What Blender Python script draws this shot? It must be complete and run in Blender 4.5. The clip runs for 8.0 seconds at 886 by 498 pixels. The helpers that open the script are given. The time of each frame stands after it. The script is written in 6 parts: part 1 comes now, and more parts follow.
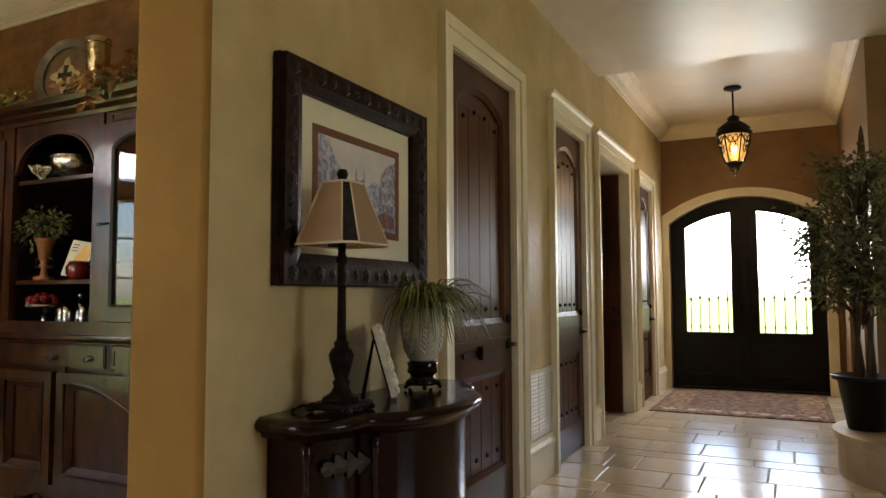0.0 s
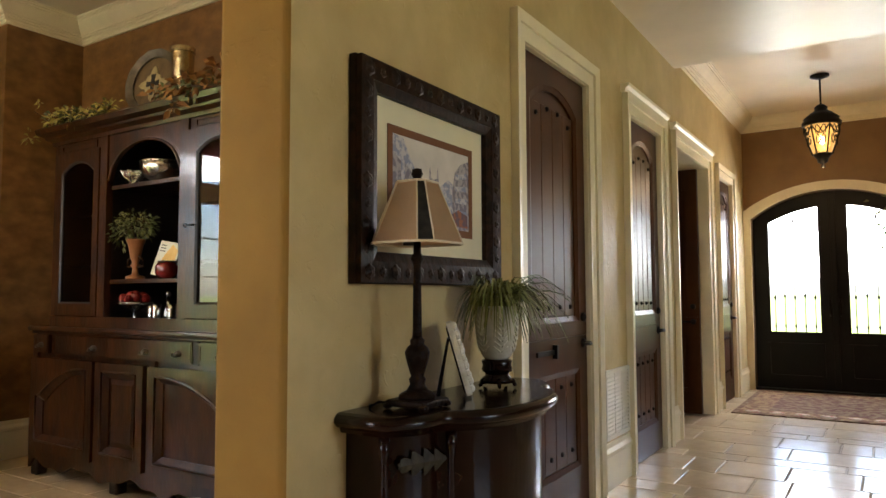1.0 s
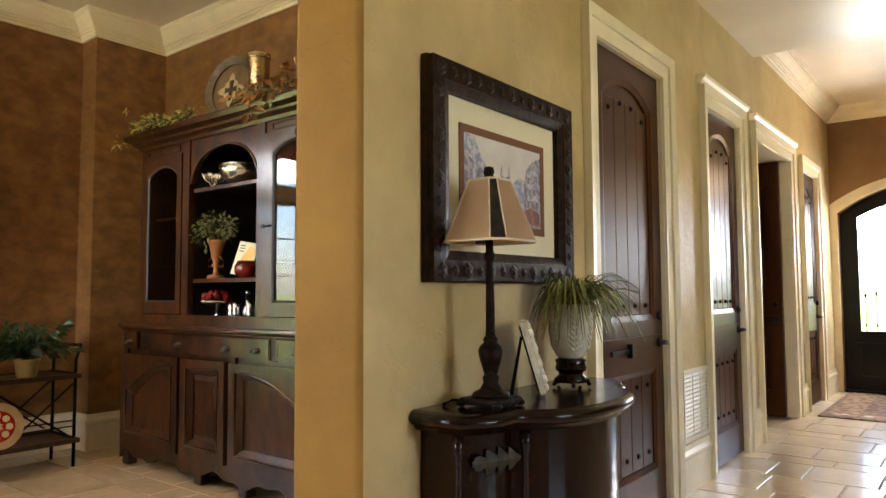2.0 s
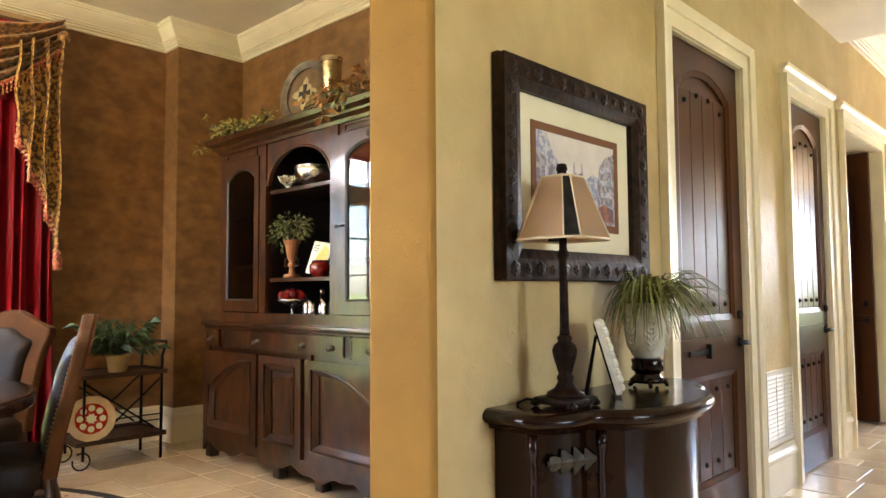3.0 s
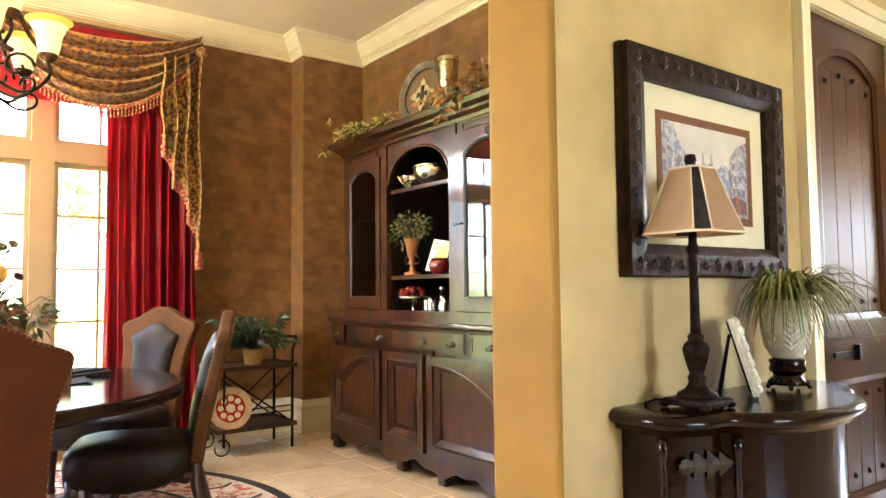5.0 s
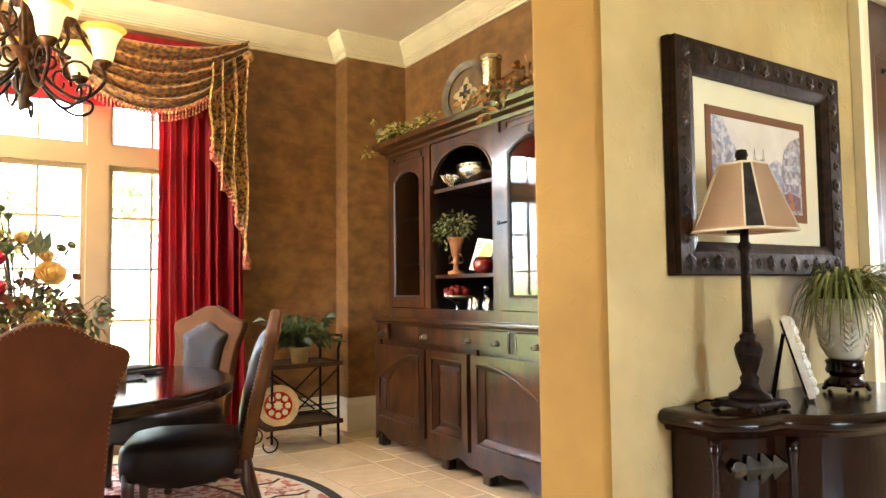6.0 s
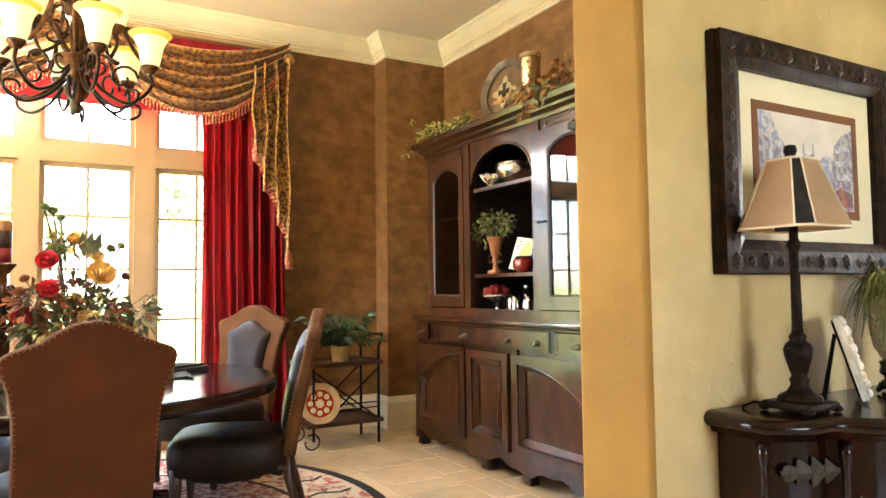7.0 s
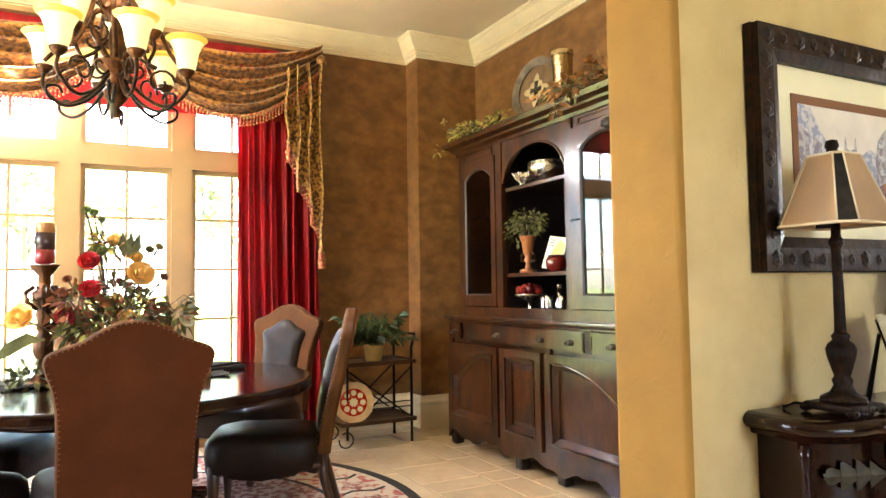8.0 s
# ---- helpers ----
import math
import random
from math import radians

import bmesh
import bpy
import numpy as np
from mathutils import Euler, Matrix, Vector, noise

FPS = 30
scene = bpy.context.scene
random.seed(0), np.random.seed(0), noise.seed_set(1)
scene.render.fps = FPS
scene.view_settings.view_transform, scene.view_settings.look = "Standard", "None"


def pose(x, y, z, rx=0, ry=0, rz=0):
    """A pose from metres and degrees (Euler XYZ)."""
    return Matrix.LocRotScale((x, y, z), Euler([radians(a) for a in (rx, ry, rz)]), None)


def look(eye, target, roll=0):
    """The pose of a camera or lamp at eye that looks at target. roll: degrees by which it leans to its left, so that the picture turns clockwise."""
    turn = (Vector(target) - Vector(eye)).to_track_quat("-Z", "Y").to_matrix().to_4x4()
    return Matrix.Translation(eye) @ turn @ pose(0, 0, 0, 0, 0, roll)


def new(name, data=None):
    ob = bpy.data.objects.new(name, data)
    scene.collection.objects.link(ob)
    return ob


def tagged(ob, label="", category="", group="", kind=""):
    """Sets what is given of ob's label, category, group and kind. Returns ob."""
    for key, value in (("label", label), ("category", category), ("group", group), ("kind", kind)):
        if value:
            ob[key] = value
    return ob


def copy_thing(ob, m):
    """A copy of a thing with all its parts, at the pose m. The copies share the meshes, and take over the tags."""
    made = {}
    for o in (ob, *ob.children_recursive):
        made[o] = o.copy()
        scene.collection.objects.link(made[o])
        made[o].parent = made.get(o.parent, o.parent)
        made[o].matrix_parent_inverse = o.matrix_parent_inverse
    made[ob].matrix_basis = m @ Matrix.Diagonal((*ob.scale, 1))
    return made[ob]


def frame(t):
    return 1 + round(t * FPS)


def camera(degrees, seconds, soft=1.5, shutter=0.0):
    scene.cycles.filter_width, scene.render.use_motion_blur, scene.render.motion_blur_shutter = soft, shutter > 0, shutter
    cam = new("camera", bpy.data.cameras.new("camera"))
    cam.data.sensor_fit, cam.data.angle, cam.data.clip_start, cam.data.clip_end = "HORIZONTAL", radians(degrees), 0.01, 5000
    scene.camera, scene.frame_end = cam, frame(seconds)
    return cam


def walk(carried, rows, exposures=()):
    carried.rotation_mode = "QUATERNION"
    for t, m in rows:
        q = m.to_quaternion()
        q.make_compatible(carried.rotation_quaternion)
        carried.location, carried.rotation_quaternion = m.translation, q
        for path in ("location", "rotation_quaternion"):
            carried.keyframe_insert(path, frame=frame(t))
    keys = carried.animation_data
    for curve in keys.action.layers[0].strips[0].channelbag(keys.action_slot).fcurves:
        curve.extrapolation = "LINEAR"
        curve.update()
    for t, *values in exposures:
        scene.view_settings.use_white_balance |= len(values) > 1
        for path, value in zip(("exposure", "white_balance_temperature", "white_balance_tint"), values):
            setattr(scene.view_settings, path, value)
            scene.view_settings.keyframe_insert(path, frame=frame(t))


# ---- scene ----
cam = camera(65.07, 8.0)
# seconds, yaw, pitch, roll of a pan head; the lens stands a little ahead of the pivot
PATH = [(0, 26.55, 3.80, 0.23), (0.5, 28.88, 3.76, 0.27), (1, 32.39, 3.67, 0.23), (1.5, 35.26, 3.61, 0.27), (3, 43.75, 3.48, 0.40),
        (3.5, 46.28, 3.44, 0.43), (4, 48.68, 3.39, 0.46), (4.5, 51.15, 3.35, 0.53), (6, 56.78, 3.28, 0.68), (6.5, 58.52, 3.28, 0.74),
        (7, 59.96, 3.26, 0.71), (7.5, 61.31, 3.24, 0.81), (8, 62.56, 3.24, 0.85)]
EYE_Z, ARM = 1.165, 0.1202
EXPOSURES = [(0.0, 2.52, 6300, 12.5), (0.5, 2.62, 6300, 12.5), (1.0, 2.95, 6250, 12.5), (1.5, 3.25, 6200, 13), (3.0, 4.1, 5980, 13),
             (3.5, 4.34, 5980, 13), (4.5, 4.58, 5980, 13), (6.0, 4.6, 5980, 13), (8.0, 4.48, 6030, 12.5)]
walk(cam, [(t, pose(-ARM * math.sin(radians(yw)), ARM * math.cos(radians(yw)), EYE_Z, 90 + pt, rl, yw)) for t, yw, pt, rl in PATH], EXPOSURES)

# ---- light ----
world = bpy.data.worlds.new("world")
scene.world = world
world.use_nodes = True
wn = world.node_tree
sky = wn.nodes.new("ShaderNodeTexSky")
sky.sky_type, sky.sun_disc, sky.sun_elevation, sky.sun_rotation = "NISHITA", False, radians(60), radians(149)
wn.links.new(sky.outputs[0], wn.nodes["Background"].inputs[0])
wn.nodes["Background"].inputs[1].default_value = 0.15


def lamp(name, kind, m, energy, color, **more):
    data = bpy.data.lights.new(name, kind)
    data.energy, data.color = energy, color
    ob = new(name, data)
    ob.matrix_world = m
    return ob


sun = lamp("sun", "SUN", look((3.6, -6, 12), (0, 0, 0)), 5.0, (1.0, 0.94, 0.84))
sun.data.angle = radians(0.6)


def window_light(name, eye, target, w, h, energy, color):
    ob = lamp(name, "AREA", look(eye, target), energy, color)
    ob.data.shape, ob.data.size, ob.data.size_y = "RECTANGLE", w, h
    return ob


# fill lamps as sky light, in unseen openings added beside and behind the walk
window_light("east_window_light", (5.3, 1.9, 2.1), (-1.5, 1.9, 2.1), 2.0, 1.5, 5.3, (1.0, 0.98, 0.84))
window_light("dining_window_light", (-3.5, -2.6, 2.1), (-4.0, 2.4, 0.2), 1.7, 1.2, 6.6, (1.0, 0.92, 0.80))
# added lamps outside the transom and entrance glass, boosting the sky light
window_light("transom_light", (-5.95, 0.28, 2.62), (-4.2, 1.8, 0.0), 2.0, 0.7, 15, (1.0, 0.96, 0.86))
window_light("entrance_light", (-0.47, 9.75, 1.78), (-0.5, 5.0, 0.6), 1.6, 0.9, 11, (1.0, 0.98, 0.94))

# ---- materials ----
MATS = {}


def mat(name, color, rough=0.6, metal=0.0, var=0.15, scale=6.0, color2=None, bump=0.1, bump_scale=60.0, coat=0.0, stretch=(1, 1, 1), fine=0.0, rnd=0.0,
        sheen=0.0, contrast=(0.35, 0.65), emit=None, spec=0.5, trowel=0.0, coat_rough=0.08):
    """A procedural surface: two scales of noise in colour and relief, with the pieces' own random shade."""
    m = bpy.data.materials.new(name)
    m.use_nodes = True
    nt = m.node_tree
    n, ln = nt.nodes, nt.links
    b = n["Principled BSDF"]
    b.inputs["Roughness"].default_value, b.inputs["Metallic"].default_value = rough, metal
    b.inputs["Coat Weight"].default_value, b.inputs["Coat Roughness"].default_value = coat, coat_rough
    b.inputs["Sheen Weight"].default_value, b.inputs["Specular IOR Level"].default_value = sheen, spec
    co = n.new("ShaderNodeTexCoord")
    mp = n.new("ShaderNodeMapping")
    mp.inputs["Scale"].default_value = stretch
    ln.new(co.outputs["Object"], mp.inputs[0])
    big = n.new("ShaderNodeTexNoise")
    big.inputs["Scale"].default_value, big.inputs["Detail"].default_value = scale, 6
    ln.new(mp.outputs[0], big.inputs["Vector"])
    ramp = n.new("ShaderNodeMapRange")
    ramp.inputs[1].default_value, ramp.inputs[2].default_value = contrast
    ln.new(big.outputs[0], ramp.inputs[0])
    c2 = color2 or tuple(c * (1 - 2.2 * var) for c in color)
    mix = n.new("ShaderNodeMix")
    mix.data_type = "RGBA"
    mix.inputs[6].default_value, mix.inputs[7].default_value = (*c2, 1), (*color, 1)
    ln.new(ramp.outputs[0], mix.inputs[0])
    out = mix.outputs[2]
    small = n.new("ShaderNodeTexNoise")
    small.inputs["Scale"].default_value, small.inputs["Detail"].default_value = bump_scale, 8
    ln.new(mp.outputs[0], small.inputs["Vector"])
    hsv = n.new("ShaderNodeHueSaturation")
    ln.new(out, hsv.inputs["Color"])
    val = n.new("ShaderNodeMapRange")
    val.inputs[3].default_value, val.inputs[4].default_value = 1 - fine, 1 + fine
    ln.new(small.outputs[0], val.inputs[0])
    last = val.outputs[0]
    if rnd:
        info = n.new("ShaderNodeObjectInfo")
        rr = n.new("ShaderNodeMapRange")
        rr.inputs[3].default_value, rr.inputs[4].default_value = 1 - rnd, 1 + rnd
        ln.new(info.outputs["Random"], rr.inputs[0])
        mu = n.new("ShaderNodeMath")
        mu.operation = "MULTIPLY"
        ln.new(last, mu.inputs[0]), ln.new(rr.outputs[0], mu.inputs[1])
        last = mu.outputs[0]
    ln.new(last, hsv.inputs["Value"])
    ln.new(hsv.outputs[0], b.inputs["Base Color"])
    rv = n.new("ShaderNodeMapRange")
    rv.inputs[3].default_value, rv.inputs[4].default_value = max(rough - 0.08, 0.02), min(rough + 0.1, 1)
    ln.new(big.outputs[0], rv.inputs[0])
    ln.new(rv.outputs[0], b.inputs["Roughness"])
    if bump:
        bp = n.new("ShaderNodeBump")
        bp.inputs["Strength"].default_value, bp.inputs["Distance"].default_value = bump, 0.01
        add = n.new("ShaderNodeMath")
        ln.new(small.outputs[0], add.inputs[0]), ln.new(big.outputs[0], add.inputs[1])
        ln.new(add.outputs[0], bp.inputs["Height"])
        ln.new(bp.outputs[0], b.inputs["Normal"])
        if coat_rough > 0.1:
            ln.new(bp.outputs[0], b.inputs["Coat Normal"])
        if trowel:
            tr = n.new("ShaderNodeTexNoise")
            tr.inputs["Scale"].default_value, tr.inputs["Detail"].default_value, tr.inputs["Distortion"].default_value = 17, 3, 1.4
            ln.new(co.outputs["Object"], tr.inputs["Vector"])
            edge = n.new("ShaderNodeMapRange")
            edge.inputs[1].default_value, edge.inputs[2].default_value = 0.61, 0.66
            ln.new(tr.outputs[0], edge.inputs[0])
            b2 = n.new("ShaderNodeBump")
            b2.inputs["Strength"].default_value, b2.inputs["Distance"].default_value = trowel, 0.004
            ln.new(edge.outputs[0], b2.inputs["Height"]), ln.new(bp.outputs[0], b2.inputs["Normal"])
            ln.new(b2.outputs[0], b.inputs["Normal"])
    if emit:
        b.inputs["Emission Color"].default_value, b.inputs["Emission Strength"].default_value = (*emit[0], 1), emit[1]
    MATS[name] = m
    return m


def glass(name, tint=(1, 1, 1), rough=0.0, ior=1.45):
    m = bpy.data.materials.new(name)
    m.use_nodes = True
    b = m.node_tree.nodes["Principled BSDF"]
    b.inputs["Base Color"].default_value = (*tint, 1)
    b.inputs["Transmission Weight"].default_value, b.inputs["Roughness"].default_value, b.inputs["IOR"].default_value = 1.0, rough, ior
    return m


PLASTER = mat("hall_plaster", (0.598, 0.468, 0.234), 0.5, var=0.07, scale=2.2, bump=0.6, bump_scale=7, fine=0.16, color2=(0.485, 0.362, 0.164), trowel=0.35, spec=0.22)
# warm light on the wall's free end, put into a darker, oranger plaster colour
JAMB = mat("warm_lit_end_plaster", (0.31, 0.172, 0.038), 0.65, scale=1.8, bump=0.5, bump_scale=8, fine=0.12, color2=(0.25, 0.135, 0.030), trowel=0.2, spec=0.12)
FOYER = mat("foyer_plaster", (0.27, 0.155, 0.055), 0.5, var=0.07, scale=1.8, bump=0.5, bump_scale=8, fine=0.12, color2=(0.19, 0.105, 0.036), trowel=0.35)
FAUX = mat("dining_plaster", (0.272, 0.136, 0.043), 0.45, scale=6.5, color2=(0.162, 0.076, 0.022), bump=0.3, bump_scale=17, fine=0.26, stretch=(1, 1, 1.5), trowel=0.25)
CEIL = mat("ceiling_plaster", (0.82, 0.72, 0.53), 0.4, var=0.05, scale=1.2, bump=0.45, bump_scale=6, fine=0.05)
TRIM = mat("cream_trim", (0.84, 0.75, 0.53), 0.4, var=0.04, scale=4, bump=0.04, bump_scale=30, fine=0.03, spec=0.3)
DOORWOOD = mat("dark_door_wood", (0.074, 0.0236, 0.0062), 0.31, scale=1.8, color2=(0.042, 0.0128, 0.0036), bump=0.012, bump_scale=18, stretch=(3, 3, 0.8), fine=0.09, spec=0.16)
BLACKWOOD = mat("black_door_paint", (0.006, 0.0055, 0.006), 0.45, var=0.2, bump=0.05, spec=0.25)
HUTCHWOOD = mat("hutch_wood", (0.070, 0.0220, 0.0042), 0.36, scale=4.2, color2=(0.015, 0.0049, 0.0016), bump=0.2, bump_scale=20, stretch=(2.6, 2.6, 0.8), fine=0.45, coat=1.0, spec=0.2, contrast=(0.3, 0.7), coat_rough=0.13)
# hutch wood darkened: shade of niche, gaps and feet put into the colour
HUTCHDARK = mat("hutch_dark_shade_wood", (0.018, 0.0076, 0.004), 0.5, scale=5, var=0.2, bump=0.2, stretch=(5, 5, 1), fine=0.2)
IRON = mat("black_iron", (0.0108, 0.0084, 0.0072), 0.45, metal=0.6, var=0.2, bump=0.15)
BRONZE = mat("antique_bronze", (0.150, 0.060, 0.019), 0.4, metal=0.7, scale=18, color2=(0.032, 0.013, 0.0055), bump=0.3, fine=0.3)
TILE = mat("travertine", (0.82, 0.68, 0.48), 0.2, scale=2.6, color2=(0.70, 0.56, 0.38), bump=0.16, bump_scale=14, fine=0.12, rnd=0.09, coat=0.4)
GROUT = mat("grout", (0.44, 0.355, 0.245), 0.85, var=0.1, scale=20)
GLASS = glass("window_glass")
CABGLASS = glass("cabinet_glass", (0.72, 0.66, 0.6), ior=1.52)
GRASSMAT = mat("lawn", (0.23, 0.28, 0.06), 0.9, scale=0.6, color2=(0.17, 0.21, 0.042), fine=0.3)
FOLIAGE = mat("tree_leaves", (0.42, 0.47, 0.26), 0.6, scale=2, color2=(0.34, 0.39, 0.19), fine=0.3, rnd=0.1)


# ---- mesh helpers ----
def box(bm, x0, x1, y0, y1, z0, z1, bevel=0.0, seg=2):
    r = bmesh.ops.create_cube(bm, size=1, matrix=Matrix.Translation(((x0 + x1) / 2, (y0 + y1) / 2, (z0 + z1) / 2)) @ Matrix.Diagonal((x1 - x0, y1 - y0, z1 - z0, 1)))
    if bevel:
        es = {e for v in r["verts"] for e in v.link_edges}
        bmesh.ops.bevel(bm, geom=list(es), offset=bevel, segments=seg, affect="EDGES", profile=0.5)
    return bm


def B(*a, **k):
    return box(bmesh.new(), *a, **k)


def lathe(bm, prof, seg=20, at=(0, 0, 0), sx=1.0, sy=1.0, ripple=0, amount=0.0):
    """A turned body from (radius, height) pairs."""
    rings = []
    for r, z in prof:
        ring = []
        for i in range(seg):
            a = 2 * math.pi * i / seg
            q = r * (1 + amount * math.cos(ripple * a))
            ring.append(bm.verts.new((at[0] + q * math.cos(a) * sx, at[1] + q * math.sin(a) * sy, at[2] + z)))
        rings.append(ring)
    for a, b in zip(rings, rings[1:]):
        for i in range(seg):
            f = bm.faces.new((a[i], a[(i + 1) % seg], b[(i + 1) % seg], b[i]))
            f.smooth = True
    if prof[0][0] > 1e-4:
        bm.faces.new(rings[0][::-1])
    if prof[-1][0] > 1e-4:
        bm.faces.new(rings[-1])
    return bm


def L(prof, **k):
    return lathe(bmesh.new(), prof, **k)


def smooth(pts, n=4):
    """A smooth curve through points."""
    pts = [Vector(p) for p in pts]
    out = []
    for i in range(len(pts) - 1):
        p0, p1, p2, p3 = pts[max(i - 1, 0)], pts[i], pts[i + 1], pts[min(i + 2, len(pts) - 1)]
        for k in range(n):
            t = k / n
            out.append(0.5 * ((2 * p1) + (p2 - p0) * t + (2 * p0 - 5 * p1 + 4 * p2 - p3) * t * t + (3 * p1 - p0 - 3 * p2 + p3) * t ** 3))
    return out + [pts[-1]]


def tube(bm, pts, r, seg=8, taper=1.0):
    """A round bar along points; taper is the end radius over the first."""
    pts = [Vector(p) for p in pts]
    prev, n = None, len(pts)
    up = Vector((0.31, 0.17, 0.93))
    for i, p in enumerate(pts):
        d = (pts[min(i + 1, n - 1)] - pts[max(i - 1, 0)]).normalized()
        s = d.cross(up)
        if s.length < 0.1:
            s = d.cross(Vector((1, 0, 0)))
        s.normalize()
        q = d.cross(s)
        rr = r * (1 + (taper - 1) * i / max(n - 1, 1))
        ring = [bm.verts.new(p + rr * (math.cos(2 * math.pi * k / seg) * s + math.sin(2 * math.pi * k / seg) * q)) for k in range(seg)]
        if prev:
            for k in range(seg):
                f = bm.faces.new((prev[k], prev[(k + 1) % seg], ring[(k + 1) % seg], ring[k]))
                f.smooth = True
        else:
            bm.faces.new(ring[::-1])
        prev = ring
    bm.faces.new(prev)
    return bm


def prism(bm, outline, depth, place):
    """A plate: a 2D outline pushed from depth[0] to depth[1]; place(u, v, w) gives the point."""
    a = [bm.verts.new(place(u, v, depth[0])) for u, v in outline]
    b = [bm.verts.new(place(u, v, depth[1])) for u, v in outline]
    bm.faces.new(a), bm.faces.new(b[::-1])
    n = len(a)
    for i in range(n):
        bm.faces.new((a[i], b[i], b[(i + 1) % n], a[(i + 1) % n]))
    bmesh.ops.recalc_face_normals(bm, faces=bm.faces)
    return bm


def ring(bm, outer, inner, depth, place, lip=0.0, closed=True):
    """A frame between two loops of equal count; lip raises the outer edge."""
    n = len(outer)
    rows = [[bm.verts.new(place(u, v, w)) for u, v in loop] for loop, w in ((outer, depth[0]), (outer, depth[1] + lip), (inner, depth[1]), (inner, depth[0]))]
    for k in range(4):
        a, b = rows[k], rows[(k + 1) % 4]
        for i in range(n if closed else n - 1):
            bm.faces.new((a[i], a[(i + 1) % n], b[(i + 1) % n], b[i]))
    bmesh.ops.recalc_face_normals(bm, faces=bm.faces)
    return bm


def rect(u0, u1, v0, v1):
    return [(u0, v0), (u1, v0), (u1, v1), (u0, v1)]


def on_x(x0):
    """u along y, v up, w out of a wall that faces +x."""
    return lambda u, v, w: (x0 + w, u, v)


def on_y(y0, s=-1):
    """u along x, v up, w out of a wall that faces -y."""
    return lambda u, v, w: (u, y0 + s * w, v)


def arch(u0, u1, v0, spring, apex, n=12):
    """A door-shaped loop with a segmental arch on top."""
    h, c = (u1 - u0) / 2, (u0 + u1) / 2
    rise = apex - spring
    rad = (h * h + rise * rise) / (2 * rise)
    a0 = math.asin(min(1, h / rad))
    pts = [(u0, v0), (u1, v0)]
    for i in range(n + 1):
        a = a0 - 2 * a0 * i / n
        pts.append((c + rad * math.sin(a), apex - rad + rad * math.cos(a)))
    return pts


def obj(name, bm, material, smooth=False):
    me = bpy.data.meshes.new(name)
    bm.to_mesh(me)
    bm.free()
    me.materials.append(material)
    if smooth:
        me.shade_smooth()
    return new(name, me)


def part(name, bm, material, parent, label="", smooth=False):
    ob = obj(name, bm, material, smooth)
    ob.parent = parent
    if label:
        tagged(ob, label)
    return ob


def thing(name, label, category, group=""):
    return tagged(new(name), label, category, group)


def setting(name, bm, material, label, category, smooth=False):
    return tagged(obj(name, bm, material, smooth), label, category, kind="structure")


def sphere(bm, c, r, u=8, v=6, sz=1.0):
    bmesh.ops.create_uvsphere(bm, u_segments=u, v_segments=v, radius=r, matrix=Matrix.Translation(c) @ Matrix.Diagonal((1, 1, sz, 1)))
    return bm


def leaf(bm, base, direction, length, width, droop=0.2, normal=None):
    """A folded leaf of four faces."""
    d = Vector(direction).normalized()
    s = d.cross(normal or Vector((random.uniform(-1, 1), random.uniform(-1, 1), random.uniform(-1, 1))))
    if s.length < 0.05:
        s = d.cross(Vector((1, 0.3, 0.2)))
    s.normalize()
    up = s.cross(d)
    p = Vector(base)
    a = bm.verts.new(p)
    m1 = p + d * length * 0.5 - up * droop * length * 0.1
    l, c, r = bm.verts.new(m1 + s * width / 2 + up * width * 0.2), bm.verts.new(m1), bm.verts.new(m1 - s * width / 2 + up * width * 0.2)
    t = bm.verts.new(p + d * length - Vector((0, 0, droop * length)))
    for f in ((a, c, l), (a, r, c), (c, t, l), (c, r, t)):
        bm.faces.new(f).smooth = True


def crown_profile(h, d):
    """Crown moulding, (out of the wall, down from the ceiling)."""
    return [(0, 0), (d, 0), (d, -0.07 * h), (d * 0.93, -0.08 * h), (d * 0.93, -0.15 * h), (d * 0.86, -0.17 * h), (d * 0.84, -0.24 * h), (d * 0.72, -0.36 * h), (d * 0.55, -0.5 * h), (d * 0.42, -0.6 * h), (d * 0.4, -0.66 * h), (d * 0.31, -0.67 * h), (d * 0.31, -0.74 * h), (d * 0.22, -0.76 * h), (d * 0.22, -0.84 * h), (d * 0.13, -0.87 * h), (d * 0.13, -h), (0, -h)]


def base_profile(h, d):
    return [(0, 0), (d, 0), (d, 0.72 * h), (d * 1.5, 0.75 * h), (d * 1.5, 0.82 * h), (d * 0.7, 0.9 * h), (d * 0.6, h), (0, h)]


def run(bm, prof, p0, p1, out, z, m0=0.0, m1=0.0):
    """A moulding of that profile from p0 to p1; out: the way off the wall; m0, m1: mitres, in widths."""
    p0, p1, out = Vector((*p0, 0)), Vector((*p1, 0)), Vector((*out, 0))
    d = (p1 - p0).normalized()
    a = [bm.verts.new(p0 + out * o + d * o * m0 + Vector((0, 0, z + v))) for o, v in prof]
    b = [bm.verts.new(p1 + out * o - d * o * m1 + Vector((0, 0, z + v))) for o, v in prof]
    n = len(a)
    for i in range(n):
        bm.faces.new((a[i], a[(i + 1) % n], b[(i + 1) % n], b[i]))
    bm.faces.new(a), bm.faces.new(b[::-1])
    bmesh.ops.recalc_face_normals(bm, faces=bm.faces)
    return bm


# ---- the large structure ----
XW, XI = -1.49, -1.79          # hall face and dining face of the long wall
YC = 1.52                      # its free end
YE = 9.25                      # foyer end wall
XR = 0.49                      # foyer wall opposite
ZH, ZF, ZD = 3.05, 3.28, 3.32  # hall, foyer and dining ceilings
XWIN, XP, YP, YB = -5.63, -5.40, 2.586, 3.16
DOORS = [(3.06, 3.91), (4.70, 5.45), (5.95, 7.155), (7.69, 8.41)]
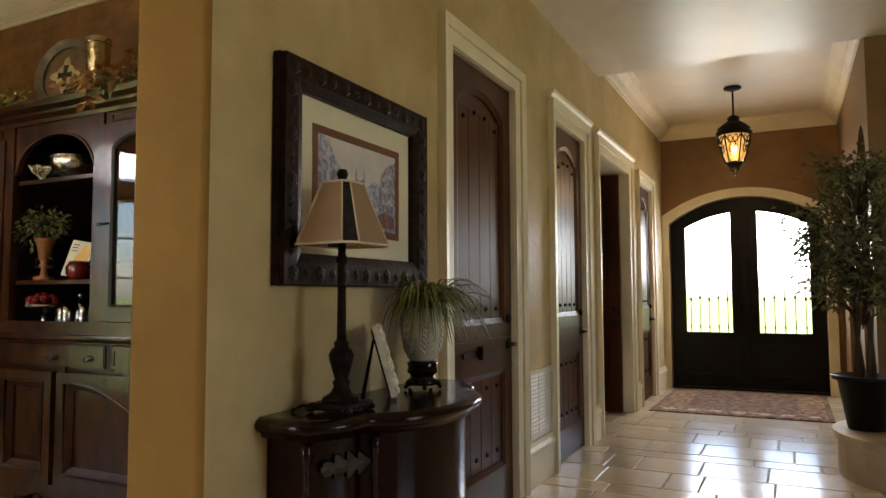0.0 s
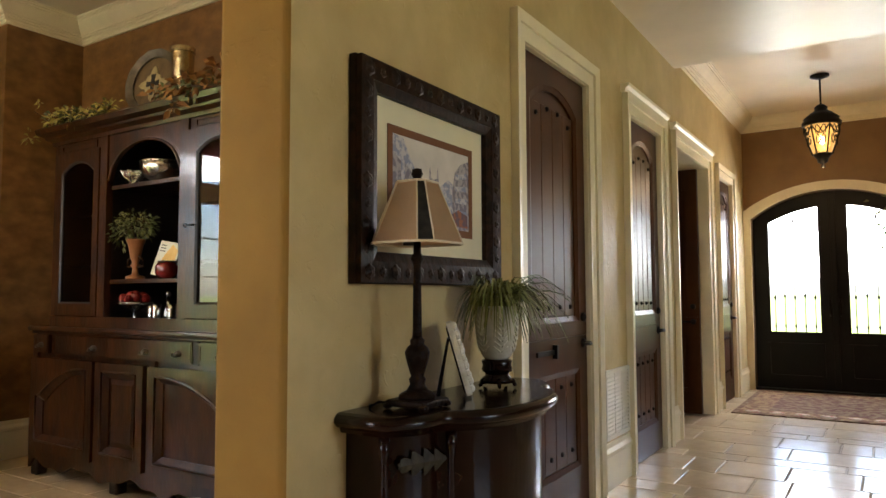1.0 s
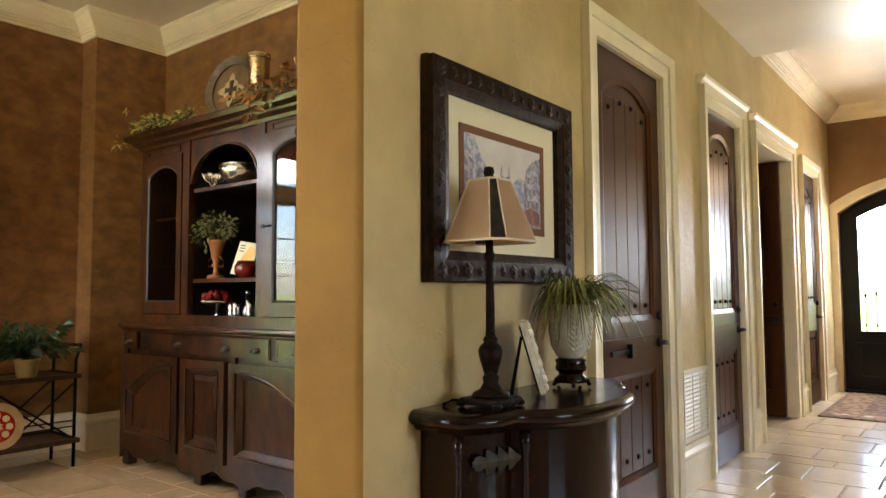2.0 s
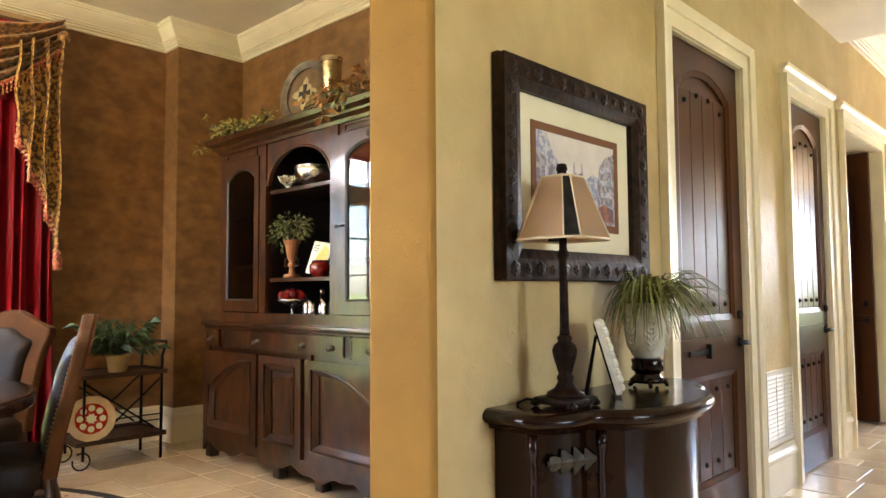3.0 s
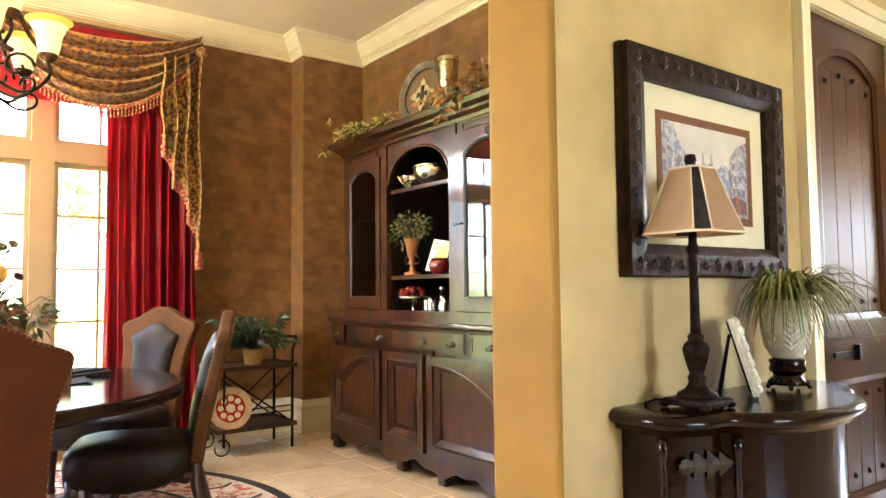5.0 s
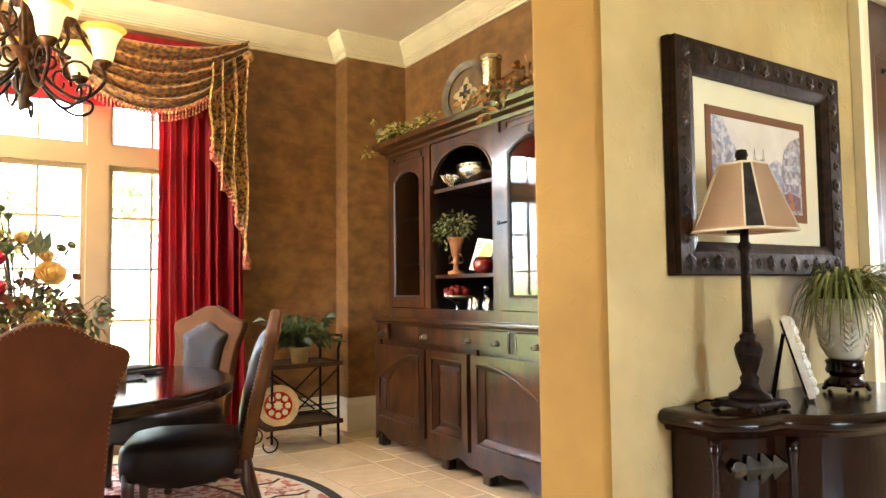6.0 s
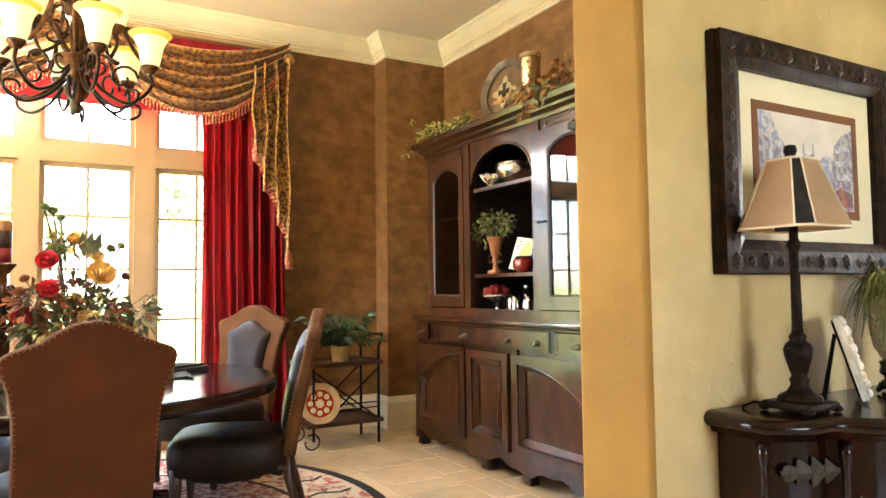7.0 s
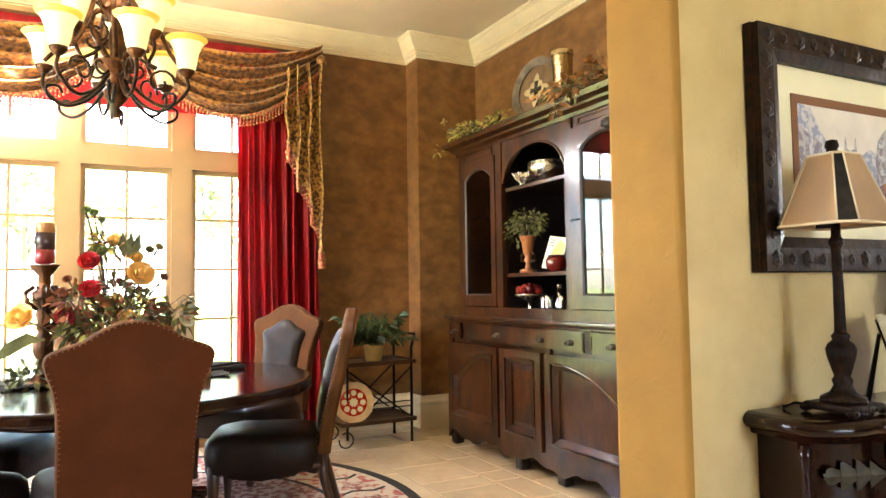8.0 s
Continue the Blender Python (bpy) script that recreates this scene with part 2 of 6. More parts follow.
ZO = 2.37

bm = bmesh.new()
# long wall, with a rounded free end
r = 0.028
plan = []
for cx, cy, a0 in ((XW - r, YC + r, 0), (XI + r, YC + r, -90)):
    for k in range(7):
        a = radians(a0 - 15 * k)
        plan.append((cx + r * math.cos(a), cy + r * math.sin(a)))
plan += [(XI, DOORS[0][0]), (XW, DOORS[0][0])]
prism(bm, plan, (0, ZD), lambda u, v, w: (u, v, w))
rest = [(DOORS[0][0], ZO)]
for a, b in DOORS:
    rest += ([(a, 0), (a, ZO)] if a > DOORS[0][0] else []) + [(b, ZO), (b, 0)]
prism(bm, rest + [(YE, 0), (YE, ZD), (DOORS[0][0], ZD)], (XI, XW), lambda u, v, w: (w, u, v))
setting("wall_hall", bm, PLASTER, "tan troweled plaster wall with rounded free end", "wall")
# thin cap over the free end, carrying the warm-light colour
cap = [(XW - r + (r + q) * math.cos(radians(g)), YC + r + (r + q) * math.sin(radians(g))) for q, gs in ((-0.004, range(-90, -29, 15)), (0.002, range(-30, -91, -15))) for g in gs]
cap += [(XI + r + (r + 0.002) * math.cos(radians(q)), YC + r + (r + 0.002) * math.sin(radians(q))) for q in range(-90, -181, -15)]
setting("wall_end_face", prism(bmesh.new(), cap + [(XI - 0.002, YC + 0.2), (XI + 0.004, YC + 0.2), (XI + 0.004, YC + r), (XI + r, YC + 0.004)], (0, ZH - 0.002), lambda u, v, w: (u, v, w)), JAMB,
        "plaster end of the hall wall, warm light in its orange-tan colour", "wall")

# foyer end wall with the arched door opening; the wall goes on beside the stair hall
XC, HALF = -0.548, 0.865
AR, AZ = 1.397, 0.958


def arc(x):
    return AZ + math.sqrt(max(AR * AR - (x - XC) ** 2, 0))


bm = bmesh.new()
opening = [(XC - HALF, 0)] + [(XC - HALF + 2 * HALF * i / 16, arc(XC - HALF + 2 * HALF * i / 16)) for i in range(17)] + [(XC + HALF, 0)]
prism(bm, [(XI, 0)] + opening + [(0.7, 0), (0.7, ZF + 0.1), (XI, ZF + 0.1)], (0, 0.28), lambda u, v, w: (u, YE + w, v))
box(bm, 0.7, 0.78, YE, YE + 0.28, 0, ZF + 0.1)
box(bm, 0.78, 1.5, YE, YE + 0.28, 0, 0.55), box(bm, 0.78, 1.5, YE, YE + 0.28, 2.1, ZF + 0.1)
box(bm, 1.5, 2.9, YE, YE + 0.28, 0, ZF + 0.1)
setting("wall_foyer_end", bm, FOYER, "brown plaster end wall with arched entrance", "wall")

# foyer side wall with two arched openings to the stair hall
bm = bmesh.new()
ys = [(5.98, 0)]
for u0, u1 in ((6.2, 6.95), (7.85, 8.55)):
    loop = arch(u0, u1, 0, 2.2, 2.2 + (u1 - u0) * 0.42, 12)
    ys += [loop[0]] + loop[2:][::-1] + [loop[1]]
prism(bm, ys + [(YE, 0), (YE, ZF + 0.1), (5.98, ZF + 0.1)], (0, 0.2), lambda u, v, w: (XR + w, u, v))
setting("wall_foyer_side", bm, FOYER, "brown plaster wall with two arched openings", "wall")
setting("wall_stair", B(XR + 0.2, 2.9, 5.98, 6.12, 0, ZF + 0.1), FOYER, "brown plaster wall beside the stair", "wall")
setting("wall_stair_hall", B(2.9, 3.1, 5.98, YE + 0.28, 0, ZF + 0.1), FOYER, "plain plaster wall of the stair hall", "wall")

# dining room shell
bm = bmesh.new()
box(bm, XWIN - 0.2, XP, YP, YB + 0.2, 0, ZD)
setting("wall_dining_pier", bm, FAUX, "brown mottled plaster pier in the dining room corner", "wall")
setting("wall_dining_back", B(XP, XI, YB, YB + 0.2, 0, ZD), FAUX, "brown mottled plaster wall behind the hutch", "wall")
WIN = (-0.71, 1.40, 0.2, 2.95)
bm = bmesh.new()
box(bm, XWIN - 0.2, XWIN, WIN[1], YP, 0, ZD), box(bm, XWIN - 0.2, XWIN, -2.6, WIN[0], 0, ZD)
box(bm, XWIN - 0.2, XWIN, WIN[0], WIN[1], 0, WIN[2]), box(bm, XWIN - 0.2, XWIN, WIN[0], WIN[1], WIN[3], ZD)
setting("wall_dining_window", bm, FAUX, "brown mottled plaster wall with tall windows", "wall")
# south wall is unseen; its opening is added for the dining fill lamp
bm = bmesh.new()
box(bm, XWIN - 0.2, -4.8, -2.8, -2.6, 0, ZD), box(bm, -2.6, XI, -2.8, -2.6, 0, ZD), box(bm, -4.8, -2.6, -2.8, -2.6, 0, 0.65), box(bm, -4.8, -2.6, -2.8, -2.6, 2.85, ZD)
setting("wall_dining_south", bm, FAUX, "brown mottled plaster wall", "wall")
setting("wall_dining_return", B(XI, XW, -5.5, -1.4, 0, ZD), FAUX, "brown mottled plaster wall beside the dining room", "wall")
setting("ceiling_dining", B(XWIN - 0.2, XI, -2.8, YB + 0.2, ZD, ZD + 0.15), CEIL, "cream plaster dining room ceiling", "ceiling")
setting("ceiling_hall", B(XW, 5.7, -5.7, 6.0, ZH, ZF + 0.2), CEIL, "cream troweled hall ceiling with a dropped edge", "ceiling")
setting("ceiling_opening", B(XI, XW, -1.4, YC - 0.003, ZH, ZD + 0.1), CEIL, "cream header over the wide dining opening", "ceiling")
setting("ceiling_foyer", B(XW, 3.1, 6.0, YE + 0.2, ZF, ZF + 0.2), CEIL, "cream foyer ceiling", "ceiling")

# great room behind the walk: unseen walls, added in brown to curb bounced light
bm = bmesh.new()
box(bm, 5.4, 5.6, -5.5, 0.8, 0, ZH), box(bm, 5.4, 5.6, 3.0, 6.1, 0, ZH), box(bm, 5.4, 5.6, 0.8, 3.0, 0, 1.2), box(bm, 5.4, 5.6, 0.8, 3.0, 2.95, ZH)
setting("wall_great_east", bm, FAUX, "unseen brown mottled plaster wall with an added wide window", "wall")
bm = bmesh.new()
box(bm, XW, 5.6, -5.6, -5.4, 0, ZH)
setting("wall_great_south", bm, FAUX, "unseen brown mottled plaster wall added to close the great room", "wall")
setting("wall_great_north", B(2.9, 5.4, 5.98, 6.12, 0, ZH), FAUX, "unseen brown mottled plaster wall added to close the great room", "wall")

# mouldings
cp = crown_profile(0.175, 0.14)
bm = bmesh.new()
run(bm, cp, (XP, YB), (XI, YB), (0, -1), ZD, 1, 0)
setting("crown_dining_back", bm, TRIM, "cream crown moulding on the brown wall", "trim")
bm = bmesh.new()
run(bm, cp, (XP, YP), (XP, YB), (1, 0), ZD, -1, 1)
run(bm, cp, (XWIN, YP), (XP, YP), (0, -1), ZD, 1, -1)
run(bm, cp, (XWIN, -2.6), (XWIN, YP), (1, 0), ZD, 0, 1)
setting("crown_dining_window", bm, TRIM, "cream crown moulding stepping round the pier", "trim")
fp = crown_profile(0.16, 0.16)
bm = bmesh.new()
run(bm, fp, (XW, 6.0), (XW, YE), (1, 0), ZF, 0, 1)
run(bm, fp, (XW, YE), (XR, YE), (0, -1), ZF, 1, 1)
run(bm, fp, (XR, YE), (XR, 5.98), (-1, 0), ZF, 1, 0)
setting("crown_foyer", bm, TRIM, "cream crown moulding round the foyer ceiling", "trim")
bp = base_profile(0.27, 0.018)
bm = bmesh.new()
for a, b in ((YC + 0.04, DOORS[0][0] - 0.125), (DOORS[0][1] + 0.125, DOORS[1][0] - 0.125), (DOORS[1][1] + 0.125, DOORS[2][0] - 0.125), (DOORS[2][1] + 0.125, DOORS[3][0] - 0.125), (DOORS[3][1] + 0.125, YE)):
    run(bm, bp, (XW, a), (XW, b), (1, 0), 0)
setting("baseboard_hall", bm, TRIM, "tall cream baseboard along the hall wall", "baseboard")
bm = bmesh.new()
run(bm, bp, (XP, YP), (XP, YB), (1, 0), 0, -1, 0), run(bm, bp, (XWIN, YP), (XP, YP), (0, -1), 0, 1, -1), run(bm, bp, (XWIN, WIN[1] + 0.1), (XWIN, YP), (1, 0), 0, 0, 1)
setting("baseboard_dining", bm, TRIM, "tall cream baseboard in the dining room", "baseboard")

# door casings: flat board with a raised outer band
for i, (a, b) in enumerate(DOORS):
    cs = setting("trim_door_%d" % (i + 1), ring(bmesh.new(), [(a - 0.12, 0), (a - 0.12, ZO + 0.12), (b + 0.12, ZO + 0.12), (b + 0.12, 0)],
                 [(a, 0), (a, ZO), (b, ZO), (b, 0)], (0.0, 0.02), on_x(XW), 0, False), TRIM, "cream stepped door casing", "door casing")
    o1, i1 = [(a - 0.124, 0), (a - 0.124, ZO + 0.124), (b + 0.124, ZO + 0.124), (b + 0.124, 0)], [(a - 0.075, 0), (a - 0.075, ZO + 0.075), (b + 0.075, ZO + 0.075), (b + 0.075, 0)]
    part("outer_band", ring(bmesh.new(), o1, i1, (0.004, 0.034), on_x(XW), 0.01, False), TRIM, cs)
    part("jamb", ring(bmesh.new(), i1, [(a + 0.004, 0), (a + 0.004, ZO - 0.004), (b - 0.004, ZO - 0.004), (b - 0.004, 0)], (-0.29, 0.006), on_x(XW), 0, False), TRIM, cs)
    if i in (1, 2):
        hood = bmesh.new()
        run(hood, [(0, 0), (0.03, 0), (0.035, 0.02), (0.055, 0.035), (0.06, 0.055), (0, 0.055)], (XW, a - 0.15), (XW, b + 0.15), (1, 0), ZO + 0.124)
        part("head_moulding", hood, TRIM, cs)


def settle(root, x, y, z=0.0):
    """Sets a thing that was built in place on its base point."""
    root.location = (x, y, z)
    for c in root.children:
        c.matrix_parent_inverse = Matrix.Translation((-x, -y, -z))
    return root


# ---- more materials ----
RED = mat("red_curtain_silk", (0.40, 0.006, 0.010), 0.5, scale=2, color2=(0.24, 0.004, 0.008), bump=0.1, stretch=(8, 8, 0.6), fine=0.1, spec=0.3)
REDGLASS = mat("dark_red_glass", (0.17, 0.010, 0.008), 0.15, var=0.1, scale=18, coat=0.4)
GRASSBLADE = mat("olive_grass_blades", (0.20, 0.21, 0.045), 0.5, scale=9, color2=(0.085, 0.10, 0.02), fine=0.3)
GOLD = mat("gold_damask", (0.46, 0.205, 0.036), 0.36, scale=30, color2=(0.090, 0.030, 0.007), bump=0.3, bump_scale=90, fine=0.3, sheen=0.2, contrast=(0.42, 0.58))
JABOT = mat("patterned_damask", (0.46, 0.25, 0.055), 0.6, scale=38, color2=(0.075, 0.032, 0.012), bump=0.3, fine=0.3, contrast=(0.45, 0.55))
FRINGE = mat("red_gold_fringe", (0.42, 0.05, 0.04), 0.5, scale=60, color2=(0.45, 0.26, 0.09), contrast=(0.45, 0.55))
SUEDE = mat("tan_suede", (0.100, 0.0385, 0.0098), 0.85, scale=7, color2=(0.066, 0.0240, 0.0060), bump=0.15, bump_scale=120, fine=0.2, spec=0.2)
BACKSUEDE = mat("dark_brown_suede", (0.100, 0.0310, 0.0125), 0.9, scale=5, color2=(0.074, 0.0225, 0.0088), bump=0.15, bump_scale=120, fine=0.15, spec=0.1)
RUGRUST = mat("rug_rust_pile", (0.22, 0.15, 0.085), 0.95, scale=14, color2=(0.105, 0.034, 0.022), bump=0.6, bump_scale=160, fine=0.3, contrast=(0.45, 0.55))
LEATHER = mat("brown_leather", (0.021, 0.0118, 0.0074), 0.43, scale=9, color2=(0.013, 0.0074, 0.005), bump=0.2, bump_scale=80, fine=0.2, spec=0.15)
LEGWOOD = mat("chair_wood", (0.066, 0.027, 0.012), 0.35, scale=5, var=0.2, bump=0.1, stretch=(6, 6, 1), fine=0.2, coat=0.2)
NAIL = mat("brass_nails", (0.22, 0.13, 0.055), 0.3, metal=1.0, var=0.1)
TABLEWOOD = mat("table_mahogany", (0.016, 0.0058, 0.0034), 0.09, scale=3, color2=(0.014, 0.0052, 0.0032), bump=0.03, stretch=(1, 7, 1), fine=0.25, spec=0.32)
CONSOLEWOOD = mat("console_wood", (0.017, 0.0043, 0.0019), 0.15, scale=3.2, color2=(0.006, 0.0019, 0.0011), bump=0.06, bump_scale=26, stretch=(2, 2, 1), fine=0.3, spec=0.27)
GILT = mat("tarnished_silver_leaf", (0.10, 0.085, 0.054), 0.5, metal=0.2, scale=30, color2=(0.045, 0.036, 0.022), fine=0.2)
SHADE = mat("peach_lamp_shade", (0.66, 0.45, 0.27), 0.8, var=0.05, scale=8, bump=0.1, bump_scale=200, fine=0.06)
SHADETRIM = mat("shade_piping", (0.72, 0.60, 0.42), 0.7, var=0.05)
SHADEDARK = mat("shade_dark_stripe", (0.045, 0.035, 0.028), 0.6, scale=30, color2=(0.02, 0.016, 0.012), fine=0.3)
LAMPBRONZE = mat("dark_lamp_bronze", (0.019, 0.0085, 0.0042), 0.42, metal=0.0, scale=25, color2=(0.006, 0.003, 0.002), bump=0.5, bump_scale=70, fine=0.3, spec=0.08)
FRAMEWOOD = mat("picture_frame_wood", (0.026, 0.0108, 0.0048), 0.38, scale=30, color2=(0.010, 0.0046, 0.0024), bump=0.2, bump_scale=36, fine=0.3, contrast=(0.4, 0.6), spec=0.14)
MATBOARD = mat("cream_mat_board", (0.78, 0.72, 0.52), 0.9, var=0.02, bump=0)
CERAMIC = mat("cream_glazed_ceramic", (0.70, 0.67, 0.55), 0.16, scale=14, color2=(0.52, 0.49, 0.38), bump=0.15, bump_scale=25, coat=0.5)
IVORY = mat("carved_ivory_paint", (0.86, 0.82, 0.70), 0.55, scale=30, color2=(0.78, 0.73, 0.60), bump=0.7, bump_scale=45)
GREEN = mat("green_leaves", (0.040, 0.082, 0.016), 0.45, scale=9, color2=(0.016, 0.038, 0.008), fine=0.3)
OLIVE = mat("olive_leaves", (0.17, 0.17, 0.05), 0.5, scale=9, color2=(0.07, 0.08, 0.025), fine=0.3)
YELLOWLEAF = mat("yellow_green_leaves", (0.56, 0.47, 0.12), 0.5, scale=9, color2=(0.32, 0.29, 0.07), fine=0.2)
AUTUMN = mat("golden_autumn_leaves", (0.44, 0.22, 0.06), 0.6, scale=9, color2=(0.20, 0.075, 0.022), fine=0.3)
PALE = mat("pale_green_leaves", (0.34, 0.36, 0.12), 0.5, scale=9, color2=(0.17, 0.21, 0.06), fine=0.2)
RUST = mat("rust_dried_leaves", (0.34, 0.115, 0.035), 0.6, scale=9, color2=(0.14, 0.035, 0.014), fine=0.3)
ROSE = mat("red_silk_petals", (0.58, 0.016, 0.022), 0.5, scale=14, color2=(0.32, 0.006, 0.010))
YELLOW = mat("yellow_silk_petals", (0.88, 0.60, 0.18), 0.5, scale=12, color2=(0.74, 0.42, 0.09))
GLOWSHADE = mat("lit_frosted_glass", (0.9, 0.8, 0.55), 0.4, var=0.02, bump=0, emit=((1.0, 0.76, 0.27), 0.038))
AMBER = mat("amber_glass", (0.85, 0.48, 0.13), 0.35, scale=25, color2=(0.6, 0.26, 0.05), bump=0.3, emit=((1.0, 0.52, 0.13), 0.13))
AMBER.node_tree.nodes["Principled BSDF"].inputs["Transmission Weight"].default_value = 0.85
RIMGLASS = mat("yellow_rim_glass", (0.85, 0.62, 0.12), 0.35, var=0.03, bump=0, emit=((1.0, 0.62, 0.06), 0.026))
BULB = mat("lit_bulb", (1, 0.9, 0.7), 0.3, var=0, bump=0, emit=((1.0, 0.85, 0.55), 5.0))
SILVER = mat("polished_silver", (0.75, 0.73, 0.68), 0.16, metal=1.0, var=0.05, scale=25, bump=0.35, bump_scale=45)
PEWTER = mat("worn_pewter", (0.15, 0.125, 0.09), 0.4, metal=0.6, scale=14, color2=(0.055, 0.044, 0.032), bump=0.3)
ARMBRONZE = mat("dark_arm_bronze", (0.060, 0.024, 0.009), 0.4, metal=0.7, scale=18, color2=(0.014, 0.0065, 0.0035), bump=0.3, fine=0.3)
MERCURY = mat("gold_mercury_glass", (0.55, 0.45, 0.27), 0.14, metal=0.8, scale=22, color2=(0.30, 0.20, 0.08), bump=0.3)
CREAMPOT = mat("cream_pot", (0.66, 0.50, 0.22), 0.4, var=0.1, scale=12)
PLATEMAT = mat("painted_plate", (0.72, 0.52, 0.30), 0.3, var=0.12, scale=14)
PLATERED = mat("plate_red_glaze", (0.50, 0.030, 0.015), 0.25, var=0.1, scale=20)
WAX = mat("dark_candle_wax", (0.030, 0.012, 0.012), 0.35, var=0.1, bump=0.05)
WAXTOP = mat("tan_candle_wax", (0.42, 0.20, 0.075), 0.4, var=0.1, bump=0.05)
WAXRED = mat("red_candle_wax", (0.22, 0.008, 0.010), 0.35, var=0.1, bump=0.05)
RUGRED = mat("rug_red_pile", (0.52, 0.36, 0.28), 0.95, scale=26, color2=(0.24, 0.085, 0.065), bump=0.6, bump_scale=160, fine=0.3, contrast=(0.47, 0.53))
RUGCREAM = mat("rug_cream_pile", (0.60, 0.50, 0.38), 0.95, scale=17, color2=(0.42, 0.10, 0.085), bump=0.6, bump_scale=160, fine=0.2, contrast=(0.40, 0.46))
RUGBLACK = mat("rug_black_border", (0.018, 0.015, 0.014), 0.95, var=0.15, bump=0.5, bump_scale=160)
RUGTAN = mat("rug_tan_pile", (0.34, 0.23, 0.12), 0.95, scale=16, color2=(0.16, 0.07, 0.036), bump=0.6, bump_scale=160, fine=0.3, contrast=(0.45, 0.55))
TWIG = mat("brown_bark", (0.085, 0.048, 0.026), 0.8, scale=16, var=0.2, bump=0.5)
STONE = mat("step_limestone", (0.64, 0.52, 0.35), 0.4, scale=4, color2=(0.50, 0.39, 0.25), bump=0.15, fine=0.1)
VENTMAT = mat("vent_paint", (0.76, 0.70, 0.56), 0.45, var=0.04)
# cream frame paint darkened to tan: backlit shade put into the colour
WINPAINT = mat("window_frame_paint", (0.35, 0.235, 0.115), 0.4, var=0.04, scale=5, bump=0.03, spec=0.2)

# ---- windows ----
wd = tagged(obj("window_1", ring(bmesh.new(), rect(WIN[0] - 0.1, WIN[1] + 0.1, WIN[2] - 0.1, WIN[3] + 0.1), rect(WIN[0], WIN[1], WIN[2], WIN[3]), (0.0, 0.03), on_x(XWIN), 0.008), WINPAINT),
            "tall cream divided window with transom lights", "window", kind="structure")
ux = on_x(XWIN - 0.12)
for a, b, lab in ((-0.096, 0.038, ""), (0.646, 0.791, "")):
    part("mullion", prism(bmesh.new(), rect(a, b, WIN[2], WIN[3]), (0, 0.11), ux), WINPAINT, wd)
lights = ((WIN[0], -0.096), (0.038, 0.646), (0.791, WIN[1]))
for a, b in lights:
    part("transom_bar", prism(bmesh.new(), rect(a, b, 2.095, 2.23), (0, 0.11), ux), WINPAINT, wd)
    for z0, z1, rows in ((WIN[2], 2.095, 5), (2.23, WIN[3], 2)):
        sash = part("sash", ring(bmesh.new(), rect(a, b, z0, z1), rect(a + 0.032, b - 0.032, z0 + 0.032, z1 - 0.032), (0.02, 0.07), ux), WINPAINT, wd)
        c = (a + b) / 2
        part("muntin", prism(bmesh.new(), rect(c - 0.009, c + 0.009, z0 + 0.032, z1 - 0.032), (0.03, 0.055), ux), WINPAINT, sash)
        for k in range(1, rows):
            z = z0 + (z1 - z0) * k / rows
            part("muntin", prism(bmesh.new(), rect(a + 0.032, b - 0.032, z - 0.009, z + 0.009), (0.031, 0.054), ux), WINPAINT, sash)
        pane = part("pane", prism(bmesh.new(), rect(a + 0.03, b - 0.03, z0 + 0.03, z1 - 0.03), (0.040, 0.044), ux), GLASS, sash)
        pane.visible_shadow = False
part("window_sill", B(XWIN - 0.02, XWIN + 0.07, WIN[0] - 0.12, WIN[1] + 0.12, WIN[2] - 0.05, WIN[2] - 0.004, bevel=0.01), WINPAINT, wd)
w2 = tagged(obj("window_2", ring(bmesh.new(), rect(0.78, 1.5, 0.55, 2.1), rect(0.83, 1.45, 0.6, 2.05), (0, 0.05), on_y(YE + 0.1)), TRIM), "bright stair hall window", "window", kind="structure")
part("muntin", prism(bmesh.new(), rect(1.13, 1.15, 0.6, 2.05), (0.01, 0.04), on_y(YE + 0.1)), TRIM, w2)
# two unseen windows, added to frame the fill lamps' openings
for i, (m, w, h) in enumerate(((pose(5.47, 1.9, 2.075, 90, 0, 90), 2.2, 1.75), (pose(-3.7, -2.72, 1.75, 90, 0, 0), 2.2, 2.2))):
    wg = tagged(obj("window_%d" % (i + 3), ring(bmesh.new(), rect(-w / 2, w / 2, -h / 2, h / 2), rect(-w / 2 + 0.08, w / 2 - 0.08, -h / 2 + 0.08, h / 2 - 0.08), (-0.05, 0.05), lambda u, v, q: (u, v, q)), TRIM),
                "unseen cream framed window added for a fill lamp", "window", kind="structure")
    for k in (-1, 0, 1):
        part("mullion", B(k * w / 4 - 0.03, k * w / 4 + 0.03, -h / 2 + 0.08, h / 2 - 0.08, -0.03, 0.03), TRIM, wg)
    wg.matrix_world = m

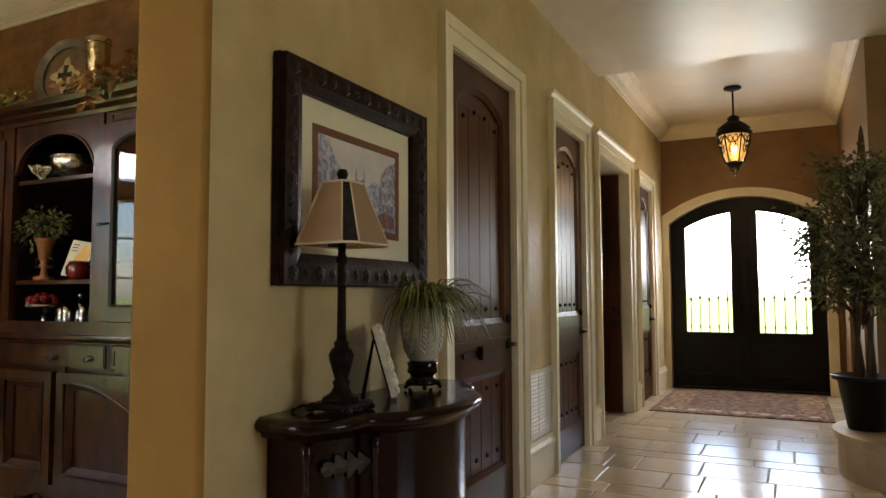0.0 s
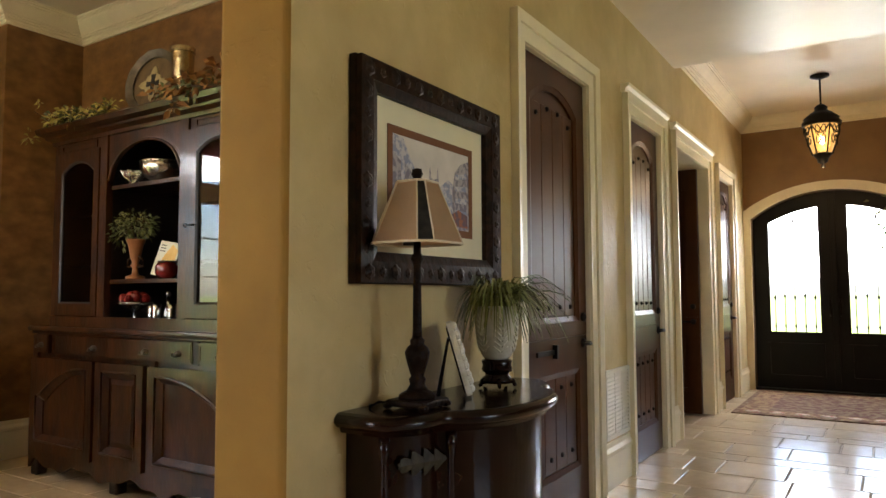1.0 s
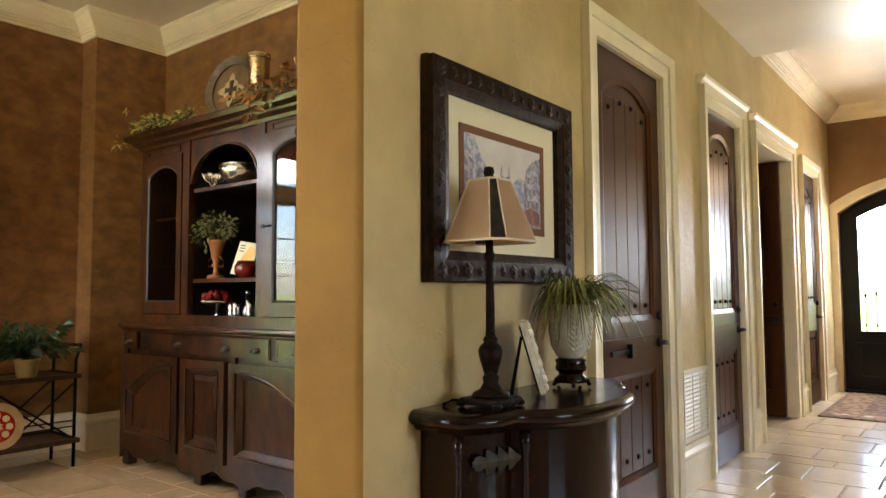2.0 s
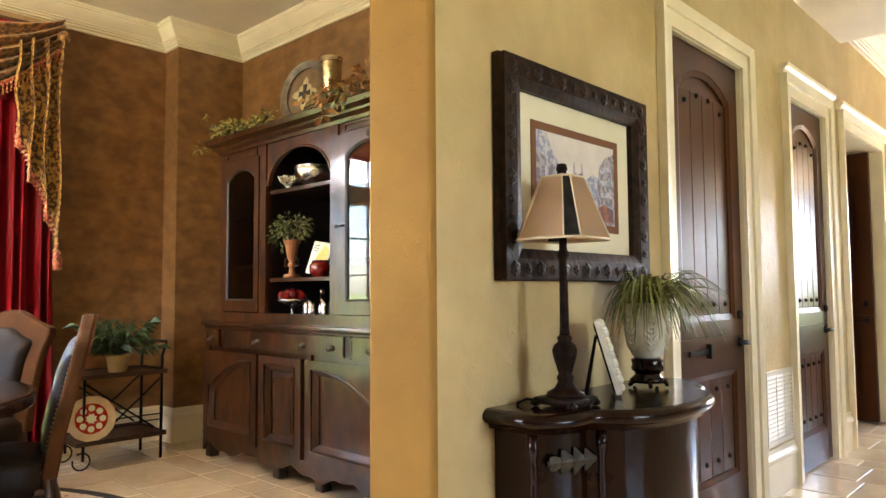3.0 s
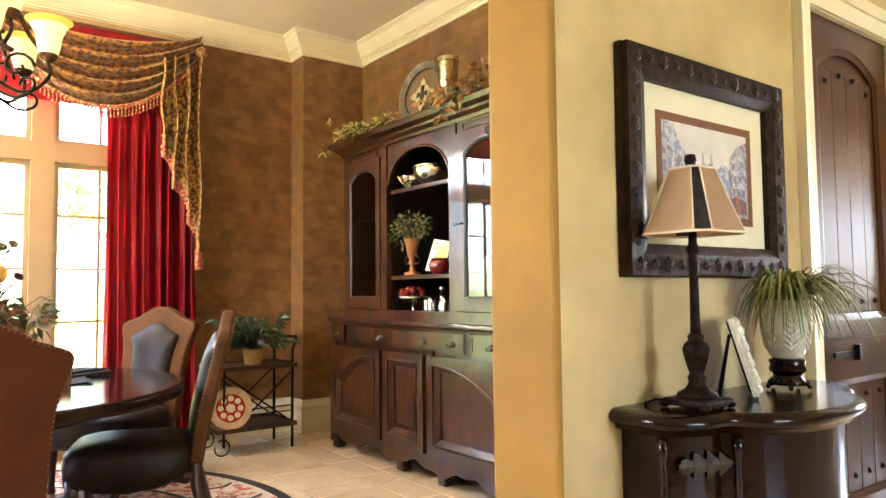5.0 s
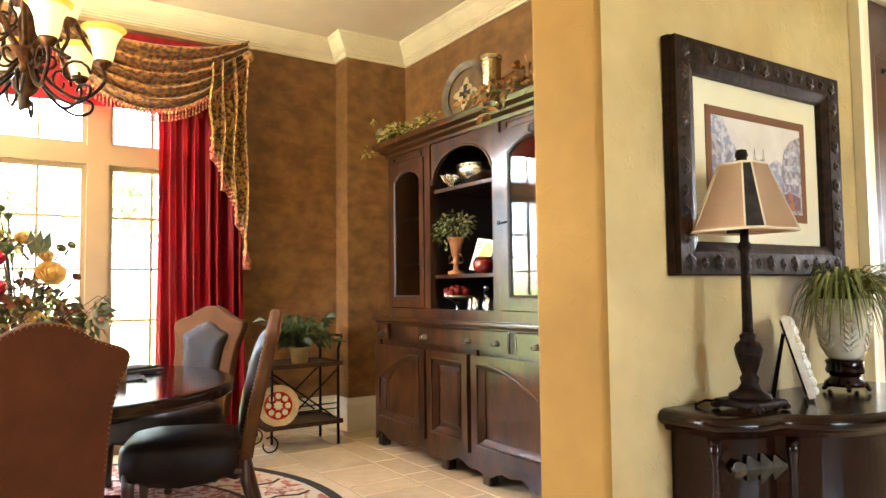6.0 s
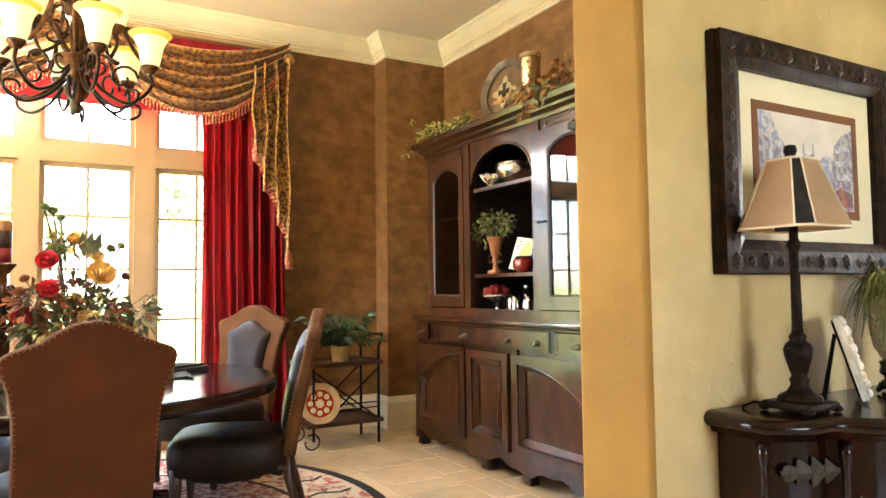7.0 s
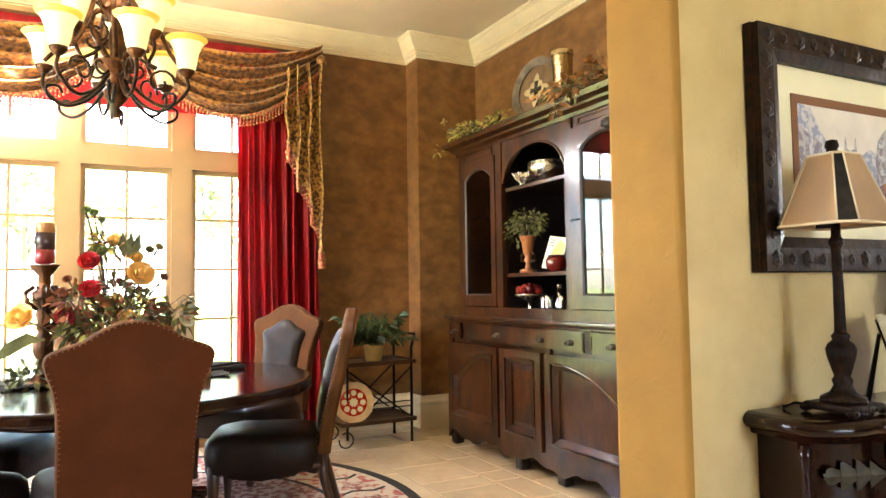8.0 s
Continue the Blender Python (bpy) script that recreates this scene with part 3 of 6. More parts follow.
# ---- plank doors along the hall ----
def plank_door(name, a, b, depth, label):
    """A dark two-panel plank door in the opening a to b of the hall wall."""
    x = XW - depth
    u0, u1 = a + 0.008, b - 0.008
    st = min(0.11, (u1 - u0) * 0.14)
    f = on_x(x)
    d = tagged(obj(name, prism(bmesh.new(), rect(u0, u1, 0.012, ZO - 0.008), (-0.03, 0.0), f), DOORWOOD), label, "door", kind="structure")
    stile_in_top = arch(u0 + st, u1 - st, 1.01, 2.155, 2.255, 10)
    n = len(stile_in_top)
    outer = [(u0, 0.93), (u1, 0.93)] + [(u1 - (u1 - u0) * i / (n - 3), ZO - 0.008) for i in range(n - 2)]
    part("upper_frame", ring(bmesh.new(), outer, stile_in_top, (0.0, 0.022), f), DOORWOOD, d)
    small = arch(u0 + st + 0.028, u1 - st - 0.028, 1.04, 2.13, 2.225, 10)
    part("upper_moulding", ring(bmesh.new(), stile_in_top, small, (0.0, 0.012), f, 0.008), DOORWOOD, d)
    part("lower_frame", ring(bmesh.new(), rect(u0, u1, 0.012, 0.928), rect(u0 + st, u1 - st, 0.22, 0.75), (0.0, 0.022), f), DOORWOOD, d)
    part("lower_moulding", ring(bmesh.new(), rect(u0 + st, u1 - st, 0.22, 0.75), rect(u0 + st + 0.028, u1 - st - 0.028, 0.248, 0.722), (0.0, 0.012), f, 0.008), DOORWOOD, d)
    w = (u1 - u0 - 2 * st - 0.056) / 4
    for z0, z1 in ((1.04, 2.14), (0.248, 0.722)):
        for k in range(4):
            q = u0 + st + 0.028 + k * w
            part("plank", B(x, x + 0.008, q + 0.0012, q + w - 0.0012, z0, z1, bevel=0.003, seg=1), DOORWOOD, d)
    for zs in ((1.09, 2.08), (0.32, 0.67)):
        for z in zs:
            for k in range(4):
                q = u0 + st + 0.028 + (k + 0.5) * w
                rise = (0.045 if k in (1, 2) else 0.0) if z > 2 else 0.0
                part("clavos_stud", sphere(bmesh.new(), (x + 0.009, q, z + rise), 0.0135, 8, 5), IRON, d)
    lev = part("door_handle", L([(0.028, 0), (0.028, 0.008), (0.012, 0.014), (0.012, 0.05)], seg=12), IRON, d, "black iron lever handle")
    lev.matrix_local = pose(x + 0.022, u1 - 0.06, 0.885, 0, 90, 0)
    part("lever", tube(bmesh.new(), [(0.002, 0, 0.05), (-0.002, -0.05, 0.052), (0.002, -0.115, 0.046)], 0.009), IRON, lev)
    dead = part("deadbolt", L([(0.026, 0), (0.026, 0.012), (0.014, 0.02)], seg=12), IRON, d)
    dead.matrix_local = pose(x + 0.022, u1 - 0.06, 1.03, 0, 90, 0)
    for z in (0.25, 1.2, 2.2):
        hg = part("hinge", B(x + 0.004, x + 0.026, u0 - 0.006, u0 + 0.010, z - 0.05, z + 0.05), IRON, d)
    return d


d1 = plank_door("door_1", *DOORS[0], 0.04, "dark studded plank door with arched panel, closed")
strap = part("latch_bar", B(XW - 0.018, XW - 0.006, DOORS[0][0] + 0.16, DOORS[0][0] + 0.42, 0.85, 0.875, bevel=0.002), IRON, d1, "short black iron latch bar")
part("latch_knob", B(XW - 0.018, XW + 0.009, DOORS[0][0] + 0.36, DOORS[0][0] + 0.38, 0.83, 0.9, bevel=0.002), IRON, strap)
plank_door("door_2", *DOORS[1], 0.04, "narrow dark studded plank door, closed")
a, b = DOORS[2]
d3 = plank_door("door_3", a, b, 0.05, "dark plank door standing open into an unlit room")
d3.matrix_world = pose(XW - 0.07, b - 0.07, 0, 0, 0, -90) @ pose(0.05 - XW, -b, 0)
bm = bmesh.new()
box(bm, XI - 1.95, XI, a - 0.45, a - 0.35, 0, 2.7), box(bm, XI - 1.95, XI, b + 0.35, b + 0.45, 0, 2.7), box(bm, XI - 2.05, XI - 1.95, a - 0.45, b + 0.45, 0, 2.7)
setting("wall_side_room", bm, FOYER, "brown plaster walls of an unlit side room", "wall")
setting("ceiling_side_room", B(XI - 2.05, XI, a - 0.45, b + 0.45, 2.7, 2.8), CEIL, "plain ceiling of an unlit side room", "ceiling")
plank_door("door_4", *DOORS[3], 0.04, "far dark plank door beside the foyer, closed")

# return air grille low on the hall wall
vent = thing("wall_vent", "cream louvered return air grille above the baseboard", "vent")
part("frame", ring(bmesh.new(), rect(4.13, 4.58, 0.285, 0.70), rect(4.155, 4.555, 0.31, 0.675), (0.0, 0.012), on_x(XW), 0.002), VENTMAT, vent)
part("backing", prism(bmesh.new(), rect(4.14, 4.57, 0.29, 0.69), (0.0005, 0.002), on_x(XW)), VENTMAT, vent)
for k in range(15):
    z = 0.32 + k * 0.0243
    bm = bmesh.new()
    run(bm, [(0.002, 0), (0.011, -0.010), (0.012, -0.008), (0.004, 0.004)], (XW, 4.155), (XW, 4.555), (1, 0), z + 0.006)
    part("slat", bm, VENTMAT, vent)
for u in (4.288, 4.422):
    part("divider", prism(bmesh.new(), rect(u - 0.005, u + 0.005, 0.31, 0.675), (0.012, 0.014), on_x(XW)), VENTMAT, vent)
settle(vent, XW, 4.32, 0.29)
dn = thing("wall_chime_box", "small dark box high on the tan wall", "wall box")
part("cover", B(XW, XW + 0.05, 2.29, 2.43, 2.40, 2.54, bevel=0.006), IRON, dn)
part("lens", B(XW + 0.05, XW + 0.054, 2.33, 2.39, 2.44, 2.50, bevel=0.001), PEWTER, dn)
settle(dn, XW, 2.36, 2.40)

# ---- arched entrance ----
def arc_loop(x0, x1, z0, off, n=12):
    return [(x0, z0), (x1, z0)] + [(x1 + (x0 - x1) * i / n, arc(x1 + (x0 - x1) * i / n) - off) for i in range(n + 1)]


n = 16
oc = [(XC - HALF - 0.105, 0)] + [(XC + (HALF + 0.105) * (-1 + 2 * i / n), 2.455 - (AR + 0.21) + math.sqrt((AR + 0.21) ** 2 - ((HALF + 0.105) * (-1 + 2 * i / n)) ** 2)) for i in range(n + 1)] + [(XC + HALF + 0.105, 0)]
ic = [(XC - HALF, 0)] + [(XC + HALF * (-1 + 2 * i / n), arc(XC + HALF * (-1 + 2 * i / n))) for i in range(n + 1)] + [(XC + HALF, 0)]
setting("trim_entrance", ring(bmesh.new(), oc, ic, (0, 0.035), on_y(YE), 0.012, False), TRIM, "wide cream casing of the arched entrance", "door casing")
for i, (x0, x1, g0, g1) in enumerate(((XC - HALF + 0.001, XC - 0.001, -1.25, -0.69), (XC + 0.001, XC + HALF - 0.001, -0.41, 0.172))):
    f = on_y(YE + 0.14)
    dd = tagged(obj("door_%d" % (i + 5), ring(bmesh.new(), arc_loop(x0, x1, 0.015, 0.002), arc_loop(g0, g1, 0.68, 0.16), (-0.06, 0.0), f), BLACKWOOD), "black arched entrance door leaf with iron and glass", "door", kind="structure")
    part("bead", ring(bmesh.new(), arc_loop(g0 - 0.012, g1 + 0.012, 0.668, 0.148), arc_loop(g0 + 0.012, g1 - 0.012, 0.692, 0.172), (0.0, 0.016), f), BLACKWOOD, dd)
    gl = part("pane", prism(bmesh.new(), arc_loop(g0 + 0.001, g1 - 0.001, 0.681, 0.161), (-0.034, -0.030), f), GLASS, dd)
    gl.visible_shadow = False
    part("lower_panel", ring(bmesh.new(), rect(x0 + 0.12, x1 - 0.12, 0.14, 0.56), rect(x0 + 0.16, x1 - 0.16, 0.18, 0.52), (0.0, 0.014), f), BLACKWOOD, dd)
    for k in range(5):
        x = g0 + (g1 - g0) * (k + 0.6) / 5.2
        zt = 1.18 if k % 2 else 1.24
        bar = part("iron_bar", tube(bmesh.new(), [(x, YE + 0.15, 0.68), (x, YE + 0.15, zt)], 0.0055, 6), IRON, dd)
        bm = sphere(sphere(bmesh.new(), (x, YE + 0.15, zt - (0.06 if k % 2 else 0.14)), 0.016, 6, 5, 1.5), (x, YE + 0.15, 0.76), 0.014, 6, 5, 1.5)
        part("collar", bm, IRON, bar)
    xm = (g0 + g1) / 2
    drop = part("iron_drop", tube(bmesh.new(), [(xm, YE + 0.15, arc(xm) - 0.16), (xm, YE + 0.15, 1.86)], 0.006, 6), IRON, dd)
    part("collar", sphere(sphere(bmesh.new(), (xm, YE + 0.15, 2.02), 0.016, 6, 5, 2), (xm, YE + 0.15, 1.86), 0.013, 6, 5, 1.5), IRON, drop)
    for s, gx in ((1, g0), (-1, g1)):
        for z in (1.95, 1.84, 1.2):
            pts = [(gx + s * (0.012 + 0.045 * q * math.cos(5 * q)), YE + 0.15, z + 0.05 * math.sin(5 * q) * q) for q in [k / 8 for k in range(9)]]
            part("scroll", tube(bmesh.new(), pts, 0.004, 5), IRON, dd)
    if i == 0:
        part("astragal", B(XC - 0.03, XC + 0.03, YE + 0.118, YE + 0.138, 0.015, arc(XC) - 0.01, bevel=0.004), BLACKWOOD, dd)
    hx = x1 - 0.05 if i == 0 else x0 + 0.05
    hb = part("door_handle", B(hx - 0.02, hx + 0.02, YE + 0.125, YE + 0.14, 0.85, 1.1, bevel=0.004), IRON, dd, "tall black iron pull plate")
    part("grip", tube(bmesh.new(), [(hx, YE + 0.13, 0.88), (hx, YE + 0.085, 0.92), (hx, YE + 0.085, 1.02), (hx, YE + 0.13, 1.07)], 0.009), IRON, hb)

setting("threshold", B(XC - HALF, XC + HALF, YE + 0.02, YE + 0.26, -0.006, 0.022, bevel=0.004), BLACKWOOD, "dark threshold under the entrance doors", "threshold")

# foyer lantern
lx, ly = -0.52, 7.7
lan = thing("pendant_lantern", "lit black iron lantern with amber glass on a rod", "pendant lamp")
part("canopy", L([(0.002, ZF), (0.085, ZF - 0.002), (0.085, ZF - 0.02), (0.03, ZF - 0.04), (0.0, ZF - 0.045)][::-1], seg=18, at=(lx, ly, 0)), IRON, lan)
part("rod", tube(bmesh.new(), [(lx, ly, ZF - 0.03), (lx, ly, 2.98)], 0.009), IRON, lan)
part("cap", L([(0.17, 2.775), (0.175, 2.81), (0.15, 2.83), (0.16, 2.85), (0.10, 2.90), (0.055, 2.93), (0.06, 2.96), (0.03, 2.985), (0.0, 2.99)], seg=16, at=(lx, ly, 0)), IRON, lan)
part("glass_body", L([(0.145, 2.775), (0.135, 2.70), (0.105, 2.58), (0.075, 2.50)], seg=12, at=(lx, ly, 0)), AMBER, lan, "glowing amber glass")
for k in range(6):
    a = k * math.pi / 3
    c, s = math.cos(a), math.sin(a)
    part("cage_bar", tube(bmesh.new(), [(lx + q * c, ly + q * s, z) for q, z in ((0.158, 2.78), (0.150, 2.72), (0.118, 2.6), (0.085, 2.49))], 0.008, 6), IRON, lan)
    for zz in (2.72, 2.63):
        q0 = 0.15 if zz > 2.7 else 0.13
        part("filigree", tube(bmesh.new(), [(lx + q0 * math.cos(a + 0.52 + 0.30 * math.cos(w)), ly + q0 * math.sin(a + 0.52 + 0.30 * math.cos(w)), zz + 0.045 * math.sin(2 * w)) for w in [j * 0.45 for j in range(15)]], 0.0055, 5), IRON, lan)
    part("leaf_scroll", tube(bmesh.new(), [(lx + 0.155 * math.cos(a + q), ly + 0.155 * math.sin(a + q), 2.77 - 0.09 * math.sin(q * 3)) for q in [0, 0.2, 0.4, 0.6, 0.8, 1.04]], 0.007, 5), IRON, lan)
part("finial", L([(0.0, 2.36), (0.02, 2.375), (0.012, 2.40), (0.045, 2.42), (0.05, 2.45), (0.085, 2.49), (0.08, 2.505), (0.0, 2.506)], seg=14, at=(lx, ly, 0)), IRON, lan)
part("bulb", sphere(bmesh.new(), (lx, ly, 2.63), 0.035, 10, 8, 1.3), BULB, lan)
settle(lan, lx, ly, ZF)
lamp("lantern_light", "POINT", pose(lx, ly, 2.44 - 0.12), 1.7, (1.0, 0.66, 0.33)).data.shadow_soft_size = 0.06
dl = thing("recessed_light", "small white recessed ceiling light, lit", "ceiling light")
part("ring", L([(0.05, 0.0), (0.055, 0.004), (0.04, 0.012), (0.038, 0.012), (0.036, 0.002)], seg=16, at=(-0.16, 6.66, ZF - 0.012)), TRIM, dl)
part("lens", L([(0.034, 0.0), (0.034, 0.006)], seg=16, at=(-0.16, 6.66, ZF - 0.006)), BULB, dl)
settle(dl, -0.16, 6.66, ZF)

# entrance rug with fringe-less banded border
rug = thing("entry_rug", "worn oriental runner rug in tan and rust", "rug")
rx0, rx1, ry0, ry1 = -1.36, 0.27, 7.34, 9.2
part("border", ring(bmesh.new(), rect(rx0, rx1, ry0, ry1), rect(rx0 + 0.05, rx1 - 0.05, ry0 + 0.05, ry1 - 0.05), (0.0, 0.010), lambda u, v, w: (u, v, w)), RUGRUST, rug)
part("band", ring(bmesh.new(), rect(rx0 + 0.05, rx1 - 0.05, ry0 + 0.05, ry1 - 0.05), rect(rx0 + 0.3, rx1 - 0.3, ry0 + 0.28, ry1 - 0.28), (0.0, 0.011), lambda u, v, w: (u, v, w)), RUGTAN, rug)
part("field", B(rx0 + 0.3, rx1 - 0.3, ry0 + 0.28, ry1 - 0.28, 0, 0.011), RUGRUST, rug)
for k in range(7):
    u = rx0 + 0.17 + k * (rx1 - rx0 - 0.34) / 6
    part("medallion", L([(0.07, 0.0), (0.07, 0.013), (0.0, 0.0135)], seg=8, at=(u, ry0 + 0.165, 0)), RUGCREAM, rug)
settle(rug, -0.5, 8.1)

# starter step with the potted tree
bm = bmesh.new()
out = [(1.6, 4.84), (0.72, 4.86)] + [(0.63 + 0.44 * math.cos(radians(a)), 5.42 + 0.53 * math.sin(radians(a))) for a in range(250, 90, -12)] + [(0.72, 5.96), (1.6, 5.96)]
prism(bm, out, (0, 0.235), lambda u, v, w: (u, v, w))
st = setting("stair_step", bm, STONE, "curved limestone starter step", "step")
cx, cy = 0.9, 5.42
part("nosing", prism(bmesh.new(), [(cx + (u - cx) * 1.04, cy + (v - cy) * 1.05) for u, v in out], (0.239, 0.285), lambda u, v, w: (u, v, w)), STONE, st)
st2 = setting("stair_step_upper", B(1.05, 1.7, 4.9, 5.9, 0.289, 0.46, bevel=0.01), STONE, "limestone stair step", "step")
px_, py_ = 0.365, 5.42
tree = thing("potted_tree", "leafy artificial ficus tree in a dark pot on the step", "potted tree")
part("pot", L([(0.0, 0.287), (0.11, 0.287), (0.115, 0.30), (0.165, 0.60), (0.195, 0.605), (0.20, 0.63), (0.185, 0.635), (0.165, 0.62), (0.0, 0.585)], seg=24, at=(px_, py_, 0)), IRON, tree, "dark tapered pot with bright rim")
for k in range(4):
    a = k * 1.6
    pts = [(px_ + 0.05 * math.cos(a + z * 2.3), py_ + 0.05 * math.sin(a + z * 2.3), 0.58 + z) for z in [i * 0.13 for i in range(12)]]
    part("trunk", tube(bmesh.new(), pts, 0.017, 7, 0.5), TWIG, tree)
random.seed(4)
bm, tw = bmesh.new(), bmesh.new()
for k in range(105):
    z = random.uniform(1.08, 2.04)
    spread = 0.37 * math.sin(math.pi * min(max((z - 0.75) / 1.5, 0.02), 0.98)) ** 0.7
    a = random.uniform(0, 6.28)
    q = spread * random.uniform(0.35, 1.15)
    c = Vector((px_ - 0.02 + q * math.cos(a), py_ + q * math.sin(a), z + random.uniform(-0.05, 0.12)))
    root = Vector((px_, py_, max(z - 0.25, 0.95)))
    tube(tw, [root, (root + c) / 2 + Vector((0, 0, 0.05)), c], 0.006, 5, 0.4)
    for j in range(38):
        d = Vector((random.gauss(0, 1), random.gauss(0, 1), random.gauss(0.2, 0.8)))
        leaf(bm, c + d * 0.07 * random.random() - (c - root) * random.uniform(0, 0.35), d, random.uniform(0.036, 0.06), random.uniform(0.017, 0.027), 0.25)
tagged(part("crown", bm, OLIVE, tree, "small olive green leaves"), kind="stuff")
tagged(part("branch", tw, TWIG, tree), kind="stuff")
settle(tree, px_, py_, 0.287)
rail = thing("stair_railing", "black iron stair railing beside the tree", "railing")
part("newel", tube(bmesh.new(), [(0.72, 5.05, 0.285), (0.72, 5.05, 1.25)], 0.022, 8), IRON, rail)
part("newel_ball", sphere(bmesh.new(), (0.72, 5.05, 1.29), 0.045, 10, 8), IRON, rail)
for k in range(3):
    x = 0.86 + 0.14 * k
    part("baluster", tube(bmesh.new(), [(x, 5.05, 0.285 if x < 1.03 else 0.46), (x, 5.05, 1.2 + 0.1 * k)], 0.009, 6), IRON, rail)
part("handrail", tube(bmesh.new(), [(0.72, 5.05, 1.22), (1.0, 5.05, 1.34), (1.5, 5.05, 1.7)], 0.024, 8), DOORWOOD, rail)
settle(rail, 0.72, 5.05, 0.285)

# ---- hall console and what stands on it ----
CY = 2.275                     # middle of the console
def console_outline(grow, n=40):
    """Half-moon with flat returns and a fuller bowed middle."""
    hw = 0.54 + grow
    pts = [(XW + 0.004, CY - hw)]
    for i in range(n + 1):
        u = -1 + 2 * i / n
        e = abs(u)
        if e > 0.62:
            t = (1 - e) / 0.38
            d = 0.195 + 0.075 * t + 0.028 * math.sin(math.pi * t)
        else:
            d = 0.275 + 0.155 * (1 - (e / 0.62) ** 2.2) ** 0.6
        pts.append((XW + d + grow, CY + u * hw))
    pts += [(XW + 0.004, CY + hw)]
    return pts


con = thing("console_chest", "dark carved half-moon console chest with gilt leaves", "console table")
flat = lambda u, v, w: (u, v, w)
part("body", prism(bmesh.new(), console_outline(-0.045), (0.07, 0.735), flat), CONSOLEWOOD, con)
part("plinth", prism(bmesh.new(), console_outline(-0.02), (0.0, 0.07), flat), CONSOLEWOOD, con)
bm = bmesh.new()
loops = [[bm.verts.new((u, v, z)) for u, v in console_outline(g)] for g, z in ((-0.045, 0.735), (-0.02, 0.742), (-0.015, 0.755), (0.0, 0.762), (0.012, 0.775), (0.012, 0.788), (0.002, 0.80), (-0.012, 0.805))]
for p, q in zip(loops, loops[1:]):
    for i in range(len(p)):
        bm.faces.new((p[i], p[(i + 1) % len(p)], q[(i + 1) % len(p)], q[i])).smooth = True
bm.faces.new(loops[-1]), bm.faces.new(loops[0][::-1])
part("top", bm, CONSOLEWOOD, con, "glossy moulded dark top")
ol = console_outline(-0.042)
for i in (1, 9, 33, 41):
    u, v = ol[i]
    part("pilaster", L([(0.016, 0.07), (0.016, 0.14), (0.011, 0.16), (0.013, 0.45), (0.011, 0.66), (0.017, 0.69), (0.017, 0.735)], seg=12, at=(u, v, 0)), CONSOLEWOOD, con)
def oak_leaf(c, along, up, size):
    """A lobed applied leaf lying on a curved front."""
    bm = bmesh.new()
    c, along, up = Vector(c), Vector(along).normalized(), Vector(up).normalized()
    nrm = along.cross(up)
    top, bot, n = [], [], 48
    for i in range(n + 1):
        t = i / n
        lobe = (t * 4.2) % 1.0
        w = size * (0.03 + 0.20 * math.sin(math.pi * min(t * 0.92 + 0.06, 1)) ** 0.7 * (0.30 + 0.70 * math.sin(0.5 * math.pi * lobe) ** 1.5))
        p = c + along * size * (0.5 - t)
        top.append(p + up * w + nrm * 0.006), bot.append(p - up * w + nrm * 0.006)
    mid = [c + along * size * (0.5 - i / n) + nrm * 0.012 for i in range(n + 1)]
    tv, mv, bv = [[bm.verts.new(p) for p in q] for q in (top, mid, bot)]
    for i in range(n):
        bm.faces.new((tv[i], mv[i], mv[i + 1], tv[i + 1])), bm.faces.new((mv[i], bv[i], bv[i + 1], mv[i + 1]))
    r = bmesh.ops.solidify(bm, geom=bm.faces[:], thickness=0.005)
    bmesh.ops.recalc_face_normals(bm, faces=bm.faces)
    return bm


for i, sz, zz in ((5, 0.18, 0.655), (37, 0.18, 0.655)):
    (u0, v0), (u1, v1) = ol[i - 1], ol[i + 1]
    part("gilt_leaf", oak_leaf(((u0 + u1) / 2, (v0 + v1) / 2, zz), (u1 - u0, v1 - v0, 0), (0, 0, 1), sz), GILT, con, "tarnished silver oak leaf")
part("side_leaf", oak_leaf((XW + 0.105, CY - 0.497, 0.65), (0.25, 0, 1), (1, 0, -0.25), 0.17), LEGWOOD, con, "brown oak leaf")
settle(con, XW + 0.2, CY)

# table lamp
tx, ty, tz = -1.325, 1.935, 0.805
tl = thing("table_lamp", "bronze table lamp with peach panel shade, unlit", "table lamp")
part("foot", B(tx - 0.075, tx + 0.075, ty - 0.075, ty + 0.075, tz + 0.008, tz + 0.03, bevel=0.008), LAMPBRONZE, tl)
for sx in (-1, 1):
    for sy in (-1, 1):
        part("toe", sphere(bmesh.new(), (tx + sx * 0.066, ty + sy * 0.066, tz + 0.011), 0.018, 8, 6, 0.6), LAMPBRONZE, tl)
part("stem_base", L([(0.062, 0.03), (0.06, 0.042), (0.036, 0.055), (0.024, 0.075), (0.028, 0.09), (0.021, 0.10), (0.026, 0.115), (0.038, 0.155), (0.041, 0.175), (0.034, 0.19), (0.022, 0.20), (0.025, 0.212), (0.016, 0.222)], seg=18, at=(tx, ty, tz), ripple=6, amount=0.05), LAMPBRONZE, tl)
part("column", L([(0.016, 0.222), (0.015, 0.24), (0.013, 0.44), (0.014, 0.46), (0.02, 0.468), (0.02, 0.478), (0.0125, 0.49), (0.0125, 0.56)], seg=14, at=(tx, ty, tz)), LAMPBRONZE, tl)
def cut_square(h, cut):
    return [(h, -h + cut), (h, h - cut), (h - cut, h), (-h + cut, h), (-h, h - cut), (-h, -h + cut), (-h + cut, -h), (h - cut, -h)]


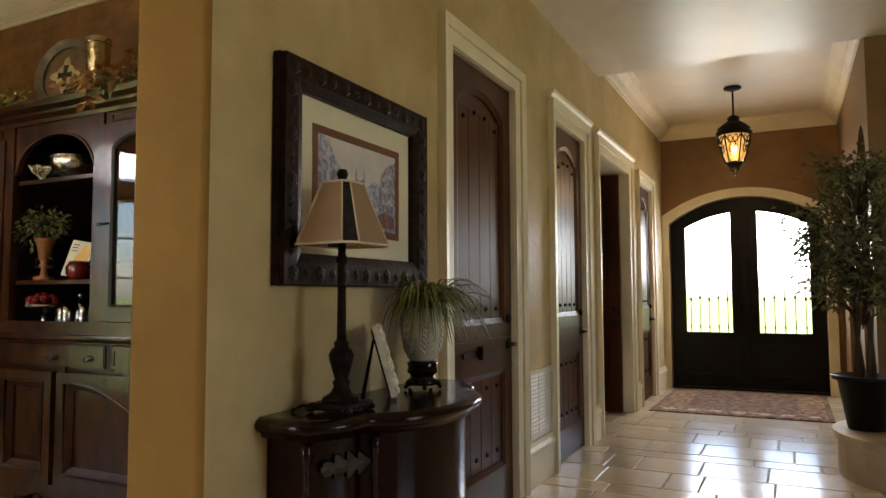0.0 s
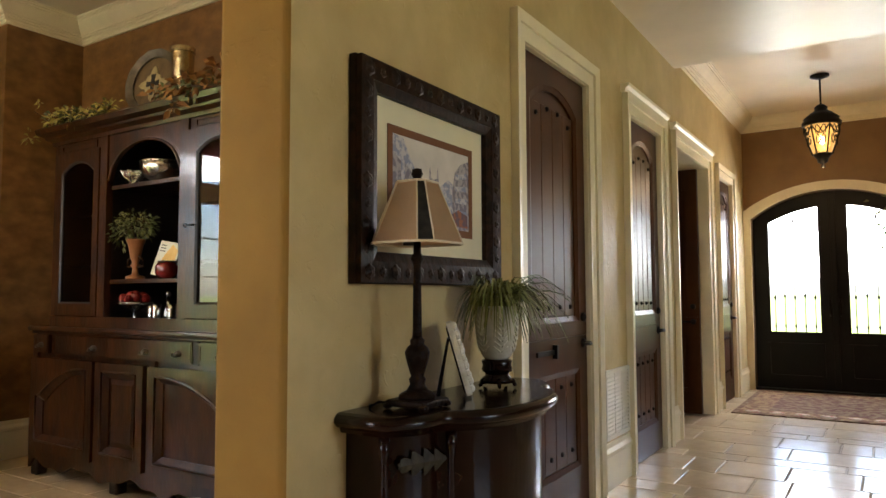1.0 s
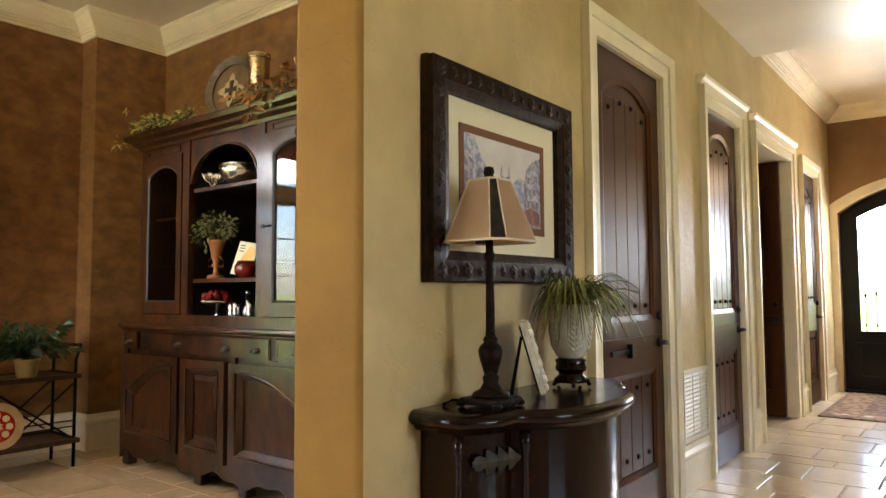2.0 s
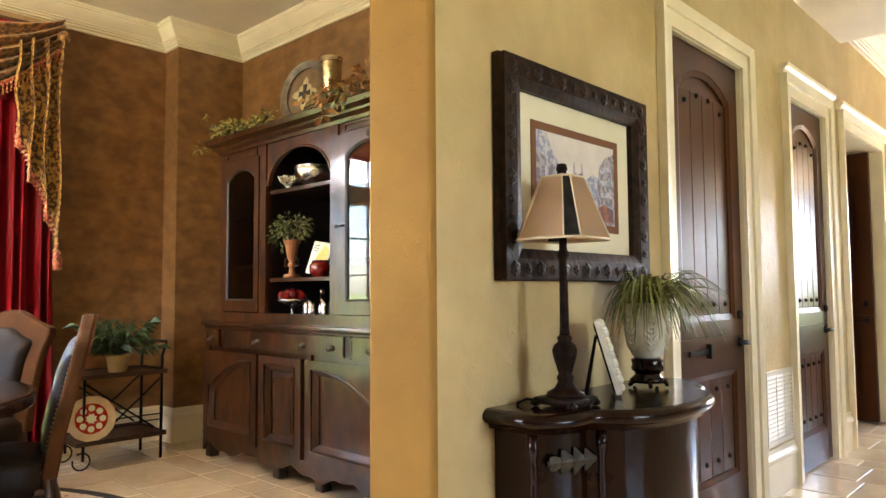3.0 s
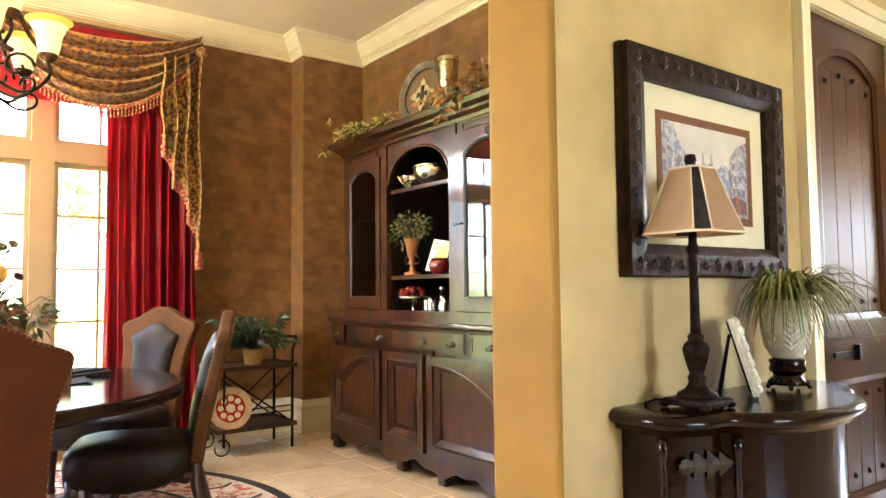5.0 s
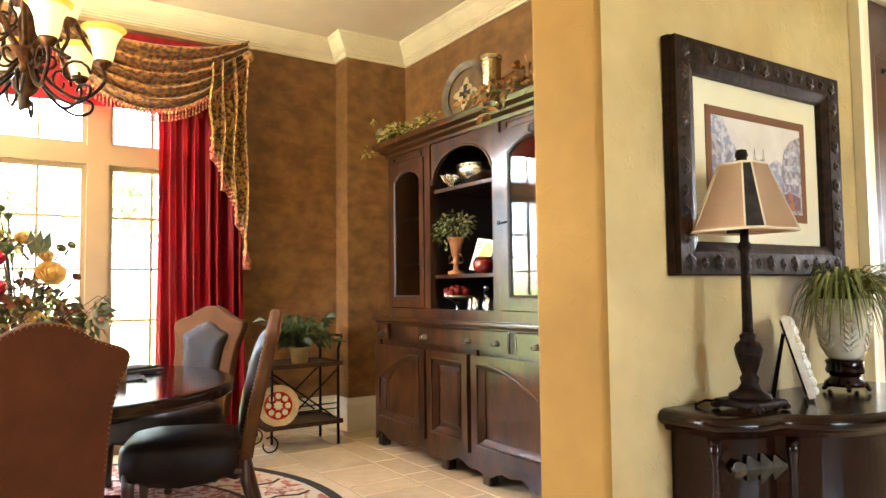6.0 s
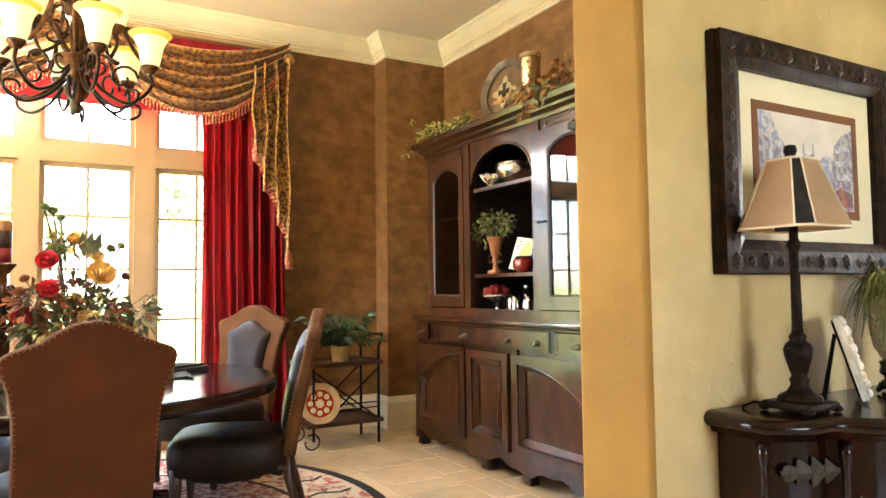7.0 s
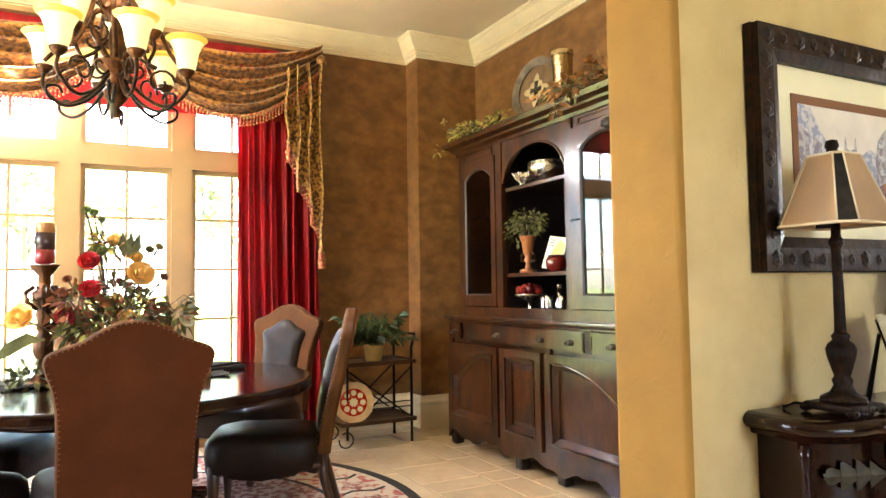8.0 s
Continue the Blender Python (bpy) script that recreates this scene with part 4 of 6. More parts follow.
zb, zt = 1.325, 1.522
bot, top = cut_square(0.121, 0.037), cut_square(0.055, 0.018)
shade = None
for k in range(8):
    bm = bmesh.new()
    q = [(*bot[k], zb), (*bot[(k + 1) % 8], zb), (*top[(k + 1) % 8], zt), (*top[k], zt)]
    vs = [bm.verts.new((tx + x, ty + y, z)) for x, y, z in q]
    f = bm.faces.new(vs)
    bmesh.ops.solidify(bm, geom=[f], thickness=0.003)
    part("shade_panel", bm, SHADE if k % 2 == 0 else SHADEDARK, tl, "peach fabric panel" if k % 2 == 0 else "dark embossed corner stripe")
for loop, z, r in ((bot, zb, 0.0045), (top, zt, 0.004)):
    part("shade_piping", tube(bmesh.new(), [(tx + x, ty + y, z) for x, y in loop + loop[:2]], r, 6), SHADETRIM, tl)
for k in range(8):
    part("shade_seam", tube(bmesh.new(), [(tx + bot[k][0], ty + bot[k][1], zb), (tx + top[k][0], ty + top[k][1], zt)], 0.0028, 5), SHADETRIM, tl)
part("finial", L([(0.016, 1.514), (0.018, 1.534), (0.014, 1.539), (0.019, 1.549), (0.015, 1.566), (0.0, 1.57)], seg=12, at=(tx, ty, 0)), LAMPBRONZE, tl)
part("spider", B(tx - 0.055, tx + 0.055, ty - 0.004, ty + 0.004, 1.514, 1.52), IRON, tl)
part("cord", tube(bmesh.new(), [(tx - 0.07, ty - 0.02, tz + 0.012), (tx - 0.10, ty - 0.07, tz + 0.02), (tx - 0.12, ty - 0.09, tz + 0.006), (tx - 0.15, ty - 0.05, tz + 0.004)], 0.004, 6), IRON, tl)
settle(tl, tx, ty, tz)

# carved ivory easel frame, seen edge on
ef = thing("easel_frame", "carved ivory photo frame leaning on its easel back", "photo frame")
part("frame", ring(bmesh.new(), rect(-0.10, 0.10, 0, 0.255), rect(-0.07, 0.07, 0.03, 0.225), (0, 0.020), lambda u, v, w: (u, -w, v)), IVORY, ef)
part("backing", B(-0.085, 0.085, 0.000, 0.006, 0.012, 0.242), IRON, ef)
for k in range(9):
    for s in (-1, 1):
        part("carved_bead", sphere(bmesh.new(), (s * 0.084, -0.024, 0.02 + k * 0.027), 0.011 + 0.003 * (k % 2), 8, 6, 1.3), IVORY, ef)
part("easel_leg", prism(bmesh.new(), [(0.004, 0.20), (0.012, 0.205), (0.135, -0.035), (0.12, -0.04)], (-0.03, 0.03), lambda u, v, w: (w, u, v)), IRON, ef, "black easel leg")
ef.matrix_basis = pose(-1.34, 2.265, 0.813, -16, 0, 122)

# white vase with grass on a carved stand
vx, vy = -1.335, 2.49
vs_ = thing("vase_stand", "carved dark wooden vase stand on the console", "stand")
part("collar", L([(0.0, 0.06), (0.056, 0.06), (0.06, 0.07), (0.055, 0.085), (0.06, 0.1), (0.052, 0.106), (0.0, 0.106)], seg=20, at=(vx, vy, 0.806)), CONSOLEWOOD, vs_)
part("waist", L([(0.062, 0.018), (0.064, 0.03), (0.046, 0.045), (0.048, 0.06)], seg=20, at=(vx, vy, 0.806)), CONSOLEWOOD, vs_)
for k in range(5):
    a = k * 1.2566 + 0.3
    part("foot", tube(bmesh.new(), [(vx + q * math.cos(a), vy + q * math.sin(a), 0.806 + z) for q, z in ((0.05, 0.03), (0.062, 0.026), (0.068, 0.012), (0.074, 0.008))], 0.010, 7, 0.7), CONSOLEWOOD, vs_)
settle(vs_, vx, vy, 0.806)
vz = 0.914
va = thing("vase", "cream embossed ceramic vase on a wooden stand", "vase")
part("body", L([(0.0, 0), (0.045, 0), (0.055, 0.01), (0.071, 0.045), (0.080, 0.10), (0.083, 0.15), (0.079, 0.188), (0.081, 0.2), (0.077, 0.203), (0.07, 0.188), (0.0, 0.17)], seg=32, at=(vx, vy, vz)), CERAMIC, va)
for k in range(6):
    a0 = k * math.pi / 3 + 0.2
    for j in range(7):
        for s in (-1, 1):
            pts = []
            for q in range(5):
                t = q / 4
                z = 0.03 + 0.02 * j + 0.022 * t
                rr = np.interp(z, [0.01, 0.05, 0.1, 0.15, 0.185], [0.056, 0.073, 0.081, 0.084, 0.080])
                a = a0 + s * (0.03 + 0.34 * t * (1 - 0.06 * j))
                pts.append((vx + rr * math.cos(a), vy + rr * math.sin(a), vz + z))
            part("relief_frond", tube(bmesh.new(), pts, 0.0042, 5, 0.5), CERAMIC, va)
for s in (-1, 1):
    part("lug", tube(bmesh.new(), [(vx, vy + s * 0.068, vz + 0.19), (vx, vy + s * 0.088, vz + 0.185), (vx, vy + s * 0.078, vz + 0.155)], 0.010, 8), CERAMIC, va)
settle(va, vx, vy, vz)
gr = thing("grass_plant", "arching artificial grass filling the vase", "plant")
random.seed(9)
bm, bm2 = bmesh.new(), bmesh.new()
def blade(bm, p, a, reach, rise, w, drop):
    """One arching grass blade."""
    c, s = math.cos(a), math.sin(a)
    side = Vector((-s, c, 0))
    prev = None
    for i in range(7):
        t = i / 6
        q = Vector(p) + Vector((c * reach * t, s * reach * t, rise * t * 2 - (rise * 2 + drop) * t * t * 0.9))
        ww = w * (1 - 0.85 * t)
        e = (bm.verts.new(q + side * ww / 2 + Vector((0, 0, 0.3 * ww))), bm.verts.new(q), bm.verts.new(q - side * ww / 2 + Vector((0, 0, 0.3 * ww))))
        if prev:
            bm.faces.new((prev[0], prev[1], e[1], e[0])).smooth = True
            bm.faces.new((prev[1], prev[2], e[2], e[1])).smooth = True
        prev = e


for k in range(330):
    a = random.uniform(0, 6.28)
    reach = random.uniform(0.07, 0.27) * (0.55 if math.cos(a) < -0.3 or math.sin(a) < -0.5 else 1)
    blade(bm if k % 3 else bm2, (vx + 0.03 * math.cos(a), vy + 0.03 * math.sin(a), vz + 0.17), a, reach, random.uniform(0.12, 0.26), random.uniform(0.010, 0.019), random.uniform(-0.04, 0.16))
tagged(part("grass", bm, GRASSBLADE, gr), kind="stuff")
tagged(part("pale_grass", bm2, PALE, gr, "yellow-green blades"), kind="stuff")
settle(gr, vx, vy, vz + 0.17)

# framed print
pic = thing("framed_picture", "framed city street print in a carved dark frame", "picture")
U0, U1, V0, V1 = 1.787, 2.735, 1.197, 1.935
fx = on_x(XW + 0.004)
def inset(d):
    return rect(U0 + d, U1 - d, V0 + d, V1 - d)


part("frame_back", ring(bmesh.new(), inset(0.0), inset(0.06), (0.0, 0.026), fx), FRAMEWOOD, pic)
part("frame_face", ring(bmesh.new(), inset(0.004), inset(0.072), (0.026, 0.044), fx, 0.004), FRAMEWOOD, pic, "carved ornamented dark face")
part("frame_lip", ring(bmesh.new(), inset(0.072), inset(0.105), (0.008, 0.032), fx, 0.01), FRAMEWOOD, pic)
random.seed(2)
def ornament(u, v, s):
    """A carved rosette lying on the frame face."""
    bm = L([(s * 1.25, -0.003), (s * 1.2, 0.002), (s * 0.8, 0.007), (s * 0.5, 0.005), (s * 0.3, 0.010), (0.0, 0.011)], seg=24, ripple=6, amount=0.11)
    bmesh.ops.transform(bm, matrix=pose(XW + 0.047, u, v, 0, 90, 0), verts=bm.verts)
    return bm


for k in range(13):
    u = U0 + 0.05 + k * (U1 - U0 - 0.1) / 12
    for v in (V0 + 0.037, V1 - 0.037):
        part("carving", ornament(u, v, 0.023 if k % 2 == 0 else 0.015), FRAMEWOOD, pic)
for k in range(1, 9):
    v = V0 + 0.04 + k * (V1 - V0 - 0.08) / 9
    for u in (U0 + 0.037, U1 - 0.037):
        part("carving", ornament(u, v, 0.023 if k % 2 == 0 else 0.015), FRAMEWOOD, pic)
part("mat_board", prism(bmesh.new(), inset(0.10), (0.004, 0.010), fx), MATBOARD, pic, "cream mat board")
m1 = 0.188
part("mat_edge", ring(bmesh.new(), inset(m1), inset(m1 + 0.028), (0.010, 0.013), fx), mat("brown_mat_board", (0.20, 0.085, 0.036), 0.85, var=0.05, bump=0), pic, "warm brown inner mat")
PRINT = [mat("print_sky", (0.72, 0.66, 0.60), 0.8, var=0.08, scale=9, bump=0), mat("print_blue", (0.28, 0.30, 0.42), 0.8, scale=40, color2=(0.55, 0.52, 0.55), bump=0, contrast=(0.45, 0.55)),
         mat("print_grey", (0.22, 0.20, 0.25), 0.8, scale=45, color2=(0.42, 0.38, 0.40), bump=0, contrast=(0.45, 0.55)), mat("print_rust", (0.36, 0.13, 0.07), 0.8, scale=45, color2=(0.16, 0.10, 0.12), bump=0, contrast=(0.45, 0.55))]
i0 = m1 + 0.028
A0, A1, Z0, Z1 = U0 + i0, U1 - i0, V0 + i0, V1 - i0
pr = part("print", prism(bmesh.new(), rect(A0, A1, Z0, Z1), (0.010, 0.0115), fx), PRINT[0], pic, "pale watercolour street scene")
W_, H_ = A1 - A0, Z1 - Z0
def patch(pts, m, lift):
    part("print_shape", prism(bmesh.new(), [(A0 + W_ * u, Z0 + H_ * v) for u, v in pts], (0.0115, 0.0118 + lift), fx), PRINT[m], pr)


patch([(0, 0), (0.36, 0), (0.33, 0.2), (0.30, 0.42), (0.28, 0.62), (0.2, 0.78), (0.12, 0.98), (0, 1)], 1, 0.0001)
patch([(0.0, 0.15), (0.1, 0.2), (0.1, 0.7), (0.0, 0.8)], 2, 0.0003)
patch([(0.14, 0.25), (0.22, 0.27), (0.22, 0.62), (0.14, 0.7)], 2, 0.0003)
patch([(0.44, 0.2), (0.57, 0.2), (0.57, 0.6), (0.555, 0.74), (0.54, 0.6), (0.5, 0.58), (0.47, 0.6), (0.455, 0.74), (0.44, 0.6)], 2, 0.0001)
patch([(0.58, 0.1), (0.8, 0.1), (0.8, 0.55), (0.7, 0.62), (0.58, 0.5)], 1, 0.0002)
patch([(0.76, 0.0), (1, 0), (1, 0.93), (0.88, 0.86), (0.8, 0.74), (0.76, 0.5)], 2, 0.0004)
for k in range(4):
    patch([(0.8, 0.2 + 0.15 * k), (0.97, 0.18 + 0.17 * k), (0.97, 0.25 + 0.17 * k), (0.8, 0.26 + 0.15 * k)], 1, 0.0006)
patch([(0.3, 0), (0.76, 0), (0.62, 0.22), (0.4, 0.22)], 0, 0.0006)
patch([(0.7, 0.05), (0.98, 0.04), (0.98, 0.2), (0.84, 0.26), (0.7, 0.16)], 3, 0.0008)
patch([(0.34, 0.1), (0.44, 0.1), (0.44, 0.2), (0.36, 0.22)], 3, 0.0008)
settle(pic, XW, (U0 + U1) / 2, V0)

# ---- hutch ----
HX0, HX1, HY = -4.82, -2.62, 2.55     # base unit, front face
HM = -3.715                           # middle
hu = thing("china_hutch", "large worn walnut china hutch with arched open niche", "hutch")
fy = on_y(HY)
part("base_body", B(HX0, HX1, HY + 0.022, YB - 0.03, 0.13, 0.93), HUTCHWOOD, hu)
part("base_top", B(HX0 - 0.03, HX1 + 0.03, HY - 0.03, YB - 0.02, 0.932, 0.966, bevel=0.012), HUTCHWOOD, hu, "rounded worn base top")
part("top_moulding", B(HX0 - 0.012, HX1 + 0.012, HY - 0.008, YB - 0.03, 0.914, 0.93, bevel=0.006), HUTCHWOOD, hu)
for x in (HX0, -3.95, -3.50, HX1 - 0.07):
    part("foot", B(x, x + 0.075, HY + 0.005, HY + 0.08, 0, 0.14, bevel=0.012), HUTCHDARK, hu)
ap = [(HX0, 0.17), (HX1, 0.17)]
for i in range(49):
    x = HX1 - 0.06 - (HX1 - HX0 - 0.12) * i / 48
    ap.append((x, 0.085 + 0.022 * math.cos((x - HM) * 12) + 0.012 * math.cos((x - HM) * 31)))
part("apron", prism(bmesh.new(), [(HX0, 0.17), (HX0, 0.05)] + ap[2:][::-1] + [(HX1, 0.05), (HX1, 0.17)], (-0.02, 0.012), fy), HUTCHWOOD, hu, "scalloped apron")
for x in (HX0, -3.587, HX1 - 0.055):
    part("stile", prism(bmesh.new(), rect(x, x + 0.055, 0.172, 0.905), (-0.02, 0.0), fy), HUTCHWOOD, hu)


def hutch_door(x0, x1, z0, z1, shape, out):
    """A base door: frame, bevelled moulding and raised panel. shape: 0 square, 1 curve falling to the first side, 2 to the second."""
    st = 0.062
    top = z1 - st * 0.8
    n = 14
    def loop(d):
        a, b, lo = x0 + st + d, x1 - st - d, z0 + st + d
        pts = [(a, lo), (b, lo)]
        for i in range(n + 1):
            u = 1 - i / n
            if shape == 0:
                drop = 0
            else:
                e = u if shape == 2 else 1 - u
                drop = 0.0 if e < 0.12 else 0.155 * ((min(e, 0.86) - 0.12) / 0.74) ** 1.9
                if e > 0.86:
                    drop += 0.03
            pts.append((a + (b - a) * u, top - d - drop))
        return pts
    outer = [(x0, z0), (x1, z0)] + [(x1 - (x1 - x0) * i / n, z1) for i in range(n + 1)]
    d = part("base_door", ring(bmesh.new(), outer, loop(0), (0.0, out), fy), HUTCHWOOD, hu)
    part("door_moulding", ring(bmesh.new(), loop(0), loop(0.04), (0.0, 0.012), fy, out - 0.010), HUTCHWOOD, d)
    part("door_bead", tube(bmesh.new(), [(u, HY - out + 0.002, v) for u, v in loop(0.004) + loop(0.004)[:2]], 0.0085, 6), HUTCHWOOD, d)
    part("door_panel", prism(bmesh.new(), loop(0.03), (0.0, 0.004), fy), HUTCHWOOD, d)
    if shape:
        return d
    part("raised_field", ring(bmesh.new(), loop(0.045), loop(0.075), (0.004, 0.018), fy, -0.013), HUTCHWOOD, d)
    part("field_panel", prism(bmesh.new(), loop(0.075), (0.004, 0.018), fy), HUTCHWOOD, d)
    return d


hutch_door(HX0 + 0.055, -4.075, 0.175, 0.765, 1, 0.042)
hutch_door(-4.045, -3.58, 0.175, 0.765, 0, 0.042)
hutch_door(-3.54, -2.76, 0.175, 0.765, 2, 0.042)
# solid dark strip for the shade between the doors
part("door_gap", B(-3.565, -3.555, HY - 0.012, HY, 0.18, 0.76), HUTCHDARK, hu)
for x0, x1, pulls in ((HX0 + 0.05, -4.60, (0.55,)), (-4.55, -3.19, (0.34, 0.71, 0.92)), (-3.14, HX1 - 0.06, (0.42, 0.85))):
    dr = part("drawer", prism(bmesh.new(), rect(x0, x1, 0.795, 0.91), (0.0, 0.022), fy), HUTCHWOOD, hu)
    part("drawer_bead", ring(bmesh.new(), rect(x0 + 0.008, x1 - 0.008, 0.802, 0.903), rect(x0 + 0.022, x1 - 0.022, 0.816, 0.889), (0.022, 0.026), fy), HUTCHWOOD, dr)
    for q in pulls:
        x = x0 + (x1 - x0) * q
        plate = part("pull_plate", sphere(bmesh.new(), (x, HY - 0.023, 0.845), 0.026, 10, 6, 0.7), PEWTER, dr, "aged metal pull plate")
        part("bail", tube(bmesh.new(), [(x - 0.022, HY - 0.045, 0.848), (x - 0.015, HY - 0.056, 0.832), (x + 0.015, HY - 0.056, 0.832), (x + 0.022, HY - 0.045, 0.848)], 0.004, 5), PEWTER, plate)
# solid dark strip for the shade in the slot between drawers
part("drawer_slot", B(-3.187, -3.143, HY - 0.016, HY, 0.79, 0.915), HUTCHDARK, hu)

# upper case: sides, back, shelves, cornice
UX0, UX1, UY = -4.69, -2.74, 2.585
gy = on_y(UY)
part("side_panel", B(UX0, UX0 + 0.03, UY + 0.03, YB - 0.04, 0.966, 2.15), HUTCHWOOD, hu)
part("side_panel", B(UX1 - 0.03, UX1, UY + 0.03, YB - 0.04, 0.966, 2.15), HUTCHWOOD, hu)
# back and inner walls take the darkened copy for the niche's shade
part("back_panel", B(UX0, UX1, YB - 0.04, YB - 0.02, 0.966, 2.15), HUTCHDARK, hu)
part("case_top", B(UX0, UX1, UY + 0.03, YB - 0.02, 2.152, 2.18), HUTCHWOOD, hu)
part("sill_rail", prism(bmesh.new(), rect(UX0, UX1, 0.966, 1.03), (-0.03, 0.005), gy), HUTCHWOOD, hu)
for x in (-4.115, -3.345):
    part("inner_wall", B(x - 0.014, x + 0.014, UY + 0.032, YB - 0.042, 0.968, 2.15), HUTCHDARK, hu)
    part("post", prism(bmesh.new(), rect(x - 0.036, x + 0.036, 1.032, 2.15), (-0.03, 0.012), gy), HUTCHWOOD, hu)
part("post", prism(bmesh.new(), rect(UX0, UX0 + 0.04, 1.032, 2.15), (-0.028, 0.0), gy), HUTCHWOOD, hu)
part("post", prism(bmesh.new(), rect(UX1 - 0.04, UX1, 1.032, 2.15), (-0.028, 0.0), gy), HUTCHWOOD, hu)
# arched header with shoulders over the niche
na, nb = -4.077, -3.381
pts = [(na, 2.148), (na, 1.84)]
for i in range(17):
    u = i / 16
    e = abs(2 * u - 1)
    pts.append((na + (nb - na) * u, 1.87 + (0.022 if e < 0.93 else 0) + 0.19 * math.sqrt(max(0, 1 - min(e / 0.93, 1) ** 2))))
pts += [(nb, 1.84), (nb, 2.148)]
part("niche_header", prism(bmesh.new(), pts, (-0.028, 0.0), gy), HUTCHWOOD, hu, "arched header with small shoulders")
bm = bmesh.new()
tube(bm, [(u, UY - 0.002, v) for u, v in pts[2:-2]], 0.009, 6)
part("arch_bead", bm, HUTCHWOOD, hu)
for x0, x1 in ((UX0 + 0.042, -4.153), (-3.307, UX1 - 0.042)):
    part("panel_header", prism(bmesh.new(), rect(x0, x1, 2.085, 2.148), (-0.028, 0.0), gy), HUTCHWOOD, hu)
    part("inset_frame", ring(bmesh.new(), rect(x0 + 0.05, x1 - 0.05, 2.095, 2.14), rect(x0 + 0.062, x1 - 0.062, 2.105, 2.13), (0.0, 0.007), gy), HUTCHWOOD, hu)
for z in (1.245, 1.825):
    part("shelf", B(-4.10, -3.359, UY + 0.025, YB - 0.042, z - 0.012, z + 0.014, bevel=0.004), HUTCHWOOD, hu)
for z in (1.35, 1.68):
    part("side_shelf", B(UX0 + 0.032, -4.13, UY + 0.10, YB - 0.042, z - 0.01, z + 0.01), HUTCHWOOD, hu)
    part("side_shelf", B(-3.33, UX1 - 0.032, UY + 0.10, YB - 0.042, z - 0.01, z + 0.01), HUTCHWOOD, hu)


def glass_door(x0, x1, label):
    """An upper door: frame with an arched light, glass, iron key plate."""
    z0, z1 = 1.035, 2.08
    n = 12
    inner = arch(x0 + 0.075, x1 - 0.055, z0 + 0.075, 1.955, 2.02, n)
    outer = [(x0, z0), (x1, z0)] + [(x1 - (x1 - x0) * i / n, z1) for i in range(n + 1)]
    d = part("glass_door", ring(bmesh.new(), outer, inner, (-0.005, 0.02), gy), HUTCHWOOD, hu, label)
    part("light_bead", ring(bmesh.new(), inner, arch(x0 + 0.088, x1 - 0.068, z0 + 0.088, 1.943, 2.007, n), (0.0, 0.012), gy, 0.008), HUTCHDARK, d)
    part("glass_pane", prism(bmesh.new(), inner, (0.002, 0.005), gy), CABGLASS, d)
    return d


glass_door(UX0 + 0.044, -4.155, "glazed side door")
gd = glass_door(-3.305, UX1 - 0.044, "glazed side door catching window light")
key = part("key_plate", tube(bmesh.new(), [(-3.295, UY - 0.026, 1.545), (-3.255, UY - 0.028, 1.545), (-3.235, UY - 0.027, 1.545)], 0.006, 6), IRON, gd)
part("key_ring", tube(bmesh.new(), [(-3.305 + 0.012 * math.cos(a), UY - 0.028, 1.545 + 0.012 * math.sin(a)) for a in [k * 0.7 for k in range(10)]], 0.003, 5), IRON, key)
part("carved_drop", sphere(sphere(bmesh.new(), (-2.98, UY - 0.015, 2.045), 0.035, 8, 6), (-3.02, UY - 0.012, 2.05), 0.022, 8, 6), HUTCHDARK, hu)
# cornice
cor = [(0, 2.15), (0.012, 2.15), (0.018, 2.172), (0.045, 2.19), (0.05, 2.205), (0.085, 2.222), (0.095, 2.25), (0.085, 2.262), (0, 2.262)]
cor = [(o, z - 2.15) for o, z in cor]
part("cornice", run(bmesh.new(), cor, (UX0, UY), (UX1, UY), (0, -1), 2.15, -1, -1), HUTCHWOOD, hu)
part("cornice_return", run(bmesh.new(), cor, (UX0, YB - 0.03), (UX0, UY), (-1, 0), 2.15, 0, -1), HUTCHWOOD, hu)
part("cornice_return", run(bmesh.new(), cor, (UX1, UY), (UX1, YB - 0.03), (1, 0), 2.15, -1, 0), HUTCHWOOD, hu)
part("top_board", B(UX0, UX1, UY, YB - 0.03, 2.235, 2.258), HUTCHWOOD, hu)
settle(hu, HM, 2.85)

# ---- things in and on the hutch ----
SH1, SH2, SH3 = 1.839, 1.259, 0.968
bw = thing("crystal_bowl", "cut crystal bowl on the hutch shelf", "bowl")
part("bowl", L([(0.0, 0.0), (0.05, 0.0), (0.06, 0.010), (0.115, 0.035), (0.136, 0.08), (0.138, 0.125), (0.13, 0.126), (0.10, 0.055), (0.0, 0.02)], seg=32, ripple=16, amount=0.03), SILVER, bw)
part("rim", tube(bmesh.new(), [(0.136 * math.cos(a), 0.136 * math.sin(a), 0.125) for a in [k * 0.2618 for k in range(25)]], 0.005, 5), SILVER, bw)
bw.location = (-3.74, 2.73, SH1)
cs = thing("crystal_dish", "small tulip shaped crystal dish", "dish")
part("body", L([(0.0, 0.0), (0.035, 0.0), (0.02, 0.018), (0.05, 0.05), (0.065, 0.085), (0.06, 0.087), (0.042, 0.05), (0.0, 0.025)], seg=24, ripple=6, amount=0.12), SILVER, cs)
for k in range(6):
    a = k * math.pi / 3
    part("petal_rib", tube(bmesh.new(), [(0.02 * math.cos(a), 0.02 * math.sin(a), 0.02), (0.056 * math.cos(a), 0.056 * math.sin(a), 0.05), (0.075 * math.cos(a), 0.075 * math.sin(a), 0.09)], 0.005, 5), SILVER, cs)
